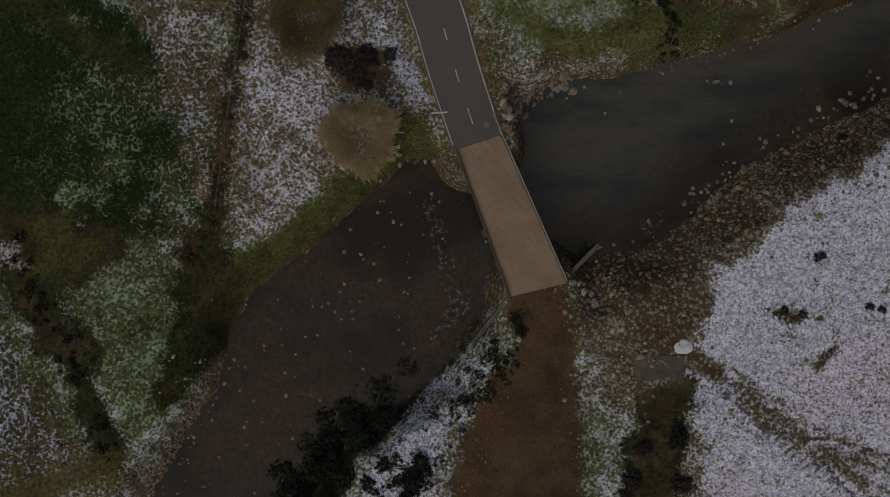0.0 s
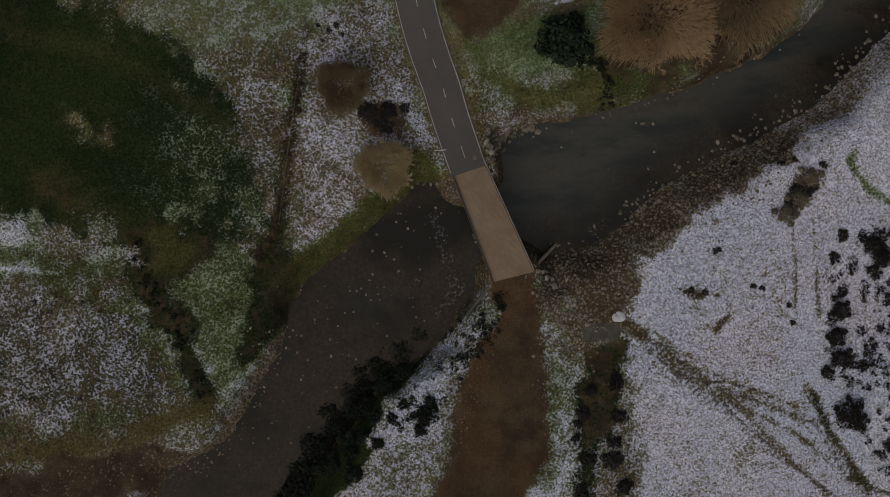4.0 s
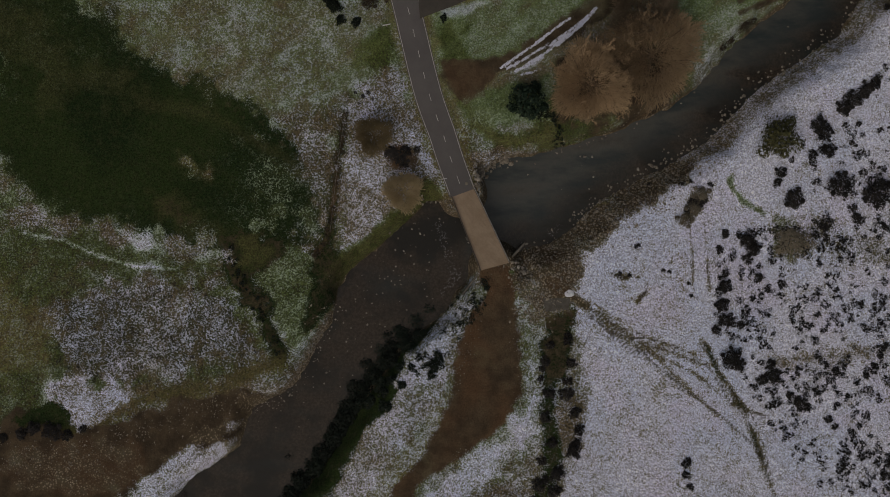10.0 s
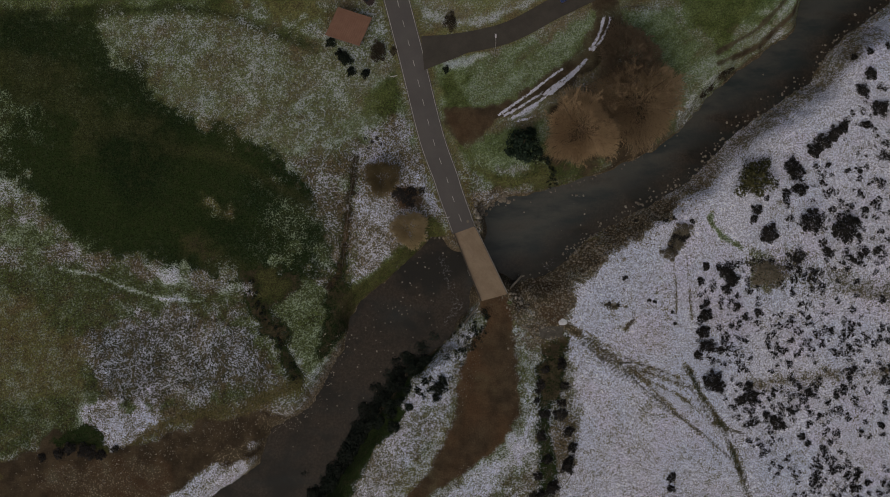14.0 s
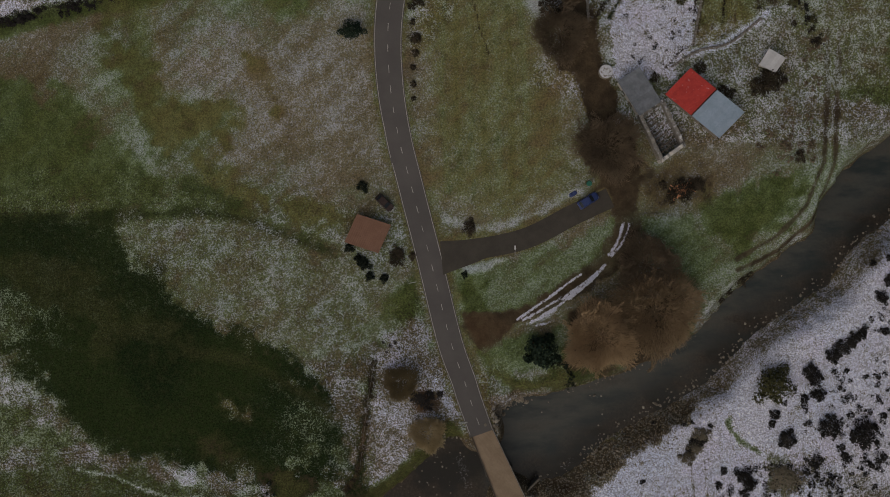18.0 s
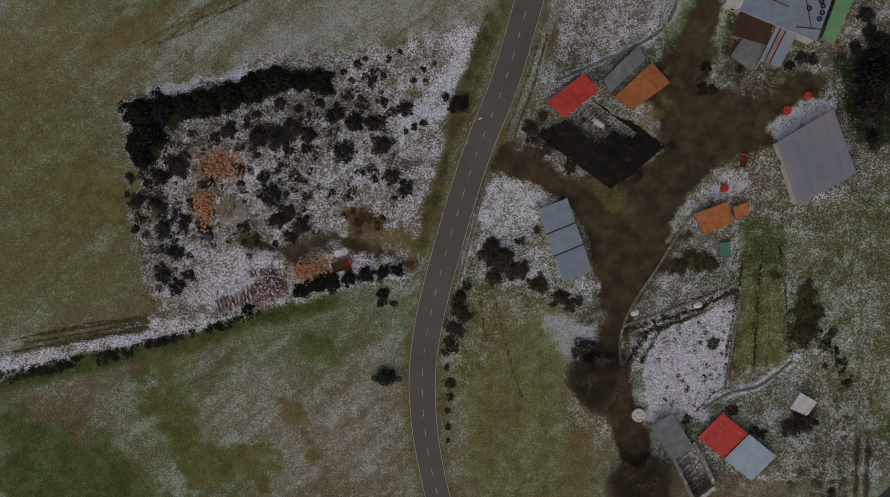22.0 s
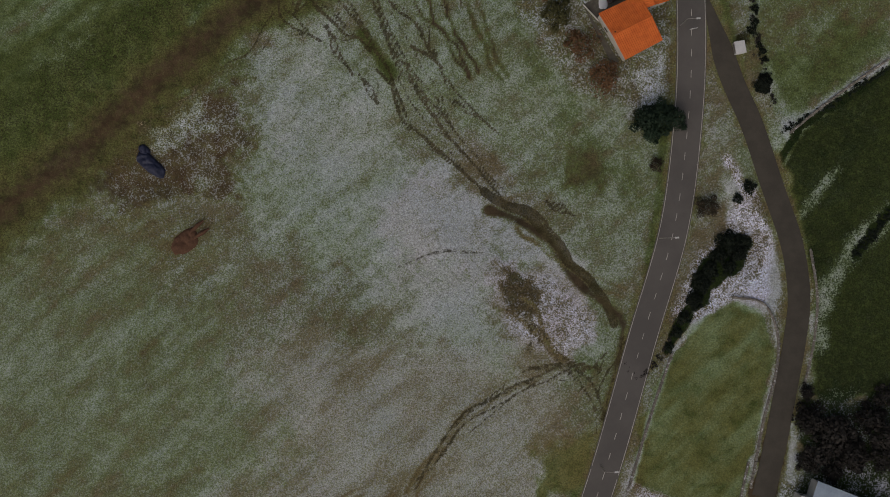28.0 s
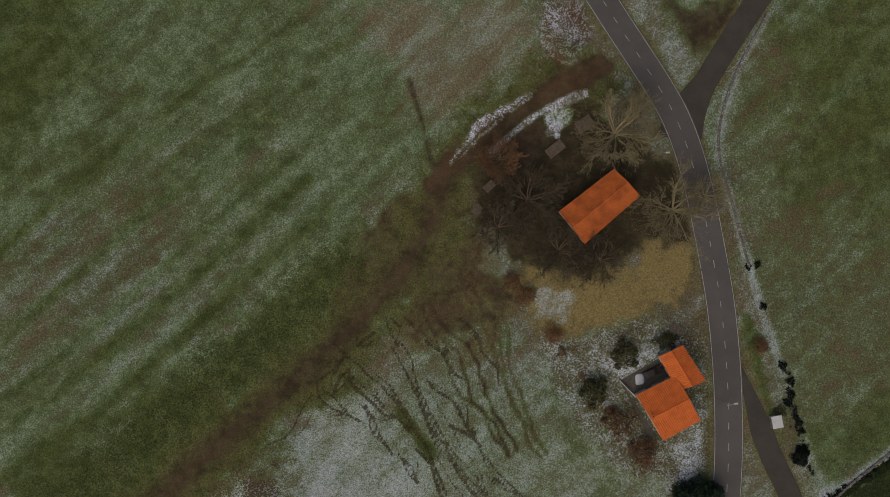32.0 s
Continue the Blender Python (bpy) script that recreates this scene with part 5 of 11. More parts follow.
patch([(48.5, 197.3), (50.6, 188.1), (49.0, 180.1), (46.7, 181.3)], 0.8, 0.8, snow=0.8)
patch([(44.6, 279.4), (72.4, 285.6), (71.9, 267.6), (52.1, 256.0), (45.9, 264.3)], 2, 2, snow=0.25, green=0.85, dark=0.1)
trace([(45.2, 279.4), (46.0, 267.8), (49.2, 256.1)], 2.5, 0.8, 1, snow=0.5)
# big field with cattle tracks
patch([(-60.1, 272.0), (-51.7, 279.9), (-35.7, 272.5), (-29.2, 257.2), (-17.9, 245.2), (-11.2, 236.9), (-10.8, 211.5), (-28.0, 216.6), (-46.2, 226.4), (-60.9, 244.2)], 12, 6, snow=0.62, green=0.72)
patch([(-29.6, 243.3), (-12.3, 239.3), (-11.8, 216.2), (-23.4, 216.5), (-31.2, 223.6)], 9, 5, snow=0.76, green=0.5)
patch([(-25.6, 248.6), (-16.5, 244.8), (-10.9, 238.8), (0.4, 230.3), (4.8, 224.4), (-8.8, 230.6), (-13.6, 228.5), (-27.5, 226.7), (-31.9, 236.1)], 4, 4, snow=0.8, green=0.4)
patch([(-56.1, 276.5), (-46.9, 272.7), (-37.8, 266.5), (-28.9, 254.6), (-26.8, 248.7), (-43.3, 241.1), (-61.6, 253.4), (-62.2, 267.4)], 5, 5, snow=0.66, green=0.6)
patch([(-117.8, 235.4), (-82.0, 233.2), (-62.6, 217.6), (-53.9, 189.9), (-68.1, 175.4), (-118.5, 176.9)], 8, 5, snow=0.4, green=0.62, ochre=0.1, frost=1.1)
patch([(-9.2, 226.4), (0.0, 225.0), (7.9, 220.2), (7.6, 211.0), (1.7, 206.6), (-7.3, 212.6), (-11.7, 219.6)], 2, 2, snow=0.62, green=0.0)
patch([(-9.3, 224.7), (-3.5, 225.1), (-1.3, 221.6), (-6.1, 216.0), (-10.6, 217.8)], 2, 2.5, snow=0.3, dark=0.4, soil=0.2)
for line in ([(-6.6, 216.0), (-2.6, 214.7), (-0.5, 211.2), (2.9, 207.1)], [(-4.9, 217.1), (-1.6, 212.4), (1.2, 208.9), (4.0, 207.1), (9.7, 204.6)]):
    strands(line, 3, 2.6, 0.4, snow=0.05, dark=0.4, soil=0.4)
for line in ([(-5.3, 205.1), (4.0, 207.1), (10.8, 204.0)], [(-3.0, 205.6), (5.1, 205.3), (9.6, 201.8)], [(-27.8, 181.7), (-21.8, 191.3), (-15.8, 197.9), (-8.8, 201.2), (-0.7, 203.8)], [(-19.3, 195.8), (-12.3, 200.1), (-7.7, 202.3)]):
    strands(line, 3, 2.6, 0.35, snow=0.28, dark=0.1, soil=0.15)
trace(curve([(-11.2, 238.1), (-4.3, 235.6), (1.4, 230.8), (6.9, 222.5), (12.5, 217.8), (15.8, 213.6), (14.3, 206.2), (11.1, 194.9)], 3), 1.7, 0.8, 0.9, snow=0.05, soil=0.8, green=0.6, dark=0.1)
patch([(-24.0, 276.8), (-5.1, 285.5), (12.3, 285.0), (15.2, 267.5), (25.4, 256.8), (22.7, 245.2), (19.8, 229.1), (14.0, 229.3), (0.5, 241.2), (-15.3, 255.6)], 3, 3, snow=0.47, green=0.62)
patch([(-15.9, 293.7), (-7.1, 279.4), (-0.6, 265.2), (10.3, 243.9), (20.5, 238.9), (15.2, 250.7), (3.9, 261.6), (-3.8, 273.5), (-9.2, 285.3)], 2.5, 3, snow=0.34, green=0.7, frost=0.8)
patch([(5.8, 249.9), (10.5, 249.7), (14.9, 243.7), (10.2, 241.6), (5.6, 242.9)], 2, 3, snow=0.12, green=0.6, soil=0.42, dark=0.2)
trace([(26.1, 262.6), (24.7, 241.7), (20.8, 224.4)], 2.0, 0.8, 0.8, snow=0.15, green=0.9)
patch([(1.2, 190.6), (8.0, 189.3), (6.6, 179.5), (-0.3, 179.7)], 2, 3, snow=0.12, green=1.0)
PATHS = dict(snow=0.14, soil=0.34, dark=0.2, green=0.5, ochre=0.3)
trace(curve([(-36.0, 275.0), (-33.0, 270.5), (-30.4, 266.5)], 2), 2.4, 0.8, 0.6, snow=0.02, soil=0.3, dark=0.3, green=0.9)
strands([(-4.3, 235.6), (4.7, 227.2), (11.5, 222.4), (16.0, 220.0)], 2, 3.0, 0.5, **PATHS)
patch([(-10.5, 223.0), (-6.9, 226.4), (-0.1, 222.7), (7.8, 216.7), (7.6, 211.0), (2.8, 206.6), (-7.3, 213.7)], 2.0, 2.0, snow=0.56, green=0.0, frost=0.3, red=0.3, soil=0.1)
patch([(-9.6, 222.5), (-6.5, 225.4), (-1.2, 221.6), (-2.2, 217.0), (-8.0, 217.2)], 1.2, 1.5, snow=0.14, green=0.3, soil=0.35, dark=0.45)
for line in ([(-10.6, 218.4), (-4.9, 216.0), (-1.6, 211.3), (2.8, 206.6)], [(-2.6, 214.7), (1.8, 208.9), (4.0, 207.1)], [(-5.0, 220.0), (-1.0, 215.5), (0.5, 211.0), (3.0, 207.0)]):
    strands(line, 1, 0.0, 0.6, **PATHS)
# dirt track on the diagonal, with rough ground beside it
patch([(-83.7, 256.4), (-69.5, 267.6), (-57.7, 275.4), (-61.5, 261.6), (-58.3, 254.5), (-62.0, 246.5), (-75.9, 244.6), (-87.5, 243.8), (-103.9, 235.0), (-110.9, 232.8), (-110.8, 238.6)], 3, 3, snow=0.3, soil=0.35, green=0.6)
patch([(-82.6, 257.0), (-75.5, 260.3), (-69.6, 265.3), (-72.1, 256.1), (-80.4, 251.7)], 1.5, 2, snow=0.5, gravel=0.6)
patch([(-89.7, 249.6), (-75.9, 246.9), (-83.0, 241.3), (-92.2, 243.9)], 2.5, 2, soil=0.7, snow=0.1, green=0.6)
TRACK = [(-115.5, 237.6), (-103.7, 245.4), (-88.3, 257.7), (-75.3, 269.0), (-61.0, 280.1)] + [(-47.5, 290.4), (-36.4, 301.6), (-28.9, 311.7), (-23.7, 323.2), (-16.3, 330.4), (-6.7, 336.9), (2.9, 341.7)]
patch([(-116.8, 277.1), (-95.6, 288.1), (-63.1, 289.5), (-71.6, 273.5), (-89.4, 261.2), (-110.7, 246.8), (-117.7, 243.5)], 4, 3, snow=0.12, green=1.0, dark=0.25)
patch([(-41.8, 311.2), (-39.8, 305.2), (-47.2, 297.4), (-59.3, 288.7), (-71.4, 279.9), (-89.4, 269.1), (-101.5, 261.5), (-112.0, 262.0), (-97.4, 273.0), (-79.2, 287.3), (-64.6, 298.3), (-51.4, 305.8)], 5, 4, snow=0.07, green=1.2, dark=0.32, frost=0.4)
patch([(-54.3, 295.4), (-34.8, 310.8), (-41.6, 315.8), (-61.0, 300.4), (-83.0, 281.6), (-100.1, 264.9), (-93.3, 262.3), (-69.0, 279.8)], 3, 3, snow=0.12, green=1.1, dark=0.2)
patch([(-41.7, 313.5), (-27.2, 323.3), (-19.2, 320.6), (-23.1, 312.6), (-16.5, 302.9), (-12.2, 295.7), (-20.3, 296.1), (-24.9, 298.7), (-31.0, 294.3), (-36.4, 301.6), (-47.5, 290.4), (-51.9, 295.3)], 2.5, 2.5, soil=0.5, red=0.2, snow=0.1, ochre=0.3)
patch([(-35.6, 319.1), (-27.2, 323.3), (-16.9, 319.3), (-17.3, 310.0), (-12.0, 300.4), (-20.7, 289.1), (-29.1, 284.9), (-35.6, 294.5), (-46.3, 290.4), (-52.1, 291.8), (-42.3, 301.9), (-39.5, 311.1)], 4, 4, soil=0.55, red=0.2, snow=0.05, ochre=0.3, green=0.6)
patch([(-81.4, 258.7), (-71.9, 263.1), (-64.9, 267.5), (-60.4, 261.6), (-59.5, 253.4), (-64.3, 244.3), (-72.5, 242.2), (-87.6, 241.4), (-92.0, 248.4)], 2.5, 4, soil=0.55, red=0.3, snow=0.2, ochre=0.25, frost=0.0, green=0.6)
patch([(-83.0, 254.5), (-76.0, 259.0), (-69.5, 262.5), (-68.5, 257.0), (-76.0, 252.0)], 1.2, 2, snow=0.5, frost=0.0, soil=0.4, gravel=0.4, red=0.5)
TRACK = curve(TRACK, 4)
patch([(-120.7, 371.1), (-8.8, 365.7), (-2.1, 358.3), (-5.3, 342.1), (-22.3, 328.9), (-44.0, 313.6), (-61.0, 300.4), (-95.0, 275.2), (-125.8, 265.0)], 6, 4, snow=0.38, green=0.8)
patch([(-48.8, 360.6), (-4.5, 358.4), (-6.4, 343.3), (-26.9, 330.3), (-33.1, 345.8)], 5, 4, snow=0.36, green=0.4, ochre=0.15, frost=1.3)
patch([(-104.4, 322.4), (-69.7, 314.9), (-82.2, 296.8), (-117.7, 289.2), (-121.5, 305.7)], 8, 6, snow=0.42, green=0.5)
patch([(-120.7, 371.1), (-90.4, 369.6), (-96.2, 345.4), (-115.9, 325.3), (-122.9, 325.6)], 6, 4, snow=0.15, green=0.95)
trace(curve([(-118.0, 253.5), (-100.9, 262.0), (-86.6, 271.5), (-77.0, 278.8), (-65.0, 288.2), (-53.1, 296.6), (-44.0, 304.5)], 4), 8.0, 5.0, 3.0, snow=0.06, green=1.3, frost=0.2, dark=0.0, ochre=0.0)
for off, wide, tone in ((21.0, 1.6, 0.1), (25.5, 1.2, 0.38), (29.0, 2.2, 0.16), (34.5, 1.2, 0.2), (39.0, 2.0, 0.38), (45.0, 1.4, 0.18), (52.0, 2.4, 0.38), (59.0, 1.8, 0.15)):
    trace(curve([(-119.0 - off * 0.6, 240.0 + off * 0.8), (-88.3 - off * 0.6, 259.5 + off * 0.8), (-61.0 - off * 0.6, 281.0 + off * 0.8), (-40.0 - off * 0.45, 299.0 + off * 0.85)], 4), wide, 1.6, 0.5, snow=tone, green=1.0 if tone < 0.3 else 0.6)
trace(TRACK, 13.0, 4.0, 3.0, snow=0.05, ochre=0.2, soil=0.34, green=0.9, dark=0.2, frost=0.3)
trace(TRACK, 7.0, 3.0, 1.6, soil=0.4, snow=0.0, green=0.8, red=0.05, ochre=0.2, dark=0.15)
trace(TRACK, 4.4, 2.4, 0.6, soil=0.56, snow=0.0, red=0.12)
trace(TRACK, 1.2, 0.9, 0.5, soil=0.6, gravel=0.4, red=0.2)
trace([(-30.9, 343.4), (-28.4, 333.9), (-26.2, 320.9)], 1.2, 0.6, 0.8, soil=0.6, snow=0.15)
patch([(-3.3, 358.4), (4.8, 358.0), (6.8, 349.7), (1.9, 345.3), (-2.7, 346.7)], 1, 1.5, soil=0.7, red=0.8, snow=0.34, frost=0.0)
patch([(-19.9, 328.8), (-10.3, 335.4), (1.6, 338.3), (8.2, 331.0), (24.2, 323.2), (28.0, 305.5), (23.9, 294.0), (15.2, 306.1), (-0.3, 299.8), (-11.8, 303.9), (-19.4, 315.9)], 2.5, 2, soil=0.55, dark=0.75, snow=0.03)
patch([(-18.8, 327.6), (-6.8, 334.0), (-1.1, 331.4), (-10.8, 324.9)], 1.5, 1.5, soil=0.8, red=0.5, dark=0.4, snow=0.05)
trace(curve([(-27.3, 321.6), (-22.4, 325.4), (-18.2, 329.0), (-10.0, 334.5), (-2.5, 339.1), (4.1, 341.7), (8.9, 344.9)], 3), 4.0, 1.2, 0.8, soil=0.9, snow=0.0, dark=0.1, red=0.35)
patch([(-23.3, 324.9), (-19.8, 331.7), (-14.9, 335.6), (-4.6, 340.9), (-4.2, 339.7), (-10.3, 335.4), (-16.9, 331.0)], 0.8, 1, snow=0.52, frost=0.0, soil=0, dark=0, green=0.3)
trace([(-22.4, 326.0), (-16.9, 331.6), (-10.2, 336.3), (-4.7, 340.0)], 0.6, 0.3, 0.3, snow=0.2, soil=0.6)
trace(curve([(-15.1, 327.4), (-8.2, 332.7), (-2.6, 336.0), (5.1, 338.8)], 3), 1.5, 0.5, 0.6, snow=0.52, frost=0.0, soil=0, dark=0, green=0.3)
patch([(-4.4, 335.1), (-0.3, 336.6), (1.7, 334.8), (-0.6, 329.6), (-3.5, 330.9)], 0.7, 1, snow=0.6, frost=0.0, soil=0, dark=0)
patch([(-8.9, 304.3), (-0.4, 298.7), (7.8, 299.4), (17.5, 305.4), (24.5, 305.6), (24.6, 296.3), (14.5, 292.1), (8.6, 290.0), (0.2, 286.9), (-6.5, 293.1)], 2.6, 3.0, ochre=1.3, soil=0.1, snow=0.02, dark=0)
patch([(-6.1, 300.1), (-0.4, 297.5), (-0.7, 291.7), (-6.5, 293.1)], 1, 1.5, snow=0.52)
patch([(-5.5, 288.4), (16.8, 292.0), (22.7, 291.7), (27.1, 286.8), (25.7, 258.8), (20.9, 255.6), (7.3, 264.4), (-2.5, 278.9)], 2, 2, snow=0.32, green=0.5, dark=0.25, ochre=0.1)
patch([(5.9, 283.2), (14.3, 287.4), (22.5, 288.2), (22.3, 284.7), (11.6, 280.6), (9.2, 279.5)], 1, 1.2, snow=0.55)
patch([(20.2, 265.0), (25.0, 268.2), (24.5, 256.6), (20.9, 254.9)], 1, 1, snow=0.6)
strands([(-30.8, 296.6), (-24.3, 287.0), (-21.2, 278.6), (-13.7, 265.4)], 3, 6.0, 0.5, snow=0.05, dark=0.3, soil=0.7)
strands([(-20.2, 299.6), (-16.0, 290.1), (-13.1, 277.1), (-6.7, 265.1)], 3, 5.0, 0.55, snow=0.1, dark=0.3, soil=0.4)
for k in range(34):
    (x0, y0), (x1, y1) = [(-124.2, 298.8), (-52.1, 339.7)]
    o = (k - 14) * 2.4 + (rng.random() - 0.5) * 1.6
    t0, t1 = rng.random() * 0.3, 0.7 + rng.random() * 0.3
    line = [(x0 + (x1 - x0) * t + o * 0.52, y0 + (y1 - y0) * t + o * 0.8 + math.sin(t * 5 + k) * 0.8) for t in np.linspace(t0, t1, 9)]
    trace(line, 0.9 + rng.random() * 1.6, 1.6, 1.2, snow=0.38 if k % 2 else 0.2)
patch([(35.2, 333.1), (43.0, 349.1), (77.4, 361.5), (73.1, 272.9), (44.8, 267.3), (42.2, 286.1), (36.0, 301.6), (33.3, 318.1)], 3, 3, snow=0.25, green=0.6, ochre=0.05)
patch([(49.1, 355.8), (77.3, 359.1), (74.8, 307.9), (47.3, 317.4)], 8, 6, snow=0.18, green=0.85)
trace([(43.8, 353.8), (36.8, 342.4), (33.1, 333.3), (31.9, 325.1), (34.3, 314.5), (37.2, 301.5), (39.6, 290.9), (43.1, 279.0)], 1.6, 0.5, 0.7, snow=0.6, gravel=0.3)
patch([(15.2, 354.0), (23.2, 351.3), (28.8, 346.3), (24.3, 337.8), (20.4, 340.9)], 1.2, 1.2, snow=0.45, green=0.5)
patch([(22.3, 357.1), (41.0, 356.2), (32.2, 343.8), (25.3, 346.5)], 2, 2, soil=0.6, snow=0.1, green=0.7)
trace([(36.1, 291.1), (38.3, 276.9), (41.2, 263.9)], 2.5, 1, 1, snow=0.15, green=0.9, dark=0.2)

# trodden paths and lines of drifted snow: how far each place lies inside them
def worn(lines, width, layer="path", side_paths=0, sway=1.0):
    """Narrow wandering paths; side_paths more run beside each of them."""
    for line in lines:
        for k in range(1 + side_paths):
            c = []
            ph = rng.random() * 90
            off = 0.0 if k == 0 else (rng.random() - 0.5) * 5.0
            pts = curve(line, 1.2)
            for i, (x, y) in enumerate(pts):
                a, b = pts[max(i - 1, 0)], pts[min(i + 1, len(pts) - 1)]
                d = math.hypot(b[0] - a[0], b[1] - a[1]) or 1
                o = off * math.sin(math.pi * min(1, i / len(pts) * 1.4)) + sway * (0.9 * noise.noise(Vector((x * 0.15, y * 0.15, ph))) + 0.5 * noise.noise(Vector((x * 0.6, y * 0.6, ph))))
                c.append((x + (b[1] - a[1]) / d * o, y - (b[0] - a[0]) / d * o))
            if k:
                lo = int(rng.random() * len(c) * 0.5)
                c = c[lo:lo + max(6, int(len(c) * 0.55))]
            w = window(c, 3)
            wide = width * (0.7 + 0.6 * rng.random()) * (0.6 if k else 1.0)
            LAYERS[layer][w] = np.maximum(LAYERS[layer][w], wide / 2 - seg_dist(GX[w], GY[w], c, False))


worn([[(-49.2, 289.6), (-46.4, 287.2), (-44.1, 285.4), (-41.9, 283.0), (-39.6, 281.1), (-37.4, 277.6), (-35.2, 274.6), (-33.0, 271.0), (-30.8, 267.4), (-29.2, 262.7), (-27.1, 258.0)], [(-53.0, 282.2), (-52.5, 279.2), (-50.3, 276.8), (-47.4, 275.2), (-44.0, 273.7)], [(-53.0, 282.2), (-50.0, 284.4), (-46.4, 287.2)], [(-46.2, 284.3), (-45.5, 281.3), (-43.2, 278.9), (-41.0, 276.5), (-39.3, 274.5), (-35.8, 273.4), (-33.9, 270.8)], [(-37.1, 288.6), (-35.4, 285.1), (-34.3, 282.7), (-32.7, 279.7), (-31.4, 276.2), (-30.6, 273.2), (-29.3, 270.3), (-27.3, 267.9), (-25.7, 263.8), (-23.5, 259.6), (-20.7, 256.0), (-17.4, 251.8), (-14.0, 247.6), (-10.7, 243.5), (-7.4, 238.7)]], 0.5, side_paths=3, sway=0.55)
worn([[(-35.3, 289.7), (-33.6, 286.2), (-32.6, 282.0), (-31.0, 278.5), (-29.4, 275.0), (-27.8, 270.8), (-26.2, 267.3), (-23.9, 264.9), (-21.7, 261.9), (-19.5, 257.7), (-16.7, 253.6), (-14.0, 250.0), (-10.6, 245.2), (-7.8, 242.2)], [(-33.1, 267.5), (-30.9, 265.1), (-29.8, 262.2), (-28.8, 258.6), (-26.0, 255.0), (-22.0, 251.4), (-18.7, 248.4), (-14.7, 244.8), (-10.8, 240.6), (-7.4, 238.1)], [(-26.0, 288.2), (-25.5, 284.7), (-23.3, 281.7), (-19.9, 280.4), (-17.6, 279.2)], [(-18.4, 290.3), (-18.5, 286.8), (-15.7, 283.2), (-15.2, 279.7)], [(-40.4, 291.6), (-42.8, 290.0), (-44.0, 289.1)], [(-20.3, 267.1), (-18.1, 264.1), (-16.5, 261.7), (-13.6, 258.7), (-10.3, 255.1), (-8.0, 253.3)], [(-26.0, 271.9), (-22.6, 270.1), (-19.8, 267.1)]], 0.5, side_paths=3, sway=0.55)
worn([[(-36.7, 266.5), (-35.0, 263.5), (-32.8, 260.5)], [(-30.3, 281.4), (-28.1, 279.0), (-24.7, 276.5), (-23.6, 273.6), (-20.3, 268.2)], [(-38.0, 294.5), (-37.0, 290.9), (-35.9, 288.6)], [(-29.9, 294.2), (-27.7, 289.4), (-26.1, 285.9)], [(-22.9, 293.9), (-19.5, 290.3), (-18.5, 286.8)], [(0.8, 239.6), (3.1, 238.3), (6.5, 236.5)], [(-43.3, 276.6), (-41.6, 273.6), (-40.6, 270.7), (-37.8, 266.5)], [(-46.5, 284.3), (-48.3, 282.0), (-49.0, 279.7)]], 0.5, side_paths=3, sway=0.55)
worn([[(-11.9, 241.8), (-7.4, 238.7), (-2.8, 236.8), (-0.0, 233.2), (2.8, 230.2), (4.9, 226.7), (8.3, 223.7), (12.1, 218.4), (13.7, 214.3)]], 1.4, side_paths=1, sway=0.4)
worn([[(-10.6, 218.4), (-4.9, 216.0), (-1.6, 211.3), (2.8, 206.6)], [(-2.6, 214.7), (1.8, 208.9), (4.0, 207.1)], [(-3.8, 214.8), (-2.8, 211.3), (-4.0, 209.0)], [(-30.0, 227.0), (-21.8, 229.7), (-12.6, 229.4)], [(-27.8, 181.7), (-22.9, 190.2), (-18.2, 196.3), (-10.0, 200.6), (-1.9, 203.8), (4.0, 205.9), (9.5, 200.6), (11.1, 194.9)], [(-24.2, 185.6), (-19.4, 192.3), (-12.4, 197.8), (-3.1, 202.1), (3.9, 205.4)], [(-5.3, 205.1), (2.8, 206.6), (10.8, 205.2)], [(4.0, 206.5), (8.5, 205.2), (12.1, 208.6)], [(15.7, 211.9), (13.7, 205.1), (11.0, 193.8)], [(9.5, 200.6), (12.6, 205.1), (15.7, 210.8)], [(-54.0, 279.9), (-58.9, 272.0), (-63.6, 269.8)]], 0.34, side_paths=1, sway=0.7)
worn([[(-72.3, 162.4), (-64.2, 166.8), (-54.9, 172.4), (-46.8, 176.9)], [(-68.9, 162.3), (-59.6, 167.9), (-50.3, 172.4), (-39.9, 176.8), (-30.7, 180.1)], [(-66.5, 163.4), (-57.3, 167.9), (-46.9, 173.5), (-38.8, 176.8)], [(-48.0, 174.6), (-46.8, 176.9), (-42.2, 179.1)], [(-27.8, 182.9), (-24.9, 186.9), (-22.6, 190.3), (-19.1, 194.9), (-13.3, 199.4), (-8.7, 202.2)], [(-25.0, 185.2), (-21.5, 189.1), (-19.1, 193.1)], [(-2.9, 205.1), (4.0, 205.0), (7.4, 201.4), (10.7, 194.4)], [(-6.3, 206.3), (1.7, 205.6), (6.3, 204.9), (10.9, 206.0)], [(2.8, 205.0), (8.5, 199.1), (9.5, 192.2)]], 0.2, side_paths=1, sway=0.6)
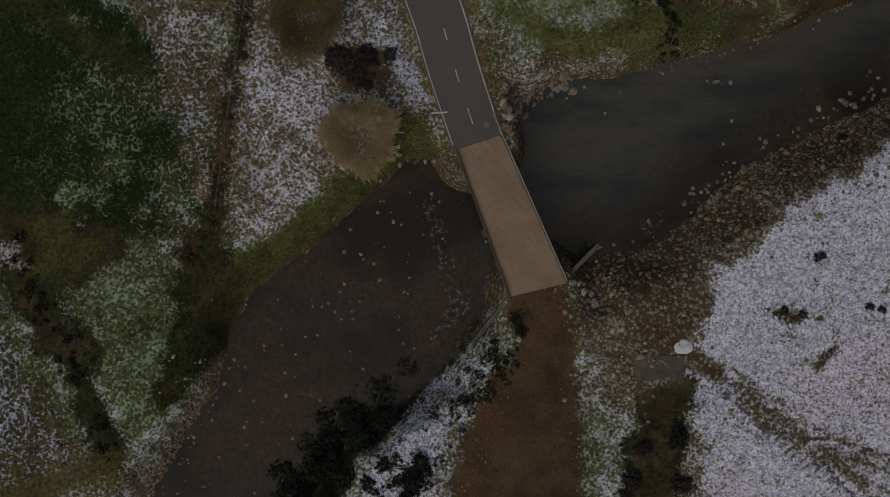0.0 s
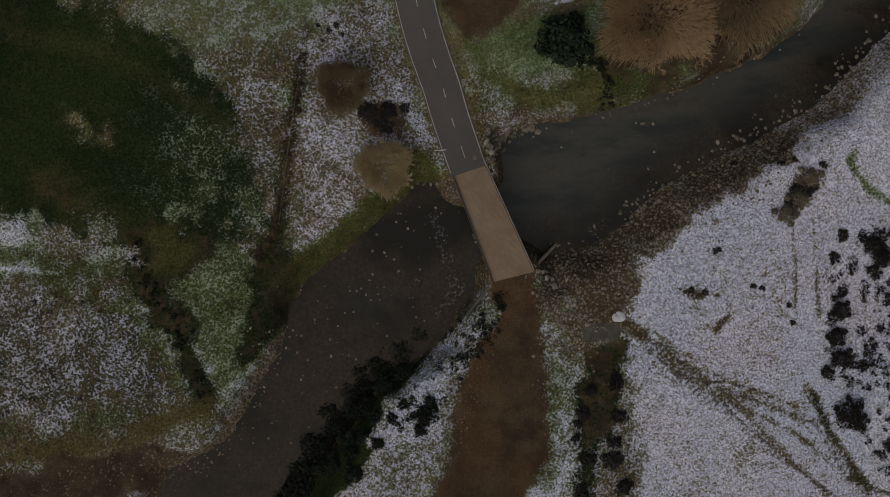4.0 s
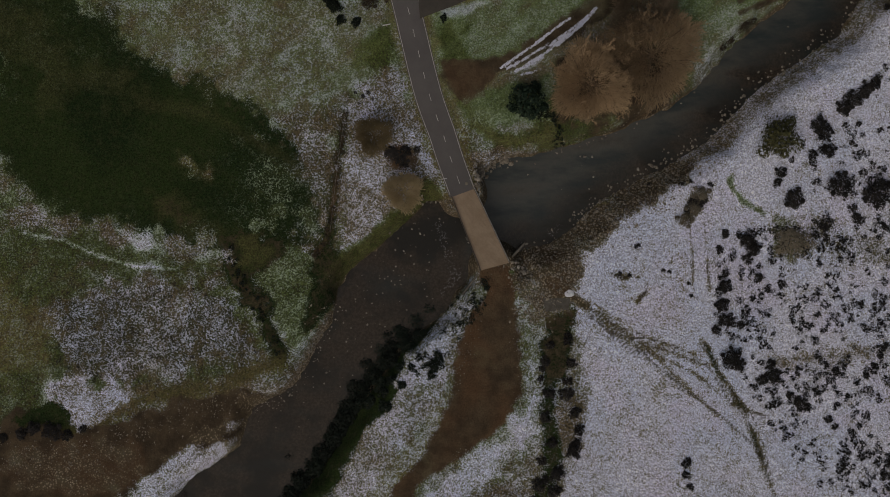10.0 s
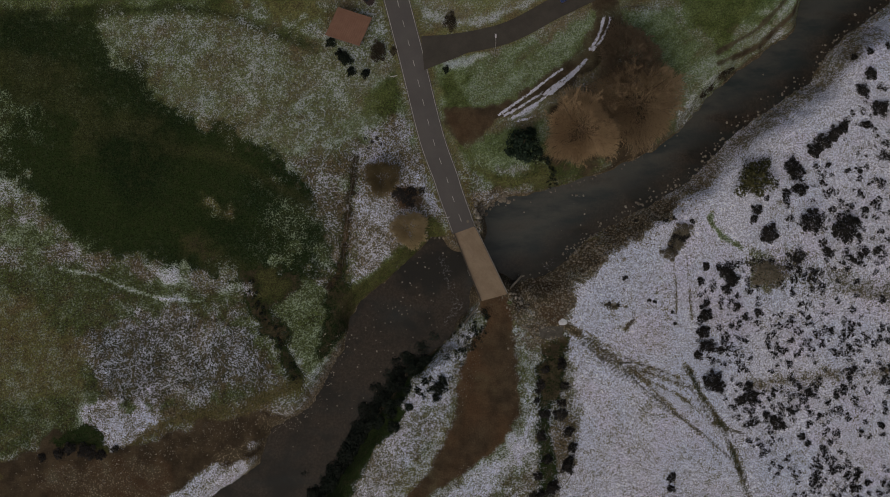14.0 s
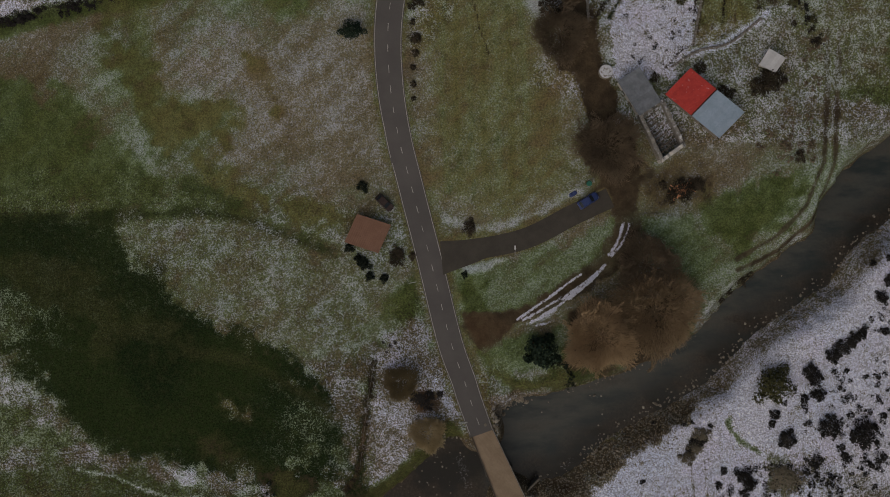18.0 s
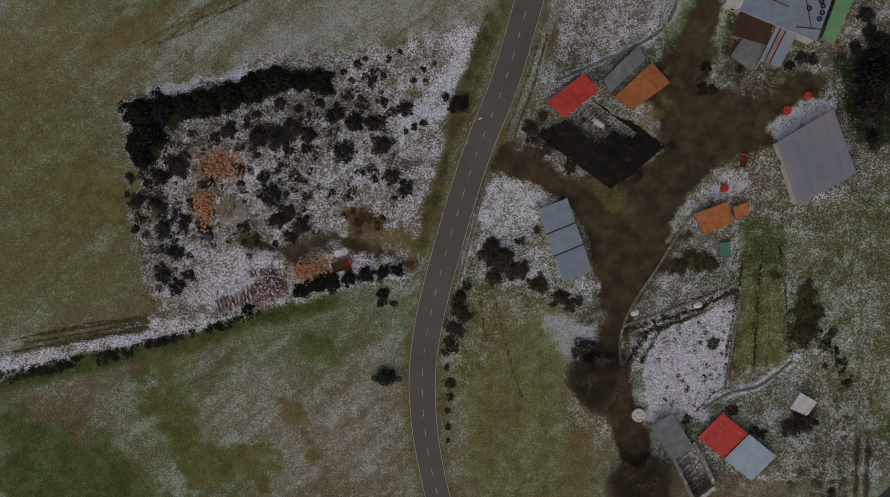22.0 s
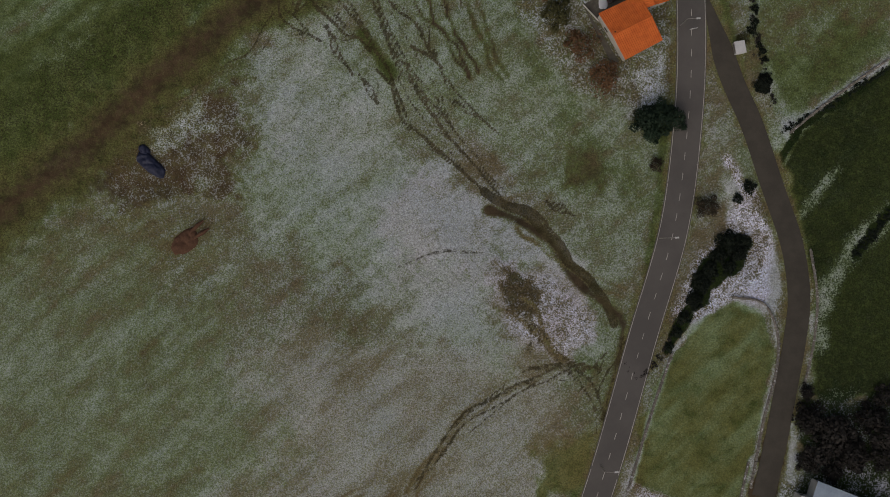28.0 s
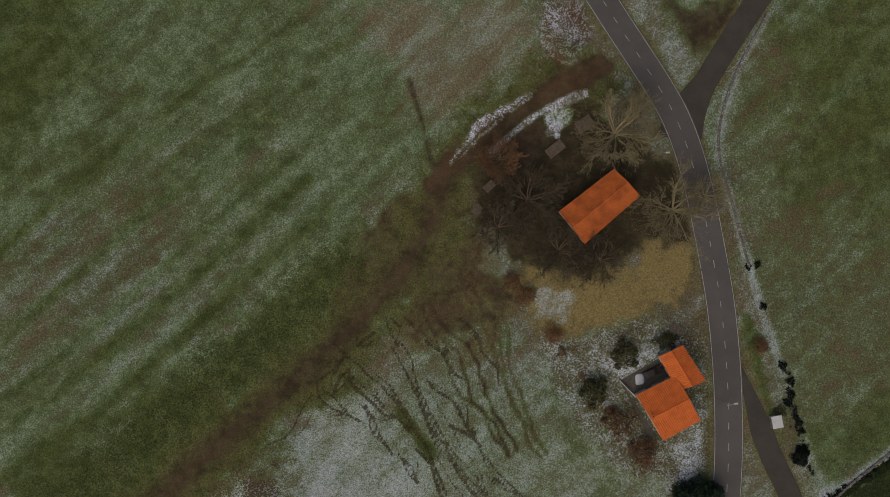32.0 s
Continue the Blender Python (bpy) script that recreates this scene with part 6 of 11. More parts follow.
worn([[(23.0, -8.0), (28.3, -13.2), (33.5, -16.3), (40.8, -17.4), (48.1, -20.5), (52.3, -24.7), (57.5, -29.9), (60.7, -36.2), (62.8, -44.6)], [(25.1, -9.6), (31.4, -14.3), (36.6, -18.4), (42.9, -24.7), (50.2, -29.9), (57.5, -36.2), (60.7, -40.4)], [(24.1, -8.5), (31.4, -13.7), (37.7, -16.3), (45.0, -20.0)], [(50.2, -21.6), (54.4, -28.9), (58.6, -34.1), (61.7, -42.5)], [(54.4, -29.9), (58.6, -31.0), (61.7, -32.0)], [(26.2, -12.2), (33.5, -17.4), (40.8, -22.6), (47.1, -27.8)]], 0.28, side_paths=1, sway=0.5)
worn([[(-100.9, 102.9), (-91.4, 104.6), (-82.1, 105.7), (-73.3, 107.3)], [(-96.1, 104.0), (-84.4, 106.3), (-73.3, 106.7)], [(-98.6, 101.1), (-86.8, 103.4), (-72.7, 105.6)], [(-90.4, 102.8), (-82.1, 103.9), (-73.4, 104.4)]], 0.35, sway=0.3)
worn([[(-1.6, 111.3), (1.9, 97.2), (4.2, 90.0)], [(-4.5, 110.2), (-3.4, 101.9)], [(13.5, 129.7), (12.4, 121.6)], [(2.6, 142.4), (6.7, 153.7), (9.6, 163.9)], [(0.9, 143.6), (5.0, 153.7), (7.9, 161.6)], [(9.0, 159.4), (11.9, 158.2)]], 0.35, sway=0.4)
worn([[(10.2, 35.4), (13.8, 37.8), (17.8, 40.6), (23.5, 44.7)], [(11.4, 35.0), (16.2, 37.8), (19.5, 39.8)], [(13.0, 34.6), (17.1, 36.6), (18.3, 37.4)], [(19.5, 39.4), (24.3, 43.1), (28.7, 46.7)], [(21.1, 39.4), (25.9, 43.5), (27.9, 45.5)], [(13.8, 33.8), (17.1, 34.6)], [(29.1, 48.7), (31.1, 51.5), (32.2, 55.5)], [(29.5, 48.3), (32.3, 51.5), (33.4, 55.1)], [(15.4, 36.2), (19.5, 38.6), (22.7, 41.4)]], 0.42, "rime", sway=0.3)
# rough, clumped snow: river side, yards and gardens; the open meadows lie under even frost
patch([(-103.1, 62.2), (-77.2, 62.0), (-57.8, 40.9), (-36.7, 27.8), (-20.1, 30.0), (-10.4, 40.5), (0.1, 21.6), (20.3, 26.1), (48.8, 36.5), (107.1, 76.6), (108.3, -65.5), (-105.9, -63.5)], 4, 3, frost=0.0)
patch([(-102.9, 65.7), (-77.3, 59.7), (-46.2, 31.4), (-20.1, 30.0), (-17.5, 42.9), (-8.0, 47.5), (-10.2, 58.0), (-57.1, 65.3)], 4, 3, frost=0.45)
patch([(-77.0, 151.5), (-45.3, 159.5), (-23.5, 162.0), (-2.9, 166.1), (-5.3, 151.3), (-16.0, 120.2), (-17.2, 113.2), (-30.1, 112.8), (-52.4, 105.3), (-81.8, 99.7), (-112.7, 91.7), (-112.4, 97.7), (-71.0, 107.3), (-76.2, 125.6)], 1.5, 1.0, frost=0.0)
patch([(9.6, 158.0), (2.7, 143.2), (-4.3, 134.1), (-11.5, 103.7), (-11.7, 89.4), (11.8, 112.9), (18.9, 96.2), (11.8, 84.3), (40.2, 71.9), (87.6, 71.3), (85.1, 167.4), (62.4, 185.8), (46.3, 181.5), (39.4, 159.9), (33.7, 165.7), (34.9, 173.6), (17.3, 181.8)], 1.5, 1.0, frost=0.1)
patch([(25.0, 215.1), (27.6, 221.9), (34.9, 231.0), (40.0, 241.3), (37.8, 247.1), (43.4, 241.2), (46.5, 230.6), (44.8, 218.0), (37.9, 218.2), (30.8, 214.9)], 1, 1, frost=0.0)
patch([(-5.5, 288.4), (16.8, 292.0), (22.7, 291.7), (27.1, 286.8), (25.7, 258.8), (20.9, 255.6), (7.3, 264.4), (-2.5, 278.9)], 2, 2, frost=0.2)
# ---- heights ----
GZ = lie(GY) + N20 * 0.8 + N6 * 0.25 + N2 * 0.12
DECK_MID = Vector(((DECK_A[0] + DECK_B[0]) / 2, (DECK_A[1] + DECK_B[1]) / 2))
WATER_Z = -10.6


def flatten(pts, width, drop=0.12, soften=2.0):
    """Cut a level bed for a road along its line."""
    w = window(pts, width / 2 + soften + 1)
    d = seg_dist(GX[w], GY[w], pts[::3] + [pts[-1]], False)
    m = 1 - soft(d, width / 2 + 0.3, width / 2 + soften)
    GZ[w] = GZ[w] * (1 - m) + (lie(GY[w]) - drop) * m


w = window(RIVER, 12)
X, Y = GX[w], GY[w]
sd = seg_dist(X, Y, RIVER, True) * np.where(inside(X, Y, RIVER), 1, -1)
gentle = soft(X - DECK_MID.x, 1.5, 6) * soft(seg_dist(X, Y, BANK_N, False) - seg_dist(X, Y, BANK_S, False), 0, 3)
bank = soft(sd + RAG[w] * 1.0, -2.6 - 3.6 * gentle, 1.6)
GZ[w] = GZ[w] * (1 - bank) + (WATER_Z - 0.9 + N2[w] * 0.6) * bank
blend(w, soft(sd, -0.5, 1.0), dict(soil=0.8, gravel=0.8, snow=0.0))
DIRT = curve([(9.2, -3.1), (9.7, -9.5), (8.8, -19.1), (7.0, -28.6)], 1.0)
for line, width in ((DIRT, 6.0),):
    flatten(line, width, 0.02, 3.0)
for line, width in ((ROAD, 6.5), (LANE, 5.0), (BRANCH, 5.0), (DRIVE, 4.5)):
    flatten(line, width)
    trace(line[::3], width + 0.9, 0.8, 0.9, snow=0.2, soil=0.2, green=0.55, dark=0.05, ochre=0.25)


trace(LANE_MUD[::3], 5.0, 0.8, 0.8, soil=0.9, snow=0.0, green=0.6, ochre=0)


def grid_mesh(name, xs, ys, Z, keep=None):
    ny, nx = Z.shape
    XX, YY = np.meshgrid(xs, ys)
    co = np.stack([XX, YY, Z], -1).reshape(-1, 3)
    idx = np.arange(ny * nx).reshape(ny, nx)
    q = np.stack([idx[:-1, :-1], idx[:-1, 1:], idx[1:, 1:], idx[1:, :-1]], -1).reshape(-1, 4)
    if keep is not None:
        q = q[keep.reshape(-1)]
    me = bpy.data.meshes.new(name)
    me.vertices.add(len(co))
    me.vertices.foreach_set("co", co.ravel())
    me.loops.add(q.size)
    me.loops.foreach_set("vertex_index", q.ravel().astype(np.int32))
    me.polygons.add(len(q))
    me.polygons.foreach_set("loop_start", np.arange(0, q.size, 4, dtype=np.int32))
    me.polygons.foreach_set("loop_total", np.full(len(q), 4, np.int32))
    me.update(calc_edges=True)
    me.polygons.foreach_set("use_smooth", np.ones(len(q), bool))
    return me


me = grid_mesh("ground", gx, gy, GZ)
for k, a in LAYERS.items():
    me.attributes.new(k, "FLOAT", "POINT").data.foreach_set("value", a.ravel().astype(np.float32))
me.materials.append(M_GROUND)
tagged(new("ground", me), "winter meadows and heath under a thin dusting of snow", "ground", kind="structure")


def height(x, y):
    """Height of the ground sheet at a place."""
    i = int(np.clip(np.searchsorted(gx, x) - 1, 0, len(gx) - 2))
    j = int(np.clip(np.searchsorted(gy, y) - 1, 0, len(gy) - 2))
    a, b = (x - gx[i]) / (gx[i + 1] - gx[i]), (y - gy[j]) / (gy[j + 1] - gy[j])
    return float((GZ[j, i] * (1 - a) + GZ[j, i + 1] * a) * (1 - b) + (GZ[j + 1, i] * (1 - a) + GZ[j + 1, i + 1] * a) * b)


# river water
iw = (gx > -110) & (gx < 170)
jw = (gy > -90) & (gy < 120)
wx, wy = gx[iw][::2], gy[jw][::2]
WX, WY = np.meshgrid(wx, wy)
cut = inside(WX, WY, RIVER) | (seg_dist(WX, WY, RIVER, True) < 3.5)
me = grid_mesh("water", wx, wy, np.full(WX.shape, WATER_Z), cut[:-1, :-1])
shal = soft(seg_dist(WX, WY, BANK_S, False), 9, 1) * 0.3 + 0.35
shal = np.maximum(shal, soft(DECK_MID.x + 2 - WX, 0, 6) * 0.75)
me.attributes.new("shallow", "FLOAT", "POINT").data.foreach_set("value", shal.ravel().astype(np.float32))
foam = np.zeros(WX.shape)
for line, r in (([(-1.9, 5.2), (-0.7, 3.0), (-0.9, 0.7), (0.2, -0.9), (0.8, -3.7)], 3.2), ([(26.3, 18.6), (28.5, 18.5)], 1.2), ([(2.0, -4.2), (0.9, -5.9), (-1.3, -8.2)], 2.5), ([(20.1, 3.5), (22.3, 4.7)], 2.0)):
    foam = np.maximum(foam, 1 - soft(seg_dist(WX, WY, line, False), 0.2, r))
foam *= 0.8
me.attributes.new("foam", "FLOAT", "POINT").data.foreach_set("value", foam.ravel().astype(np.float32))
me.materials.append(M_WATER)
tagged(new("river", me), "dark shallow river with small rapids over a brown bed", "river", kind="structure")


# ---- helpers for things ----
def part(name, bm, material, parent=None, label=""):
    """Link a bmesh as one mesh object under a thing."""
    me = bpy.data.meshes.new(name)
    bm.to_mesh(me)
    bm.free()
    me.materials.append(material)
    ob = new(name, me)
    ob.parent = parent
    if label:
        ob["label"] = label
    return ob


def piece(name, me, parent, m=None):
    """Another object on a mesh that alike pieces share."""
    ob = new(name, me)
    ob.parent = parent
    if m is not None:
        ob.matrix_basis = m
    return ob


def mesh_of(name, bm, material):
    me = bpy.data.meshes.new(name)
    bm.to_mesh(me)
    bm.free()
    me.materials.append(material)
    return me


def thing(name, m, label, category, group=""):
    e = new(name)
    e.matrix_basis = m
    return tagged(e, label, category, group)


def box(bm, x0, x1, y0, y1, z0, z1, bevel=0.0):
    vs = [bm.verts.new(c) for c in ((x0, y0, z0), (x1, y0, z0), (x1, y1, z0), (x0, y1, z0), (x0, y0, z1), (x1, y0, z1), (x1, y1, z1), (x0, y1, z1))]
    fs = [bm.faces.new([vs[i] for i in f]) for f in ((3, 2, 1, 0), (4, 5, 6, 7), (0, 1, 5, 4), (1, 2, 6, 5), (2, 3, 7, 6), (3, 0, 4, 7))]
    if bevel:
        bmesh.ops.bevel(bm, geom=list({e for f in fs for e in f.edges}), offset=bevel, segments=1, affect="EDGES")
    return bm


def tube(bm, pts, radii, sides=6):
    """A tapered tube through points."""
    rings = []
    for i, p in enumerate(pts):
        p = Vector(p)
        d = (Vector(pts[min(i + 1, len(pts) - 1)]) - Vector(pts[max(i - 1, 0)])).normalized()
        u = d.orthogonal().normalized()
        v = d.cross(u)
        rings.append([bm.verts.new(p + (u * math.cos(a) + v * math.sin(a)) * radii[i]) for a in (2 * math.pi * k / sides for k in range(sides))])
    for a, b in zip(rings, rings[1:]):
        for k in range(sides):
            bm.faces.new((a[k], a[(k + 1) % sides], b[(k + 1) % sides], b[k]))
    bm.faces.new(rings[0][::-1])
    bm.faces.new(rings[-1])
    return bm


def ribbon(name, line, offs, z_off, material, label, parent=None, zf=None, kind=""):
    """A strip along a line between two side offsets, with a little thickness at its edges."""
    bm = bmesh.new()
    prev = None
    n = len(line)
    for i, (x, y) in enumerate(line):
        a, b = line[max(i - 1, 0)], line[min(i + 1, n - 1)]
        d = Vector((b[0] - a[0], b[1] - a[1])).normalized()
        s = Vector((d.y, -d.x))
        lo, hi = offs(i / (n - 1), x, y) if callable(offs) else offs
        z = (zf(x, y) if zf else lie1(y)) + z_off
        row = []
        for o, dz in ((lo, -0.3), (lo, 0), ((lo + hi) / 2, 0.0 if hi - lo < 1 else 0.05), (hi, 0), (hi, -0.3)):
            row.append(bm.verts.new((x + s.x * o, y + s.y * o, z + dz)))
        if prev:
            for k in range(4):
                bm.faces.new((prev[k], prev[k + 1], row[k + 1], row[k]))
        prev = row
    bmesh.ops.recalc_face_normals(bm, faces=bm.faces)
    ob = part(name, bm, material, parent, label)
    return ob


# ---- road, lanes and markings ----
def half_width(y):
    return float(np.interp(y, [15, 60, 85, 110, 400], [2.55, 2.55, 2.85, 3.05, 3.05]))


def left_width(y):
    return half_width(y) + float(np.interp(y, [10, 30, 60, 75], [0.15, 0.4, 0.3, 0.0]))


road = tagged(ribbon("road", ROAD, lambda t, x, y: (-left_width(y), half_width(y)), 0.05, M_ASPHALT, "grey asphalt country road with worn white lines"), category="road", kind="structure")
tagged(ribbon("lane", LANE, lambda t, x, y: (-2.3 * min(1.0, 0.1 + t * 7), 2.3 * min(1.0, 0.1 + t * 7)), -0.006, M_LANE, "narrow mud-stained asphalt lane between fields"), category="lane", kind="structure")
tagged(ribbon("side_road", BRANCH, lambda t, x, y: (-2.4 - 4.0 * max(0, 0.3 - t) * 3, 2.4 + 1.2 * max(0, 0.3 - t) * 3), -0.005, M_LANE, "grey asphalt side road at the junction"), category="road", kind="structure")
tagged(ribbon("driveway", DRIVE, lambda t, x, y: (-2.6 - 3.0 * max(0, 0.25 - t) * 4, 2.6 + 2.5 * max(0, 0.25 - t) * 4), -0.01, M_LANE, "muddy asphalt driveway to the farm"), category="driveway", kind="structure")


def stretch(line, s0, s1):
    """The piece of a polyline between two distances along it."""
    out, s = [], 0.0
    for a, b in zip(line, line[1:]):
        d = math.dist(a, b)
        for k in (0.0,):
            if s0 <= s <= s1:
                out.append(a)
        s += d
    return out


def run_length(line):
    return sum(math.dist(a, b) for a, b in zip(line, line[1:]))


ROAD_FINE = curve(ROAD[::2], 0.25)
mark = Vector((1.9, 13.7))
near = min(range(len(ROAD_FINE)), key=lambda i: (Vector(ROAD_FINE[i]) - mark).length)
s = (run_length(ROAD_FINE[:near + 1]) - 0.85) % 4.2
total = run_length(ROAD_FINE)
while s < total - 3:
    seg = stretch(ROAD_FINE, s, s + 1.7)
    if len(seg) > 2:
        ribbon("lane_dash", seg, (-0.06, 0.06), 0.115, M_PAINT, "", road)
    s += 4.2
for side in (-1, 1):
    for s0, s1 in ((0, 60), (60, 120), (120, 180), (180, 240), (240, 300), (300, 400)):
        seg = stretch(ROAD_FINE, s0 + (0.3 if side < 0 else 0), min(s1 + 0.3, total - 2))[::4]
        if len(seg) > 3:
            ribbon("edge_line", seg, lambda t, x, y, side=side: tuple(sorted((side * ((left_width(y) if side < 0 else half_width(y)) - 0.16), side * ((left_width(y) if side < 0 else half_width(y)) - 0.28)))), 0.085, M_PAINT, "", road)


# ---- bridge ----
def quad_prism(bm, pts, z0, z1):
    """A slab over a four-cornered plan; z0, z1: a number or one for each corner."""
    lo = [bm.verts.new((x, y, z0[i] if isinstance(z0, (list, tuple)) else z0)) for i, (x, y) in enumerate(pts)]
    hi = [bm.verts.new((x, y, z1[i] if isinstance(z1, (list, tuple)) else z1)) for i, (x, y) in enumerate(pts)]
    n = len(pts)
    bm.faces.new(lo[::-1])
    bm.faces.new(hi)
    for k in range(n):
        bm.faces.new((lo[k], lo[(k + 1) % n], hi[(k + 1) % n], hi[k]))
    bmesh.ops.recalc_face_normals(bm, faces=bm.faces)
    return bm


def ease(a, b, t):
    return (a[0] + (b[0] - a[0]) * t, a[1] + (b[1] - a[1]) * t)


bridge = thing("bridge", pose(0, 0, 0), "narrow concrete road bridge with a mud-covered deck and steel railings", "bridge")
NW, NE, SE, SW = [(0.6, 10.9), (5.2, 12.0), (11.9, -2.2), (6.3, -3.7)]
DZ = lie1(6) + 0.1
part("deck", quad_prism(bmesh.new(), [NW, NE, SE, SW], DZ - 0.7, DZ - 0.03), M_CONCRETE, bridge, "grey concrete deck slab")
bm = bmesh.new()
NR = 26
rows = []
for i in range(NR + 1):
    t = i / NR
    a, b = ease(NW, SW, t), ease(NE, SE, t)
    row = []
    for k in range(17):
        x_, y_ = ease(a, b, 0.02 + 0.96 * k / 16)
        fray = random.uniform(-0.9, 1.5) if i == 0 else 0.0
        row.append(bm.verts.new((x_ - 0.42 * fray, y_ + 0.95 * fray, DZ - 0.02 + 0.07 * math.sin(math.pi * k / 16) + random.uniform(0, 0.03) + (0.03 if i == 0 else 0))))
    rows.append(row)
for a, b in zip(rows, rows[1:]):
    for k in range(16):
        bm.faces.new((a[k], b[k], b[k + 1], a[k + 1]))
part("mud_layer", bm, M_MUDDECK, bridge, "dried tan mud spread over the deck")
for a, b in ((NW, SW), (NE, SE)):
    d = Vector((b[0] - a[0], b[1] - a[1])).normalized()
    o = Vector((-d.y, d.x)) * 0.12
    part("kerb", quad_prism(bmesh.new(), [(a[0] - o.x, a[1] - o.y), (b[0] - o.x, b[1] - o.y), (b[0] + o.x, b[1] + o.y), (a[0] + o.x, a[1] + o.y)], DZ - 0.03, DZ + 0.16), M_CONCRETE, bridge)
for a, b, ends in ((NE, SE, (-0.14, 0.98)), (NW, SW, (0.02, 0.98))):
    rail_pts = [ease(a, b, ends[0] + (ends[1] - ends[0]) * k / 12) for k in range(13)]
    tall = 0.95 if a is NE else 0.55
    for p in rail_pts:
        part("rail_post", tube(bmesh.new(), [(*p, DZ - 0.3), (*p, DZ + tall)], [0.05, 0.05]), M_STEEL if a is NE else M_RUST, bridge)
    for z in ((tall, tall * 0.55) if a is NE else (tall,)):
        part("rail", tube(bmesh.new(), [(*p, DZ + z) for p in rail_pts], [0.055 if a is NE else 0.035] * 13), M_STEEL if a is NE else M_RUST, bridge)
mid_a, mid_b = ease(NW, SW, 0.55), ease(NE, SE, 0.55)
part("pier", quad_prism(bmesh.new(), [ease(mid_a, mid_b, -0.06), ease(mid_a, mid_b, 1.06), ease(ease(NW, SW, 0.6), ease(NE, SE, 0.6), 1.06), ease(ease(NW, SW, 0.6), ease(NE, SE, 0.6), -0.06)], WATER_Z - 1.5, DZ - 0.7), M_CONCRETE, bridge, "stained concrete pier standing in the river")
for a, b in (([(2.7, -8.5), (6.4, -3.6)]), ([(11.9, -1.7), (14.9, 1.6)]), ([(5.1, 12.0), (6.6, 14.5)])):
    d = Vector((b[0] - a[0], b[1] - a[1])).normalized()
    o = Vector((-d.y, d.x)) * 0.2
    part("wing_wall", quad_prism(bmesh.new(), [(a[0] - o.x, a[1] - o.y), (b[0] - o.x, b[1] - o.y), (b[0] + o.x, b[1] + o.y), (a[0] + o.x, a[1] + o.y)], WATER_Z - 1, [DZ - 1.3, DZ - 0.4, DZ - 0.4, DZ - 1.3]), M_CONCRETE, bridge, "weathered concrete wing wall")
bm = quad_prism(bmesh.new(), [ease(NW, NE, -0.02), ease(NW, NE, 1.02), (NE[0] - 1.0, NE[1] + 3.4), (NW[0] - 1.0, NW[1] + 3.4)], WATER_Z - 1, DZ - 0.75)
part("abutment", bm, M_CONCRETE, bridge)
bm = quad_prism(bmesh.new(), [SW, SE, (SE[0] + 1.0, SE[1] - 2.4), (SW[0] + 1.0, SW[1] - 2.4)], WATER_Z - 1, DZ - 0.6)
part("abutment", bm, M_CONCRETE, bridge)


# ---- plants ----
def rock_bm(seed, flat=0.6, sub=1):
    r = random.Random(seed)
    bm = bmesh.new()
    bmesh.ops.create_icosphere(bm, subdivisions=sub, radius=0.5)
    sx, sy = r.uniform(0.8, 1.25), r.uniform(0.7, 1.0)
    for v in bm.verts:
        k = r.uniform(0.78, 1.12)
        v.co = Vector((v.co.x * sx * k, v.co.y * sy * k, v.co.z * flat * k))
    return bm


def leaf_cloud(seed, count, leaf, lobes, flat=0.8, stray=0.12):
    """Small leaf clumps over an uneven, lobed crown of radius about one, with stray shoots round it."""
    r = random.Random(seed)
    bm = bmesh.new()
    centres = [(Vector((0, 0, 0.42)), 0.72)]
    for k in range(lobes):
        a = 2 * math.pi * (k + r.uniform(-0.45, 0.45)) / lobes
        d = r.uniform(0.35, 0.92)
        centres.append((Vector((math.cos(a) * d, math.sin(a) * d, r.uniform(0.1, 0.62))), r.uniform(0.18, 0.52)))
    for k in range(count):
        c, rad = centres[r.randrange(len(centres))] if k % 3 else centres[0]
        z = r.uniform(-0.5, 1.0)
        a = r.uniform(0, 2 * math.pi)
        s = math.sqrt(max(0, 1 - z * z))
        n = Vector((s * math.cos(a), s * math.sin(a), z))
        wander = r.random() < stray
        p = c + n * rad * (r.uniform(1.0, 1.42) if wander else r.uniform(0.5, 1.06))
        p.z = max(0.02, p.z * flat * (0.5 if wander else 1.0))
        n = (n + Vector((r.uniform(-1, 1), r.uniform(-1, 1), r.uniform(-0.6, 1))) * 0.8).normalized()
        u = n.orthogonal().normalized()
        u.rotate(Matrix.Rotation(r.uniform(0, 6.28), 3, n))
        v = n.cross(u)
        e = leaf * r.uniform(0.5, 1.4) * (0.75 if wander else 1.0)
        q = [p + u * e, p + v * e * 0.6 + n * e * 0.25, p - u * e, p - v * e * 0.6 - n * e * 0.2]
        bm.faces.new([bm.verts.new(x) for x in q])
    return bm


def stems_bm(seed, n=5):
    r = random.Random(seed)
    bm = bmesh.new()
    for k in range(n):
        a = r.uniform(0, 6.28)
        d = r.uniform(0.25, 0.6)
        tube(bm, [(0.05 * math.cos(a), 0.05 * math.sin(a), -0.1), (d * 0.5 * math.cos(a), d * 0.5 * math.sin(a), 0.3), (d * math.cos(a), d * math.sin(a), 0.55)], [0.04, 0.03, 0.012], 3)
    return bm


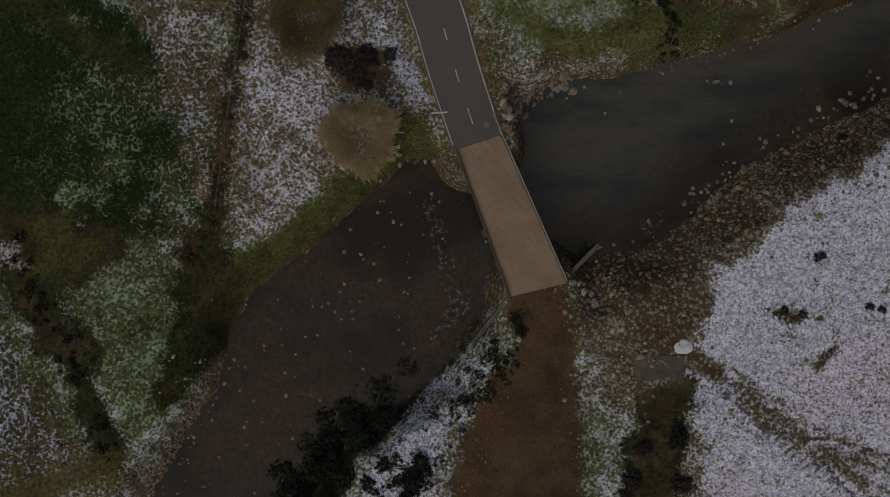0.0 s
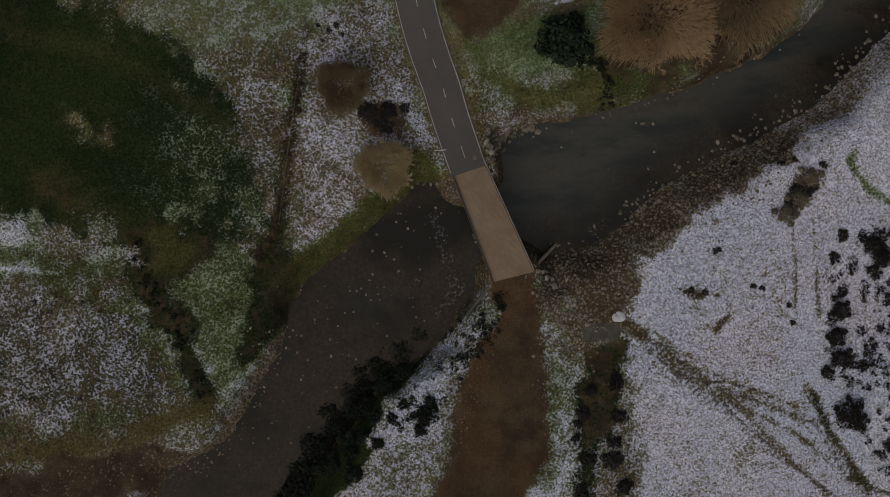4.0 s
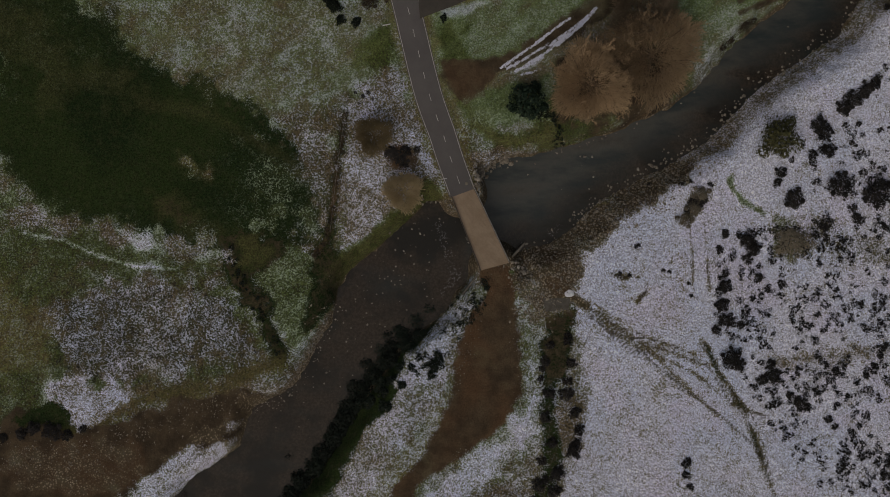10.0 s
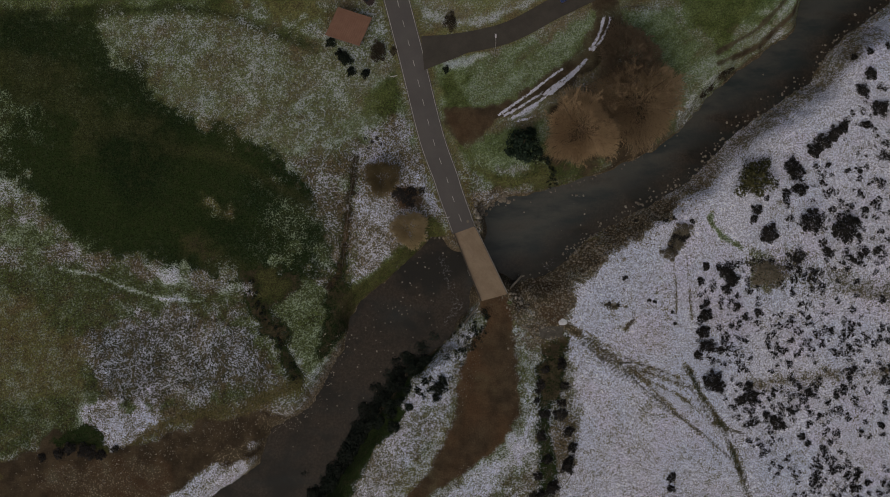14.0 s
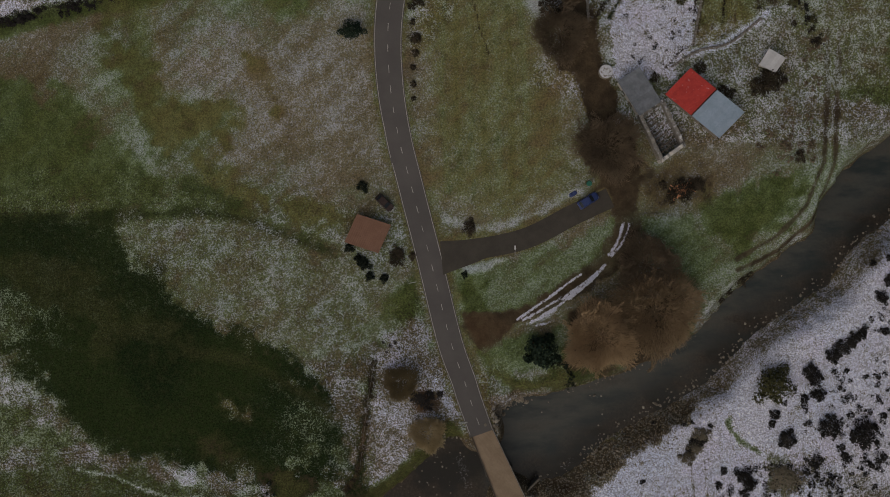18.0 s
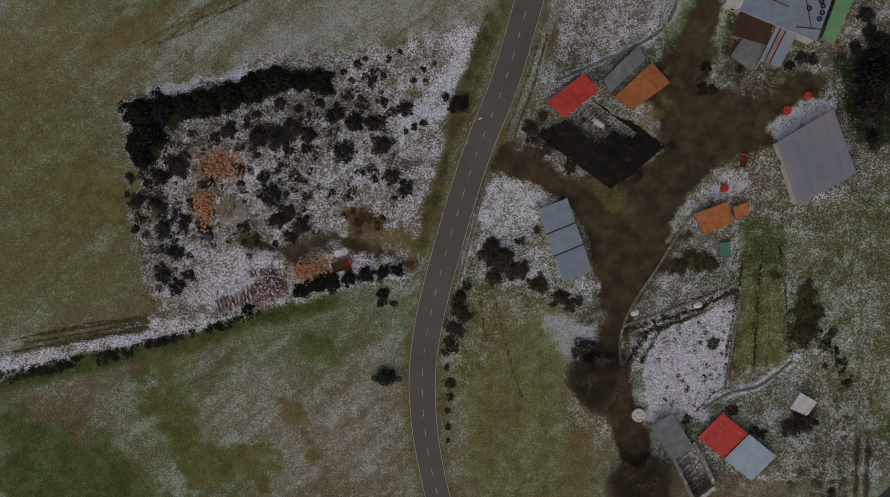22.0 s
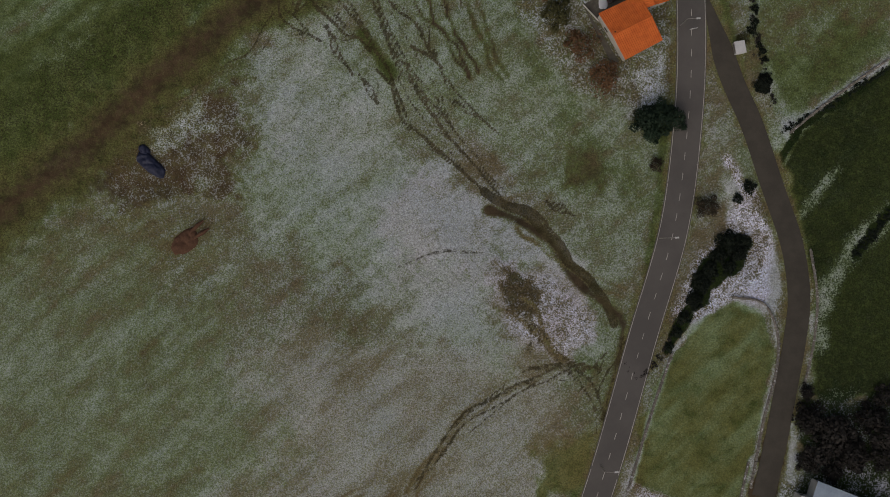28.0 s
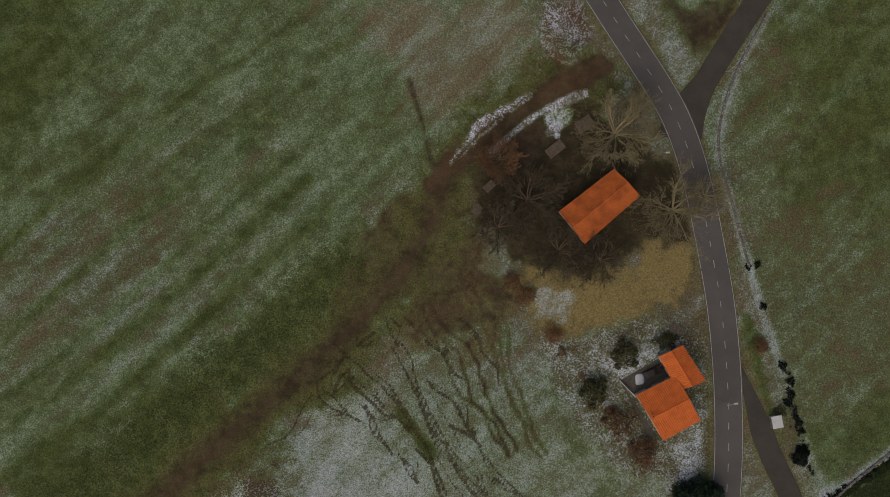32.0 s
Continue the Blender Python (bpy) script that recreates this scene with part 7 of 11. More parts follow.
def bare_bm(seed, R, H, limbs, twig_w, dense, cloud=0):
    """A leafless tree: (trunk and limbs, twigs)."""
    r = random.Random(seed)
    wood, twigs = bmesh.new(), bmesh.new()
    t0 = Vector((0, 0, -0.4))
    fork = Vector((r.uniform(-0.2, 0.2), r.uniform(-0.2, 0.2), H * r.uniform(0.22, 0.3)))
    w0 = R * 0.045 + 0.06
    tube(wood, [t0, (t0 + fork) / 2 + Vector((0.05, 0.03, 0)), fork], [w0 * 1.25, w0, w0 * 0.85], 8)

    def sliver(a, b, w):
        d = (b - a)
        u = d.cross(Vector((0, 0, 1)))
        u = (u.normalized() if u.length > 1e-4 else Vector((1, 0, 0))) * w
        k = Vector((0, 0, w * 0.8))
        vs = [twigs.verts.new(x) for x in (a - u, a + u, b + k, a + k * 2)]
        twigs.faces.new((vs[0], vs[1], vs[2]))
        twigs.faces.new((vs[3], vs[1], vs[2]))

    def bough(a, direction, length, w, depth):
        pts, rad = [a], [w]
        d = direction.normalized()
        n = 4 if depth < 3 else 2
        for k in range(n):
            d = (d + Vector((r.uniform(-1, 1), r.uniform(-1, 1), r.uniform(-0.5, 0.75))) * 0.26).normalized()
            pts.append(pts[-1] + d * length / n)
            rad.append(w * (1 - 0.75 * (k + 1) / n))
        if depth < 2:
            tube(wood, pts, rad, 5 if depth == 0 else 4)
        else:
            for p, q, x in zip(pts, pts[1:], rad):
                sliver(p, q, max(x, twig_w))
        if depth < 3:
            count = (7, 7, dense)[depth]
            for k in range(count):
                f = r.uniform(0.22, 1.0) * n
                i = min(int(f), n - 1)
                p = pts[i].lerp(pts[i + 1], f - i)
                out = Vector((p.x, p.y, 0))
                out = out.normalized() if out.length > 0.01 else Vector((1, 0, 0))
                e = (d * 0.55 + out * 0.3 + Vector((r.uniform(-1, 1), r.uniform(-1, 1), r.uniform(-0.25, 0.8))) * 0.8)
                bough(p, e, length * r.uniform(0.3, 0.52), rad[i] * 0.5, depth + 1)

    for k in range(limbs):
        a = 2 * math.pi * (k + r.uniform(-0.3, 0.3)) / limbs
        up = r.uniform(0.25, 1.1)
        bough(fork, Vector((math.cos(a), math.sin(a), up)), R * r.uniform(0.72, 0.98) * math.sqrt(1 + up * up * 0.35), w0 * 0.55, 0)
    for k in range(cloud):
        a, e = r.uniform(0, 6.28), math.asin(r.uniform(0.05, 1.0) ** 1.2)
        d = Vector((math.cos(a) * math.cos(e), math.sin(a) * math.cos(e), math.sin(e)))
        edge = R * (0.9 + 0.14 * math.sin(a * 3 + seed) + 0.07 * math.sin(a * 7 + seed * 2))
        f = r.uniform(0.35, 1.0) ** 0.6
        p = fork + Vector((d.x * edge * f, d.y * edge * f, d.z * (H - fork.z) * f * 0.95))
        q = p + (d + Vector((r.uniform(-1, 1), r.uniform(-1, 1), r.uniform(-0.5, 0.5))) * 0.45) * r.uniform(0.5, 1.3) * R / 7
        sliver(p, q, twig_w * r.uniform(0.5, 1.1))
    return wood, twigs


M_TWIG_OLIVE = surface("olive_tan_twigs", (0.38, 0.3, 0.165), (0.55, 0.45, 0.28), 0.5, 0.95, bump=0, spread=0.1)
M_TWIG_UMBER = surface("umber_twigs", (0.2, 0.155, 0.078), (0.32, 0.25, 0.135), 0.5, 0.95, bump=0, spread=0.1)
BUSH = {}
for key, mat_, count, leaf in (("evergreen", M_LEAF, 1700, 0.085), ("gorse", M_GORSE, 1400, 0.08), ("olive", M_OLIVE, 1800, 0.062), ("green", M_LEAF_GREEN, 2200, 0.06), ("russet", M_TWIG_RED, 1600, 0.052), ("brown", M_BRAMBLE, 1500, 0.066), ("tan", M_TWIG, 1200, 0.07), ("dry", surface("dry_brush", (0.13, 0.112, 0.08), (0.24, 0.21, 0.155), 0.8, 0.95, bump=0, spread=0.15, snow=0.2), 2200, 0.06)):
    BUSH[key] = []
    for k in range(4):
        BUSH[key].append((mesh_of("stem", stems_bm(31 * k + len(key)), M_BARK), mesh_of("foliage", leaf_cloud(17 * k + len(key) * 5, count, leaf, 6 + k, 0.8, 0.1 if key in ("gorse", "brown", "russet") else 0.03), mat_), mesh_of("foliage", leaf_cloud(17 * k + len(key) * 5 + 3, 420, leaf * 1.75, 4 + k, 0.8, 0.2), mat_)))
TREE = {}
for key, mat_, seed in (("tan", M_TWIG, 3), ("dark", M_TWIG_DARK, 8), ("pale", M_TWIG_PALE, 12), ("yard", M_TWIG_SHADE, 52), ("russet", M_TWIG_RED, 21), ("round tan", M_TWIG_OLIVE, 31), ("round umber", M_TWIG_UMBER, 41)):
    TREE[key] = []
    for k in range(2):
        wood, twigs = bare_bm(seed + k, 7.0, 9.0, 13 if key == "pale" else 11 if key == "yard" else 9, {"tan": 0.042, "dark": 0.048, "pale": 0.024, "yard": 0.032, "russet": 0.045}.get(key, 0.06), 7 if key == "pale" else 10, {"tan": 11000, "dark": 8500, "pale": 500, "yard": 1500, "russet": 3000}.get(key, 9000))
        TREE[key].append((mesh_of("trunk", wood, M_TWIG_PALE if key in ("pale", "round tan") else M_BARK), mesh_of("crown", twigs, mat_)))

PLANT_LABEL = {
    "green": ("dense dark green evergreen tree", "tree"),
    "evergreen": ("dense dark green evergreen shrub on the ground", "shrub"),
    "gorse": ("low dark gorse bush standing in thin snow", "bush"),
    "olive": ("rounded olive-green shrub beside the field", "shrub"),
    "russet": ("leafless russet-brown garden shrub", "shrub"),
    "brown": ("dark brown leafless thicket bush", "bush"),
    "tan": ("rounded tan leafless bush", "bush"),
    "dry": ("low grey-tan mound of dry brush", "brush"),
}
plant_rng = random.Random(5)


def bush(x, y, r, key, tall=0.9, name=None, label=None, group=""):
    stems, dense, sparse = BUSH[key][plant_rng.randrange(4)]
    lab, cat = PLANT_LABEL[key]
    e = thing(name or ("shrub" if cat == "shrub" else "bush"), Matrix.Translation((x, y, height(x, y) - 0.05)) @ Matrix.Rotation(plant_rng.uniform(0, 6.28), 4, "Z"), label or lab, cat, group)
    s = Matrix.Diagonal((r, r * plant_rng.uniform(0.82, 1.08), r * tall, 1))
    piece("stem", stems, e, s)
    piece("foliage", dense if r > 1.65 else sparse, e, s)
    return e


def tree(x, y, r, key, tall, label, group=""):
    trunk, crown = TREE[key][plant_rng.randrange(2)]
    e = thing("tree", Matrix.Translation((x, y, height(x, y))) @ Matrix.Rotation(plant_rng.uniform(0, 6.28), 4, "Z"), label, "tree", group)
    s = Matrix.Diagonal((r / 7.0, r / 7.0, tall / 9.0, 1))
    piece("trunk", trunk, e, s)
    piece("crown", crown, e, s)
    return e


# trees by the bridge and the farm
for x, y, r in [(27.2, 31.8, 7.7), (38.7, 37.0, 9.1)]:
    tree(x, y, r * 1.02, "tan", 11.0, "large leafless tree with tan twigs on the river bank", "trees on the river bank")
for x, y, r in [(36.5, 46.7, 6.7), (18.8, 93.1, 5.8), (28.6, 70.9, 7.0)]:
    tree(x, y, r, "dark", 9.0, "leafless tree with a dense dark brown crown", "trees round the farm")
for x, y, r in [(-14.1, 22.1, 3.3), (-8.4, 11.6, 3.4)]:
    tree(x, y, r * 1.15, "round tan" if y < 16 else "round umber", 4.5, "small round leafless tree with tan twigs in the meadow", "small trees by the bridge")
for x, y, r in [(15.2, 28.8, 4.1)]:
    bush(x, y, r * 1.22, "green", 1.4, "tree", "dense dark green evergreen tree on the bank")
for x, y, r in [(63.5, 21.6, 4.3)]:
    bush(x, y, r * 1.05, "olive", 1.2)
for x, y, r in [(10.5, 329.9, 9.2), (21.6, 313.8, 8.3)]:
    tree(x, y, r, "pale", 10.0, "leafless tree with pale branches beside the tiled house", "trees by the tiled house")
for x, y, r in [(28.2, 316.4, 5.3), (14.7, 333.1, 5.7)]:
    tree(x, y, r, "pale", 8.0, "leafless tree with pale branches beside the tiled house", "trees by the tiled house")
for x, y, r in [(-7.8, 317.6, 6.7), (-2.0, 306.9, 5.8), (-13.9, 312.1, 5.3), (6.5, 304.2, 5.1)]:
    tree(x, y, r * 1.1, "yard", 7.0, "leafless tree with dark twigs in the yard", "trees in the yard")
for x, y, r in [(-13.1, 326.0, 4.6)]:
    tree(x, y, r, "russet", 5.0, "leafless russet tree in the yard", "trees in the yard")
for x, y, r in [(3.9, 277.4, 3.5), (8.6, 271.1, 3.5), (13.2, 264.4, 4.0)]:
    bush(x, y, r * 1.08, "olive" if x < 5 else "russet", 1.0, "garden_tree", "small round garden tree with bare russet twigs", "garden trees")
for x, y, r in [(-3.7, 289.5, 2.3), (-2.2, 285.9, 1.2), (7.5, 273.2, 1.4), (38.7, 285.1, 2.3), (-9.2, 297.9, 2.8), (-11.9, 301.0, 2.1), (1.7, 280.8, 0.9)]:
    bush(x, y, r, "russet", 0.9)
for x, y, r in [(19.2, 287.2, 2.6), (10.6, 284.7, 4.0), (20.3, 255.6, 1.9), (41.8, 271.5, 1.6)]:
    bush(x, y, r, "olive", 0.8)
for x, y, r in [(42.9, 280.8, 1.2), (44.4, 277.6, 1.1), (43.7, 273.2, 1.2), (45.8, 262.5, 2.1), (45.9, 269.0, 0.9), (46.2, 267.2, 0.9), (38.9, 302.0, 0.9), (39.7, 293.2, 0.9), (36.9, 301.5, 0.8)]:
    bush(x, y, r, "evergreen", 1.0)
for x, y, r in [(21.5, 255.7, 3.5), (24.4, 256.0, 3.7), (27.3, 255.4, 3.2), (22.6, 252.6, 2.5)]:
    bush(x, y, r, "green", 1.5, "tree", "dark evergreen tree overhanging the road verge", "evergreen trees by the road")
for x, y, r in [(33.4, 237.3, 2.7), (23.3, 246.4, 1.7)]:
    bush(x, y, r, "brown", 1.0)
for x, y, r in [(37.6, 230.3, 2.5), (39.4, 227.9, 2.3), (35.4, 227.5, 2.3), (33.5, 224.6, 2.3), (31.7, 221.8, 2.3), (30.0, 218.6, 2.1), (37.6, 225.1, 1.8), (40.7, 230.2, 1.9), (27.9, 215.0, 1.5), (26.3, 212.2, 1.4), (24.6, 209.1, 1.2), (45.8, 261.4, 1.9), (44.5, 274.8, 1.2), (45.3, 270.1, 0.9), (42.1, 241.2, 1.6), (39.9, 238.9, 1.2)]:
    bush(x, y, r, "evergreen", 0.9, None, "dark evergreen thicket shrub beside the lane", "thicket by the lane")
for x, y, r in [(52.3, 193.7, 3.7), (57.4, 191.3, 4.6), (64.4, 193.9, 4.1), (68.2, 189.8, 4.1), (53.8, 186.8, 3.4), (60.7, 186.6, 3.9), (52.0, 199.4, 1.8), (67.4, 197.9, 2.8), (56.5, 183.3, 2.8)]:
    bush(x, y, r, "gorse", 1.0, None, "dark leafless thicket above the barn", "thicket by the barn")
for x, y, r in [(74.3, 181.1, 3.4), (75.9, 175.4, 3.4), (74.9, 155.0, 4.6), (74.4, 148.7, 3.4), (76.0, 160.6, 3.2), (51.5, 185.4, 2.5), (60.1, 186.4, 3.4), (66.9, 185.8, 3.0), (72.6, 186.3, 3.0), (75.1, 142.4, 1.6)]:
    bush(x, y, r, "evergreen" if r > 3.6 else "gorse", 1.3)
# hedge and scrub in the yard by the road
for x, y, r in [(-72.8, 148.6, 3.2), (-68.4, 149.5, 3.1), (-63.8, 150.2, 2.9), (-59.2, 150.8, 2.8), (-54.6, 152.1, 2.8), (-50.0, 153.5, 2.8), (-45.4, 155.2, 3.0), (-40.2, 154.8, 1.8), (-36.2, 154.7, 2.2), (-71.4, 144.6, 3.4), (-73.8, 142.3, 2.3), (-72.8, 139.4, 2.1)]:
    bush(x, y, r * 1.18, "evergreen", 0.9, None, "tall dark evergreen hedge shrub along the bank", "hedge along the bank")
SCRUB = [(-45.6, 143.7, 3.4), (-42.1, 145.4, 3.0), (-49.1, 143.8, 2.8), (-38.7, 144.2, 2.3), (-31.9, 140.7, 2.5), (-33.4, 148.2, 2.3), (-29.5, 146.4, 2.5), (-23.8, 141.8, 2.5), (-26.0, 146.4, 2.1), (-22.2, 135.4, 2.1), (-19.3, 133.1, 2.1), (-47.0, 132.2, 2.5), (-45.4, 127.0, 2.3), (-40.8, 125.8, 2.3), (-43.1, 128.7, 1.9), (-48.1, 135.7, 1.6), (-42.6, 123.4, 1.6), (-65.3, 138.2, 2.8), (-68.9, 135.9, 2.3)]
for x, y, r in SCRUB:
    bush(x, y, r * 0.95, "gorse", 0.75, group="scrub in the yard")
for x, y, r in [(-75.2, 136.0, 1.4), (-73.6, 131.4, 1.8), (-70.2, 130.7, 1.8), (-68.6, 125.5, 1.9), (-64.5, 127.2, 1.6), (-66.5, 120.8, 1.9), (-69.0, 116.1, 1.9), (-66.1, 113.7, 1.9), (-63.7, 116.1, 1.4), (-74.4, 125.6, 1.2), (-75.9, 132.5, 0.9), (-60.5, 125.4, 1.6), (-59.7, 134.7, 1.6), (-54.8, 145.0, 2.1), (-57.7, 143.9, 1.4), (-52.7, 137.5, 1.2), (-36.3, 150.5, 1.4), (-44.3, 150.6, 1.6), (-40.9, 149.4, 1.1), (-39.3, 141.4, 1.4), (-33.9, 152.8, 0.9), (-19.1, 149.2, 1.8), (-17.4, 145.7, 0.9), (-15.7, 146.3, 0.9), (-19.1, 144.6, 0.7), (-11.0, 151.4, 1.1), (-8.2, 150.2, 2.3), (-9.3, 149.6, 1.6), (-28.7, 158.4, 1.1), (-27.0, 159.3, 0.7)]:
    bush(x, y, r, "gorse", 0.75, group="scrub in the yard")
for x, y, r in [(-31.6, 156.7, 0.9), (-29.9, 155.0, 0.8), (-22.4, 159.2, 0.9), (-20.1, 160.6, 0.7), (-23.6, 156.1, 0.8), (-25.9, 155.0, 1.0), (-33.9, 156.2, 0.8), (-15.5, 157.1, 0.7), (-17.3, 154.9, 0.7), (-23.6, 150.9, 0.8), (-28.2, 151.6, 0.9), (-38.6, 148.2, 0.9), (-48.9, 148.4, 1.0), (-51.3, 146.1, 0.9), (-43.4, 141.4, 1.0), (-49.1, 140.3, 0.8), (-71.8, 134.8, 1.0), (-63.2, 131.2, 0.9), (-61.5, 130.1, 0.8), (-52.7, 134.6, 0.9), (-43.6, 132.2, 0.8), (-46.1, 122.3, 0.9), (-24.0, 127.3, 0.8), (-21.6, 131.4, 0.7), (-15.0, 154.8, 0.6), (-13.2, 158.2, 0.6)]:
    bush(x, y, r, "gorse", 0.7, group="scrub in the yard")
for x, y, r in [(-37.0, 114.0, 1.9), (-34.7, 114.6, 1.7), (-39.4, 113.4, 1.6), (-41.1, 112.5, 1.4), (-31.2, 115.1, 1.5), (-27.7, 115.7, 1.5), (-24.2, 116.1, 1.4), (-21.3, 116.5, 1.2), (-24.3, 111.9, 1.2), (-24.8, 109.7, 0.7), (-52.1, 108.6, 1.2), (-58.2, 105.6, 0.9)]:
    bush(x, y, r * 1.3, "evergreen", 0.7, None, "dark evergreen hedge shrub along the lane", "hedge along the lane")
for x, y, r in [(-96.6, 96.5, 0.9), (-91.5, 97.4, 1.2), (-89.5, 97.9, 0.8), (-80.4, 99.5, 1.1), (-71.2, 102.0, 1.2), (-69.8, 102.6, 0.8), (-60.0, 104.8, 0.9)]:
    bush(x, y, r, "gorse", 0.8, None, "low dark hedge bush along the lane", "hedge along the lane")
for x, y, r in [(-23.7, 94.5, 2.8)]:
    bush(x, y, r, "green", 1.4, "tree", "round dark evergreen tree in the meadow")
for x, y, r in [(-9.1, 108.4, 1.9), (-10.1, 104.8, 1.6), (-8.5, 111.3, 1.6), (-11.0, 101.9, 1.4), (-11.6, 99.5, 1.1), (-10.7, 92.9, 1.2), (-11.3, 96.5, 0.8), (-3.2, 119.5, 2.1), (-0.9, 117.7, 2.1), (0.8, 120.0, 1.6), (-2.1, 121.8, 1.4), (3.7, 122.3, 1.2), (-1.5, 114.8, 1.9), (2.0, 115.3, 1.4), (7.2, 124.6, 0.9), (13.0, 110.5, 1.4), (15.9, 109.9, 1.2), (10.7, 109.3, 1.0), (6.0, 113.5, 1.2), (17.1, 99.8, 2.8), (18.9, 97.4, 2.3)]:
    bush(x, y, r, "brown", 0.9, None, "dark leafless bush by the roadside wall", "bushes by the roadside")
for x, y, r in [(0.4, 118.6, 3.2), (-1.8, 121.2, 2.4), (3.8, 116.4, 2.6), (8.0, 113.6, 2.2), (6.8, 143.6, 2.6), (9.6, 141.0, 1.9), (14.0, 137.2, 1.7), (5.6, 145.6, 1.5), (27.6, 135.4, 1.8), (34.4, 140.8, 1.6), (8.6, 147.4, 1.4)]:
    bush(x, y, r, "brown", 0.7, None, "dark leafless bramble beside the old walls", "brambles by the walls")
for x, y, r in [(41.4, 157.0, 1.6), (40.7, 152.7, 1.5), (42.8, 152.6, 1.1), (48.2, 156.4, 1.0), (60.6, 158.6, 1.7), (58.4, 157.2, 1.2), (62.8, 158.2, 1.5), (73.4, 167.0, 2.0), (71.4, 160.4, 1.5), (74.2, 164.0, 1.7)]:
    bush(x, y, r, "gorse", 0.8, None, "dark bush among the farm clutter", "bushes by the barn")
for x, y, r in [(39.1, 117.8, 3.0), (42.6, 117.2, 2.3), (36.3, 116.7, 2.1), (62.0, 107.6, 3.0), (61.5, 102.9, 2.8), (62.5, 111.1, 2.1), (43.4, 100.7, 1.6), (40.0, 154.2, 0.9), (56.0, 114.7, 1.2), (63.0, 113.5, 0.9), (66.2, 100.4, 1.4), (70.4, 96.8, 1.2), (67.9, 102.8, 1.2)]:
    bush(x, y, r, "olive", 0.8)
bush(66.6, 2.0, 3.9, "dry", 0.35, "brush_mound", "low grey-tan mound of dry brush in the snow")
# bushes round the brown-roofed house and the farm
for x, y, r in [(-22.1, 63.1, 1.4), (-21.7, 47.1, 1.7), (-20.5, 44.5, 1.1), (-17.5, 44.1, 1.1), (-24.6, 50.5, 1.2), (-0.7, 44.7, 0.9), (-22.8, 48.1, 1.1)]:
    bush(x, y, r, "evergreen", 0.9)
for x, y, r in [(-15.1, 48.0, 1.9), (0.3, 54.5, 1.9), (44.5, 62.3, 2.6), (47.4, 63.3, 1.9), (68.5, 69.1, 1.6), (42.1, 60.9, 1.7), (40.3, 63.3, 1.2)]:
    bush(x, y, r, "brown", 0.7)
for x, y, r in [(62.2, 84.9, 3.7), (59.9, 83.2, 2.3), (63.4, 105.6, 1.9), (61.8, 102.8, 3.0), (64.5, 107.3, 1.9), (66.6, 95.9, 0.9), (70.1, 94.7, 0.9), (71.3, 92.4, 1.2), (47.6, 86.9, 1.6), (38.2, 85.0, 1.2), (52.3, 82.6, 1.4), (54.1, 82.0, 1.2)]:
    bush(x, y, r, "brown", 0.8)
for x, y, r in [(-10.6, 93.2, 1.4), (-10.8, 90.3, 1.0), (-11.4, 87.4, 0.9), (-11.2, 83.9, 0.9), (-11.2, 81.0, 0.7), (-7.8, 107.5, 1.9), (-9.0, 104.1, 1.7), (-10.4, 100.7, 1.6), (-8.4, 110.9, 1.6), (-7.2, 113.2, 1.4), (-2.0, 115.4, 1.6), (7.8, 113.1, 1.8), (11.8, 110.9, 1.9), (14.1, 109.2, 1.6), (-24.0, 111.0, 1.4), (-22.3, 109.8, 1.0)]:
    bush(x, y, r, "brown", 0.9, None, "dark leafless bush along the road verge", "bushes along the verge")
for x, y, r in [(57.1, 43.5, 1.7), (58.9, 44.6, 1.2), (53.0, 39.4, 1.2), (54.8, 40.9, 1.2), (-14.5, 49.3, 1.7), (-11.5, 48.7, 1.1)]:
    bush(x, y, r, "brown", 0.8)
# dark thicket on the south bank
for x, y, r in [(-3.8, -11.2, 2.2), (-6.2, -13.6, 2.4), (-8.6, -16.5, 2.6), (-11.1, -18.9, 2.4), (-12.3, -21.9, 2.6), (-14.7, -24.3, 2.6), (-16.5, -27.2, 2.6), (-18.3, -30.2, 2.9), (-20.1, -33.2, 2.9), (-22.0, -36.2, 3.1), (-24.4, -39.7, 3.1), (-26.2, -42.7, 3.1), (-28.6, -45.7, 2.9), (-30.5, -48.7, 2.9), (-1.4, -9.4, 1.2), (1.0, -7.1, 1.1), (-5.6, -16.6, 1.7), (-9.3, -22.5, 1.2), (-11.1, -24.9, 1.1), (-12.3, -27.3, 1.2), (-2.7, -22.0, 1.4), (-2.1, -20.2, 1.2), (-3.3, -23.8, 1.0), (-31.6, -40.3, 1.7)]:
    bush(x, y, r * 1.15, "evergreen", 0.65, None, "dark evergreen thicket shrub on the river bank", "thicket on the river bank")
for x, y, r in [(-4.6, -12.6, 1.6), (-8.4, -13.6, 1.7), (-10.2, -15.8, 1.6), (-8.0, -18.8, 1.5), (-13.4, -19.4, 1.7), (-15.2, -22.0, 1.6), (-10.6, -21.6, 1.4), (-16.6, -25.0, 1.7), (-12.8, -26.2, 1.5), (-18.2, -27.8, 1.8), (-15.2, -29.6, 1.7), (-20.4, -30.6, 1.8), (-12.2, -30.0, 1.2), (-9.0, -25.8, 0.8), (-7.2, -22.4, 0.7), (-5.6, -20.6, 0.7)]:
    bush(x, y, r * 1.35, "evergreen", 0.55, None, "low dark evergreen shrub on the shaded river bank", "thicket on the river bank")
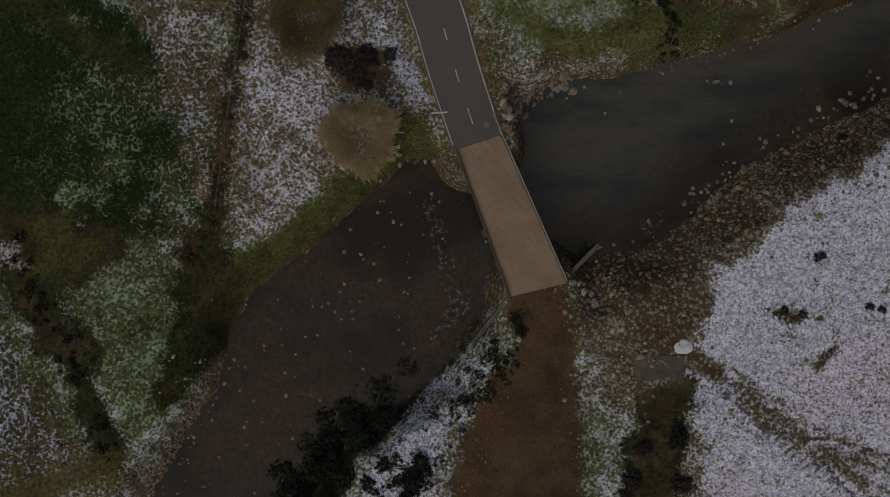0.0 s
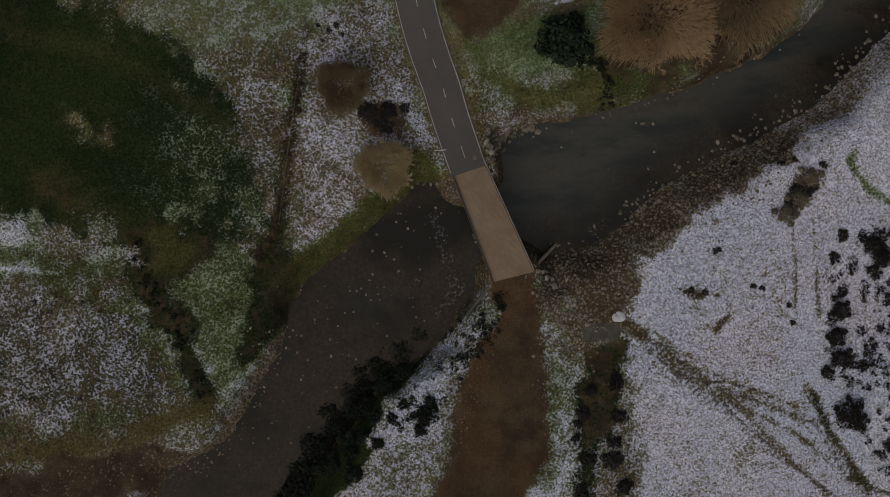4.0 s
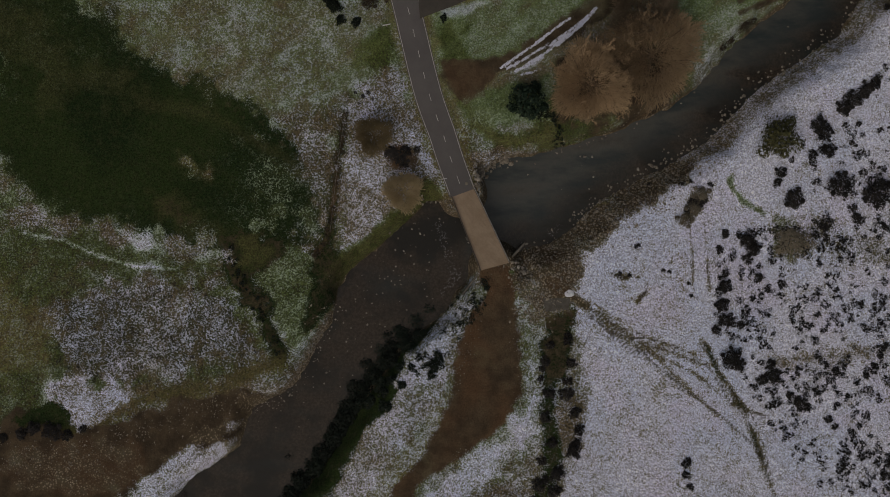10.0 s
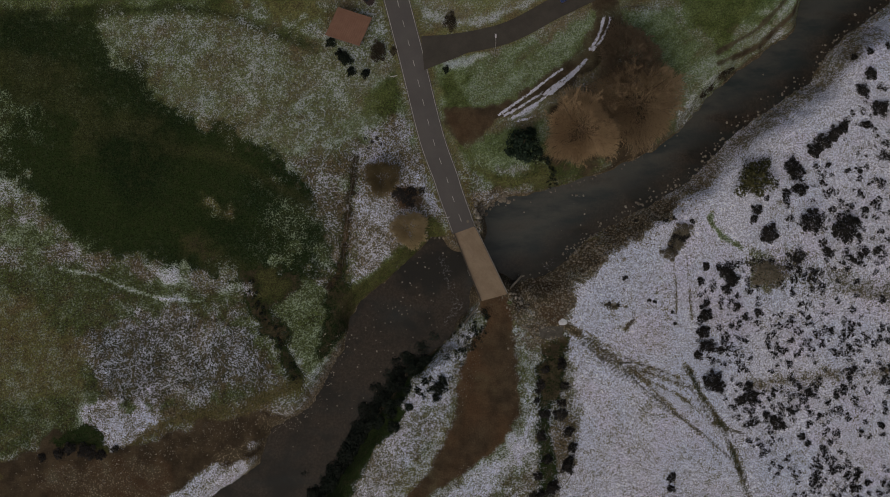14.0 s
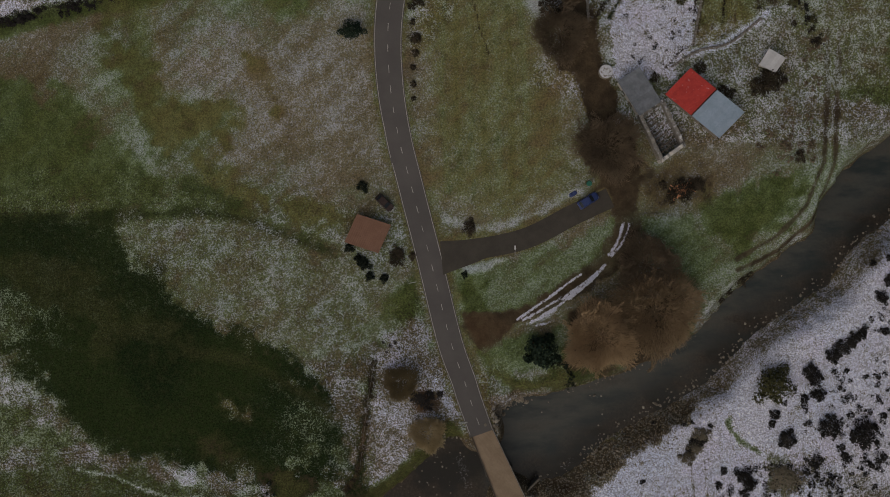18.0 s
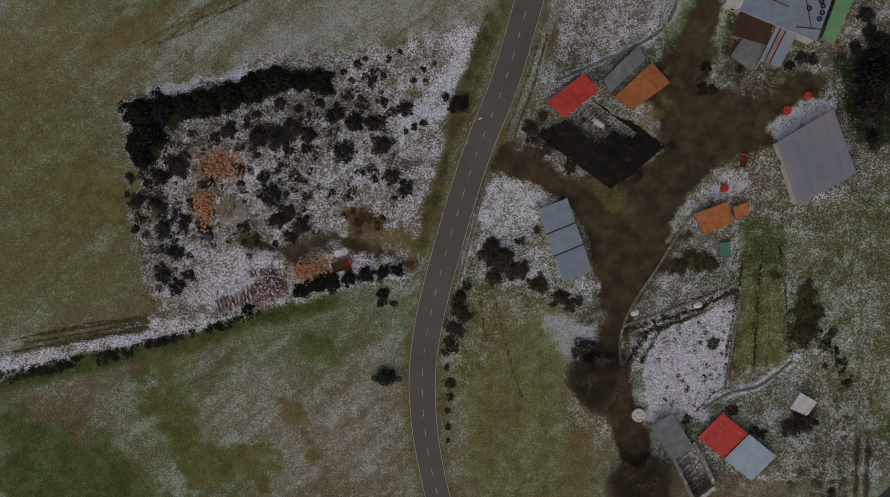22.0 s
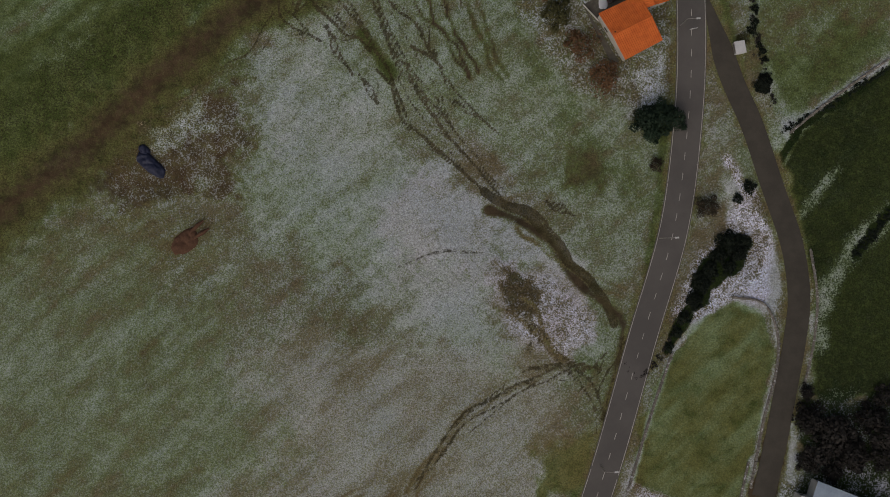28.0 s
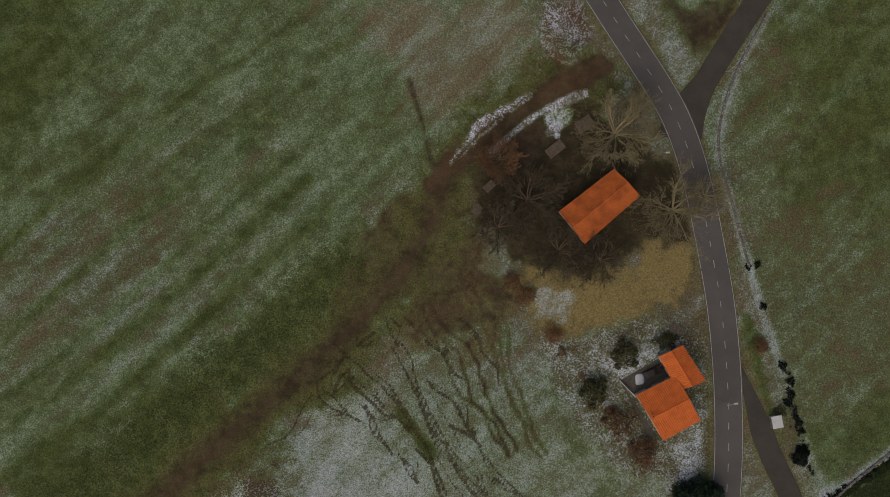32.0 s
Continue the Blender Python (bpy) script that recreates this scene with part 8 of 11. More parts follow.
for x, y, r in [(-80.4, -34.0, 1.8), (-76.8, -34.7, 2.0), (-82.7, -35.2, 1.4), (-73.9, -35.3, 1.3), (-86.3, -35.8, 1.1), (-70.9, -34.1, 0.9), (-52.2, -47.8, 1.7), (-48.6, -47.2, 1.7), (-46.3, -49.6, 1.4), (-91.1, -48.7, 1.7), (-87.6, -49.3, 1.4)]:
    bush(x, y, r, "gorse", 0.7, None, "dark bush above the silted side channel", "bushes by the side channel")
for x, y, r in [(19.8, -18.2, 1.1), (18.8, -21.6, 1.2), (19.4, -27.6, 1.3), (18.7, -32.3, 1.4), (20.1, -37.1, 1.4), (18.1, -40.7, 1.2), (17.4, -45.5, 1.4), (16.2, -48.5, 1.2)]:
    bush(x, y, r, "gorse", 0.7, None, "dark bush along the ditch in thin snow", "bushes along the ditch")
for x, y, r in [(23.1, -16.8, 1.2), (23.6, -21.6, 1.2), (23.0, -27.6, 1.6), (24.7, -31.2, 1.4), (25.3, -34.8, 1.4), (24.1, -38.4, 1.7), (21.0, -43.1, 1.7), (20.4, -46.7, 1.6), (17.4, -49.1, 1.6), (23.0, -25.2, 1.1), (24.7, -37.2, 1.1), (18.2, -22.8, 0.8), (17.9, -24.6, 0.7), (18.6, -44.3, 1.0), (15.0, -49.1, 1.0), (24.7, -39.6, 1.0)]:
    bush(x, y, r, "gorse", 0.8, None, "dark bush along the ditch in thin snow", "bushes along the ditch")
# scrub on the snowy slope
for x, y, r in [(72.7, 22.7, 1.9), (71.5, 24.5, 1.7), (76.2, 27.4, 1.9), (78.0, 29.2, 1.9), (80.4, 30.9, 1.7), (82.1, 32.1, 1.4), (73.3, 19.2, 1.7), (64.4, 15.1, 1.4), (63.8, 13.3, 1.1), (66.8, 10.0, 2.4), (75.8, 12.6, 2.6), (83.0, 11.1, 3.1), (86.2, 39.7, 1.7), (87.9, 43.2, 1.7), (89.8, 36.2, 1.9), (86.9, 32.7, 1.2), (57.9, 2.0, 1.9), (59.1, 0.2, 1.7), (53.6, -6.9, 1.7), (53.0, -10.5, 1.7), (53.6, -13.5, 1.8), (51.8, -15.3, 1.2), (54.7, -20.7, 2.2), (55.9, -21.9, 1.7), (62.5, -22.0, 1.4), (63.1, -24.4, 1.7), (60.7, -24.9, 1.2), (67.9, -29.2, 1.4)]:
    bush(x, y, r, "gorse", 0.75, group="scrub on the snowy slope")
for x, y, r in [(53.7, 3.2, 1.0), (52.5, 0.3, 1.0), (57.9, -1.6, 1.1), (60.2, -5.2, 1.2), (53.7, -4.5, 1.0), (64.4, -6.4, 1.0), (62.0, -7.6, 0.8), (66.1, -28.0, 1.0), (69.6, -30.2, 0.8), (73.8, -32.8, 1.0), (75.0, -34.3, 0.8), (46.2, -41.0, 1.1), (45.9, -43.4, 1.0), (46.8, -45.8, 0.8), (85.1, -41.3, 1.0), (87.5, -42.6, 1.0), (90.6, -30.6, 1.0), (82.3, -22.1, 0.7), (84.7, -18.6, 1.0), (81.1, -24.5, 0.7), (77.4, -28.1, 0.6), (71.6, -12.5, 0.7), (75.2, -7.7, 0.7), (80.0, -10.2, 0.7), (78.8, 6.6, 1.0), (72.8, 4.3, 1.1), (70.4, 18.6, 1.2), (79.3, 24.4, 0.8), (83.4, 23.2, 0.7), (87.1, 14.9, 1.0), (89.5, 6.5, 1.0), (84.8, 4.2, 0.8)]:
    bush(x, y, r, "gorse", 0.7, group="scrub on the snowy slope")
for x, y, r in [(41.7, -3.8, 0.5), (42.9, -4.1, 0.5), (36.7, 1.0, 0.7), (33.3, -4.4, 0.6), (35.1, -4.7, 0.6), (46.5, -6.3, 0.5), (47.1, -8.7, 0.5), (45.3, 12.9, 0.6), (47.1, 13.4, 0.6), (39.4, 12.9, 0.6), (47.7, 9.3, 1.4), (49.5, 9.8, 1.1), (46.5, 7.5, 1.2), (50.7, 12.8, 0.6), (89.9, -48.6, 1.0), (91.4, 49.0, 0.9), (84.9, 46.8, 1.1), (87.9, 47.9, 0.9)]:
    bush(x, y, r, "gorse", 0.7, group="scrub on the snowy slope")
r_ = random.Random(99)


def scatter(name, outline, count, lo, hi, mat_, label, category, tall=0.6):
    """Many small plants over an outline, joined into one object."""
    src = [leaf_cloud(400 + k, 52, 0.25, 3, 0.8, 0.3) for k in range(5)]
    shapes = []
    for b in src:
        b.verts.ensure_lookup_table()
        shapes.append(np.array([v.co for v in b.verts]))
        b.free()
    xs, ys = [p[0] for p in outline], [p[1] for p in outline]
    out = []
    while len(out) < count:
        x, y = r_.uniform(min(xs), max(xs)), r_.uniform(min(ys), max(ys))
        if inside(np.array([x]), np.array([y]), outline)[0] and height(x, y) > WATER_Z + 1:
            if noise.noise(Vector((x * 0.13, y * 0.13, 3.0))) + 0.6 * noise.noise(Vector((x * 0.45, y * 0.45, 8.0))) < r_.uniform(-0.45, 0.25):
                continue
            a, r = r_.uniform(0, 6.28), lo + (hi - lo) * r_.random() ** 2.2 * 1.5
            c, s_ = math.cos(a), math.sin(a)
            v = shapes[len(out) % 5]
            out.append(np.stack([(v[:, 0] * c - v[:, 1] * s_) * r + x, (v[:, 0] * s_ + v[:, 1] * c) * r + y, v[:, 2] * r * tall + height(x, y) - 0.03], -1))
    co = np.concatenate(out)
    me = bpy.data.meshes.new(name)
    me.from_pydata(co.tolist(), [], np.arange(len(co)).reshape(-1, 4).tolist())
    me.materials.append(mat_)
    return tagged(new(name, me), label, category, kind="stuff")


scatter("slope_scrub", [(52.5, 3.3), (72.8, 6.7), (91.9, 6.5), (98.9, -48.7), (72.5, -48.4), (59.5, -29.1), (51.2, -12.3)], 1500, 0.13, 0.72, M_GORSE, "low dark heather tufts poking through thin snow", "scrub")
scatter("upper_scrub", [(65.6, 18.6), (82.1, 33.9), (96.2, 46.7), (96.7, 4.1), (72.8, 5.5)], 320, 0.15, 0.8, M_GORSE, "low dark heather tufts poking through thin snow", "scrub")
scatter("field_tussocks", [(-77.8, -6.3), (-49.1, -3.0), (-42.1, -11.5), (-36.2, -19.9), (-58.9, -25.7), (-76.9, -26.7)], 150, 0.15, 0.4, M_GORSE, "dark rush tussocks in the snowy field", "tussocks", 0.5)
scatter("yard_scrub", [(-74.3, 144.1), (-45.4, 151.7), (-23.5, 158.3), (-20.3, 143.4), (-24.0, 125.0), (-41.5, 122.8), (-69.7, 111.4), (-75.0, 125.6)], 560, 0.15, 0.95, M_GORSE, "low dark bramble and gorse in the snowy yard", "scrub")
scatter("lane_scrub", [(-107.8, 95.0), (-93.6, 98.4), (-81.8, 100.3), (-70.0, 103.4), (-58.2, 106.3), (-50.0, 108.8), (-49.4, 107.4), (-58.3, 104.4), (-70.0, 101.5), (-81.9, 98.2), (-93.7, 96.0), (-107.9, 92.6)], 330, 0.2, 0.65, M_GORSE, "low dark hedge scrub along the lane", "scrub", 0.7)
scatter("garden_tufts", [(30.4, 104.0), (47.7, 109.6), (46.3, 92.5), (41.1, 87.9), (31.8, 87.9)], 130, 0.15, 0.5, M_GORSE, "dark plant stubs in the snowy garden", "plants", 0.4)
scatter("bank_scrub", [(8.2, -4.7), (7.0, -11.9), (-1.5, -21.4), (-12.4, -30.9), (-13.5, -27.3), (-3.8, -15.4), (1.0, -9.4)], 130, 0.2, 0.6, M_LEAF, "dark bank shrubs in thin snow", "scrub")
scatter("farm_scrub", [(56.6, 73.8), (71.7, 79.6), (73.6, 93.5), (65.4, 98.2), (70.5, 79.6), (72.0, 67.9), (63.9, 64.4)], 130, 0.2, 0.7, M_TWIG_DARK, "dark leafless scrub round the farm", "scrub")
for x, y, r in [(-10.9, 19.1, 1.7), (-8.1, 19.3, 1.5), (-9.0, 17.4, 1.4), (-5.9, 19.7, 1.0), (-17.7, 30.6, 0.5), (-16.3, 30.0, 0.5), (-15.3, 30.6, 0.5), (-17.1, 28.6, 0.4), (-14.4, 29.4, 0.4)]:
    bush(x, y, r, "gorse", 0.5)


def hedge_row(line, width, label, mat_=M_GORSE, density=3.4, size=0.5):
    """A thin uneven hedge along a line, many small plants in one object."""
    src = [leaf_cloud(500 + k, 34, 0.3, 3, 0.8, 0.25) for k in range(4)]
    shapes = []
    for b in src:
        b.verts.ensure_lookup_table()
        shapes.append(np.array([v.co for v in b.verts]))
        b.free()
    out = []
    c = curve(line, 1.0 / density)
    for i, (x, y) in enumerate(c):
        if noise.noise(Vector((x * 0.3, y * 0.3, 4.0))) < -0.32:
            continue
        x, y = x + r_.gauss(0, width), y + r_.gauss(0, width)
        a, k = r_.uniform(0, 6.28), size * r_.uniform(0.5, 1.25)
        v = shapes[i % 4]
        out.append(np.stack([(v[:, 0] * math.cos(a) - v[:, 1] * math.sin(a)) * k + x, (v[:, 0] * math.sin(a) + v[:, 1] * math.cos(a)) * k + y, v[:, 2] * k * 0.9 + height(x, y) - 0.03], -1))
    co = np.concatenate(out)
    me = bpy.data.meshes.new("hedge")
    me.from_pydata(co.tolist(), [], np.arange(len(co)).reshape(-1, 4).tolist())
    me.materials.append(mat_)
    return tagged(new("hedge", me), label, "hedge", kind="stuff")


for line in ([(49.6, 118.6), (48.2, 110.4), (46.3, 99.7), (44.1, 91.3)], [(53.1, 119.8), (52.4, 107.3), (51.7, 93.0)], [(56.9, 120.3), (58.6, 106.7), (59.3, 98.9)], [(40.0, 86.5), (43.2, 90.1), (44.7, 91.0)]):
    hedge_row(line, 0.12, "thin dark hedge line between garden plots", M_BRAMBLE, 3.2, 0.34)
for line in ([(25.0, 103.9), (32.1, 105.6), (40.3, 108.1), (48.2, 112.0)], [(26.2, 97.5), (30.3, 103.4), (33.8, 106.9)]):
    hedge_row(line, 0.25, "dark bramble hedge beside the garden wall", M_BRAMBLE, 4.0, 0.5)
hedge_row([(60.3, 100.2), (64.0, 104.0), (67.5, 100.6), (70.2, 96.2), (71.6, 92.0)], 0.7, "dark tangled hedge round the paddock", M_GORSE, 4.0, 0.6)
hedge_row([(15.0, 206.2), (18.6, 203.2), (22.5, 207.4), (26.0, 212.5), (29.0, 216.4)], 0.4, "dark thicket edge along the road ditch", M_GORSE, 3.0, 0.5)
hedge_row([(49.4, 252.6), (53.6, 254.6), (60.4, 258.4), (71.6, 264.8)], 0.35, "dark growth along the stream wall", M_LEAF, 4.0, 0.55)
hedge_row([(62.8, 226.2), (66.4, 230.2), (70.8, 235.4)], 0.5, "dark growth in the field ditch", M_LEAF, 4.0, 0.7)
hedge_row([(44.0, 279.4), (45.0, 272.0), (46.2, 264.6), (47.8, 257.6)], 0.5, "dark shrubs along the field edge", M_GORSE, 2.2, 0.5)
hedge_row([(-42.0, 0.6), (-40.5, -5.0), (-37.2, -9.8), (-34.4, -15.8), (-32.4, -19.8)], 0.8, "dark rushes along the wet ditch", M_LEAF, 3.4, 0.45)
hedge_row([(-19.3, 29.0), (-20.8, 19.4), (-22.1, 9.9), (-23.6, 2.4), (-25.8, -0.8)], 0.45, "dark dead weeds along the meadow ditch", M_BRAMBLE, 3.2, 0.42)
hedge_row([(14.5, 26.0), (19.6, 26.4), (21.6, 22.6), (21.4, 20.6)], 0.4, "dark leafy strip down the river bank", M_LEAF, 3.5, 0.6)


hedge_row([(26.3, 1.7), (31.1, 4.2), (35.3, 7.8), (39.5, 10.9), (44.3, 14.0), (47.9, 17.0)], 0.35, "thin dark growth along the lip of the gravel bank", M_BRAMBLE, 2.0, 0.4)
for x, y in [(47.5, 8.2), (48.9, 11.0), (46.0, 6.1)]:
    bush(x, y, 1.9, "dry", 0.8, "grass_clump", "tall dry grass clump in the snow", "dry grass clumps")

# ---- buildings ----
def slope_sheets(parent, quad, n, mat_, name="roof_sheet", rib=0.011, thick=0.07, lap=0.0):
    """A roof slope of n sheets side by side. quad: eave start, eave end, ridge end, ridge start, each (x, y, z)."""
    a, b, c, d = [Vector(q) for q in quad]
    up = (b - a).cross(d - a).normalized()
    if up.z < 0:
        up = -up
    for k in range(n):
        t0, t1 = k / n, (k + 1) / n
        bm = bmesh.new()
        lo0, lo1, hi0, hi1 = a.lerp(b, t0), a.lerp(b, t1), d.lerp(c, t0), d.lerp(c, t1)
        prof = ((0.0, 0), (0.06, rib), (0.12, 0), (0.44, 0), (0.5, rib), (0.56, 0), (1.0, 0))
        rows = []
        for f, z in prof:
            rows.append((bm.verts.new(lo0.lerp(lo1, f) + up * z), bm.verts.new(hi0.lerp(hi1, f) + up * z)))
        for p, q in zip(rows, rows[1:]):
            bm.faces.new((p[0], q[0], q[1], p[1]))
        u = [bm.verts.new(x - up * thick) for x in (lo0, lo1, hi1, hi0)]
        bm.faces.new(u[::-1])
        bm.faces.new((u[0], u[1], rows[-1][0], rows[0][0]))
        bm.faces.new((u[3], rows[0][1], rows[-1][1], u[2]))
        bm.faces.new((u[0], rows[0][0], rows[0][1], u[3]))
        bm.faces.new((u[1], u[2], rows[-1][1], rows[-1][0]))
        bmesh.ops.recalc_face_normals(bm, faces=bm.faces)
        part(name, bm, mat_, parent)


def slope_tiles(parent, quad, mat_, label=""):
    """A tiled slope: rounded columns of tiles laid in stepped courses."""
    a, b, c, d = [Vector(q) for q in quad]
    up = (b - a).cross(d - a).normalized()
    if up.z < 0:
        up = -up
    cols = max(4, int((b - a).length / 0.42))
    courses = max(4, int((d - a).length / 0.5))
    for strip in range(0, cols, 8):
        bm = bmesh.new()
        for k in range(strip, min(strip + 8, cols)):
            for j in range(courses):
                s0, s1 = j / courses, (j + 1) / courses
                step = 0.03
                ring = []
                for s, lift in ((s0, step), (s1, 0.0)):
                    p, q = a.lerp(d, s), b.lerp(c, s)
                    ring.append([bm.verts.new(p.lerp(q, (k + f) / cols) + up * (h + lift)) for f, h in ((0, 0), (0.25, 0.045), (0.6, 0.045), (0.85, 0), (1, 0))])
                for i in range(4):
                    bm.faces.new((ring[0][i], ring[0][i + 1], ring[1][i + 1], ring[1][i]))
        p0, p1 = strip / cols, min(strip + 8, cols) / cols
        u = [bm.verts.new(x - up * 0.08) for x in (a.lerp(b, p0), a.lerp(b, p1), d.lerp(c, p1), d.lerp(c, p0))]
        bm.faces.new(u)
        bmesh.ops.recalc_face_normals(bm, faces=bm.faces)
        part("tile_strip", bm, mat_, parent, label)


def opening(parent, a, b, t, w, z0, z1, name, mat_, out):
    """A door or window with a frame, set in the wall from a to b."""
    d = (b - a).normalized()
    m = a.lerp(b, t)
    bm = bmesh.new()
    p, q = m - d * w / 2, m + d * w / 2
    quad_prism(bm, [((p + out * 0.03).x, (p + out * 0.03).y), ((q + out * 0.03).x, (q + out * 0.03).y), ((q - out * 0.1).x, (q - out * 0.1).y), ((p - out * 0.1).x, (p - out * 0.1).y)], z0, z1)
    ob = part(name, bm, mat_, parent)
    bm = bmesh.new()
    for u, v in ((p - d * 0.1, p), (q, q + d * 0.1)):
        quad_prism(bm, [((u + out * 0.06).x, (u + out * 0.06).y), ((v + out * 0.06).x, (v + out * 0.06).y), ((v - out * 0.1).x, (v - out * 0.1).y), ((u - out * 0.1).x, (u - out * 0.1).y)], z0, z1 + 0.1)
    part("frame", bm, M_WOOD, ob)


def building(name, corners, eave, rise, style, roof, walls, label, category, sheets=8, tiled=False, inset=0.35, ground_z=None, sections=None):
    """corners: the roof's plan A, B, C, D. style gable: ridge along A-B; mono: A-B is the low eave. rise: height gained."""
    cx, cy = sum(p[0] for p in corners) / 4, sum(p[1] for p in corners) / 4
    gz_ = min(height(*p) for p in corners) if ground_z is None else ground_z
    e = thing(name, Matrix.Translation((cx, cy, gz_)), label, category)
    A, B, C, D = [Vector((p[0] - cx, p[1] - cy, 0)) for p in corners]
    mid = Vector((0, 0, 0))

    def at(p, z):
        return Vector((p.x, p.y, z))

    ia, ib, ic, id_ = [p * (1 - inset / max(p.length, 1)) for p in (A, B, C, D)]
    th = 0.3
    m1, m2 = (id_ + ia) / 2, (ib + ic) / 2
    for p, q, zp, zq in ((ia, ib, 0, 0), (ib, ic, 0, 1), (ic, id_, 1, 1), (id_, ia, 1, 0)):
        n = Vector((q - p).normalized().to_tuple())
        out = Vector((n.y, -n.x, 0))
        if out.dot((p + q) / 2) < 0:
            out = -out
        bm = bmesh.new()
        tops = [eave + rise * (zp if style == "mono" else 0) - 0.12, eave + rise * (zq if style == "mono" else 0) - 0.12]
        pi, qi = p - out * th, q - out * th
        quad_prism(bm, [(p.x, p.y), (q.x, q.y), (qi.x, qi.y), (pi.x, pi.y)], -0.6, [tops[0], tops[1], tops[1], tops[0]])
        if style == "gable" and zp != zq:
            top = (p + q) / 2
            vs = [bm.verts.new(v) for v in (at(p, tops[0]), at(q, tops[1]), at(top, eave + rise - 0.12), at(pi, tops[0]), at(qi, tops[1]), at(top - out * th, eave + rise - 0.12))]
            for f in ((0, 1, 2), (5, 4, 3), (0, 2, 5, 3), (2, 1, 4, 5)):
                bm.faces.new([vs[i] for i in f])
        wall = part("wall", bm, walls, e)
        if eave > 2.2:
            L = (q - p).length
            opening(wall, p, q, 0.3, min(1.0, L * 0.2), 1.0, 2.0, "window", M_WINDOW, out)
            if zp == zq:
                opening(wall, p, q, 0.65, min(1.1, L * 0.2), 0.0, 2.05, "door", M_WOOD, out)
    if style == "gable":
        R0, R1 = at((D + A) / 2, eave + rise), at((B + C) / 2, eave + rise)
        slopes = [(at(A, eave), at(B, eave), R1, R0), (at(D, eave), at(C, eave), R1, R0)]
        bm = tube(bmesh.new(), [R0 + Vector((0, 0, 0.03)), R1 + Vector((0, 0, 0.03))], [0.16, 0.16], 6)
        part("ridge_cap", bm, roof, e)
    else:
        slopes = [(at(A, eave), at(B, eave), at(C, eave + rise), at(D, eave + rise))]
    for k, q in enumerate(slopes):
        mats = sections or [(0, 1, roof)]
        for t0, t1, mm in mats:
            a, b, c, d = q
            sub = (a.lerp(b, t0), a.lerp(b, t1), d.lerp(c, t1), d.lerp(c, t0))
            if t0 > 0:
                part("seam", tube(bmesh.new(), [sub[0] + Vector((0, 0, 0.06)), sub[3] + Vector((0, 0, 0.06))], [0.13, 0.13], 5), M_RUST, e)
            if tiled:
                slope_tiles(e, sub, mm)
            else:
                slope_sheets(e, sub, max(2, round(sheets * (t1 - t0))), mm)
    return e


def quad_of(p):
    """Four corners from three: A, B and C of a rectangle."""
    (ax, ay), (bx, by), (cx, cy) = p
    return [(ax, ay), (bx, by), (cx, cy), (ax + cx - bx, ay + cy - by)]


building("house", quad_of([(-22.9, 57.3), (-15.9, 55.0), (-18.5, 49.2)]), 2.6, 0.5, "mono", M_TILE_BROWN, M_RUBBLE, "small house with a flat-pitched brown tile roof by the road", "house", tiled=True)
building("barn", quad_of([(51.1, 72.5), (40.1, 81.5), (45.1, 86.7)]), 3.2, 0.9, "mono", M_TIN_RED, M_RUBBLE, "farm barn roofed half in red and half in blue-grey sheet", "barn", sheets=14, sections=[(0, 0.515, M_TIN_BLUE), (0.515, 1, M_TIN_RED)])
building("farmhouse", quad_of([(30.2, 84.0), (34.6, 77.0), (39.0, 79.8)]), 3.6, 0.8, "mono", M_TIN_OLD, M_PLASTER, "old farmhouse with a grey sheet roof dusted with snow", "house", sheets=8)
building("shed", [(59.1, 87.4), (62.5, 85.8), (64.5, 88.7), (61.1, 90.7)], 2.2, 0.4, "mono", M_TIN_WHITE, M_PLASTER, "small shed with a pale sheet roof", "shed", sheets=4)
building("workshop", quad_of([(18.2, 116.2), (13.3, 130.9), (7.4, 128.6)]), 3.4, 0.7, "mono", M_TIN_BLUE, M_PLASTER, "long building with a blue-grey sheet roof in three bays", "building", sheets=13, sections=[(0, 0.36, M_TIN_GREY), (0.36, 0.66, M_TIN_BLUE), (0.66, 1, M_TIN_BLUE)])
building("barn", quad_of([(19.7, 152.2), (12.4, 146.7), (9.2, 150.0)]), 3.2, 0.9, "mono", M_TIN_RED, M_RUBBLE, "stone barn with a bright red sheet roof", "barn", sheets=9)
building("lean_to", quad_of([(21.8, 151.6), (28.9, 158.4), (27.5, 161.1)]), 2.8, 0.5, "mono", M_TIN_OLD, M_RUBBLE, "narrow lean-to with a grey sheet roof", "shed", sheets=9)
building("shed", [(22.6, 150.8), (30.3, 157.7), (33.7, 153.6), (26.3, 148.3)], 2.5, 0.8, "mono", M_TILE_OLD, M_RUBBLE, "old stone shed with a weathered orange tile roof", "shed", tiled=True)
MAIN_BARN = [(46.8, 167.3), (52.4, 182.3), (67.5, 175.9), (61.9, 160.9)]
building("barn", MAIN_BARN, 5.0, 0.7, "mono", M_TIN_GREY, M_PLASTER, "large farm barn with a grey sheet roof and tyres", "barn", sheets=15)
building("lean_to", [(44.3, 168.7), (49.1, 179.4), (51.9, 178.7), (47.1, 167.6)], 4.2, 0.4, "mono", M_TIN_WHITE, M_PLASTER, "lean-to with a pale sheet roof along the barn", "shed", sheets=11, inset=0.15)
building("lean_to", [(66.0, 160.6), (71.0, 171.7), (67.7, 172.9), (63.5, 161.8)], 3.6, 0.5, "mono", M_TIN_GREEN, M_RUBBLE, "lean-to with a green sheet roof along the barn", "shed", sheets=11, inset=0.15)
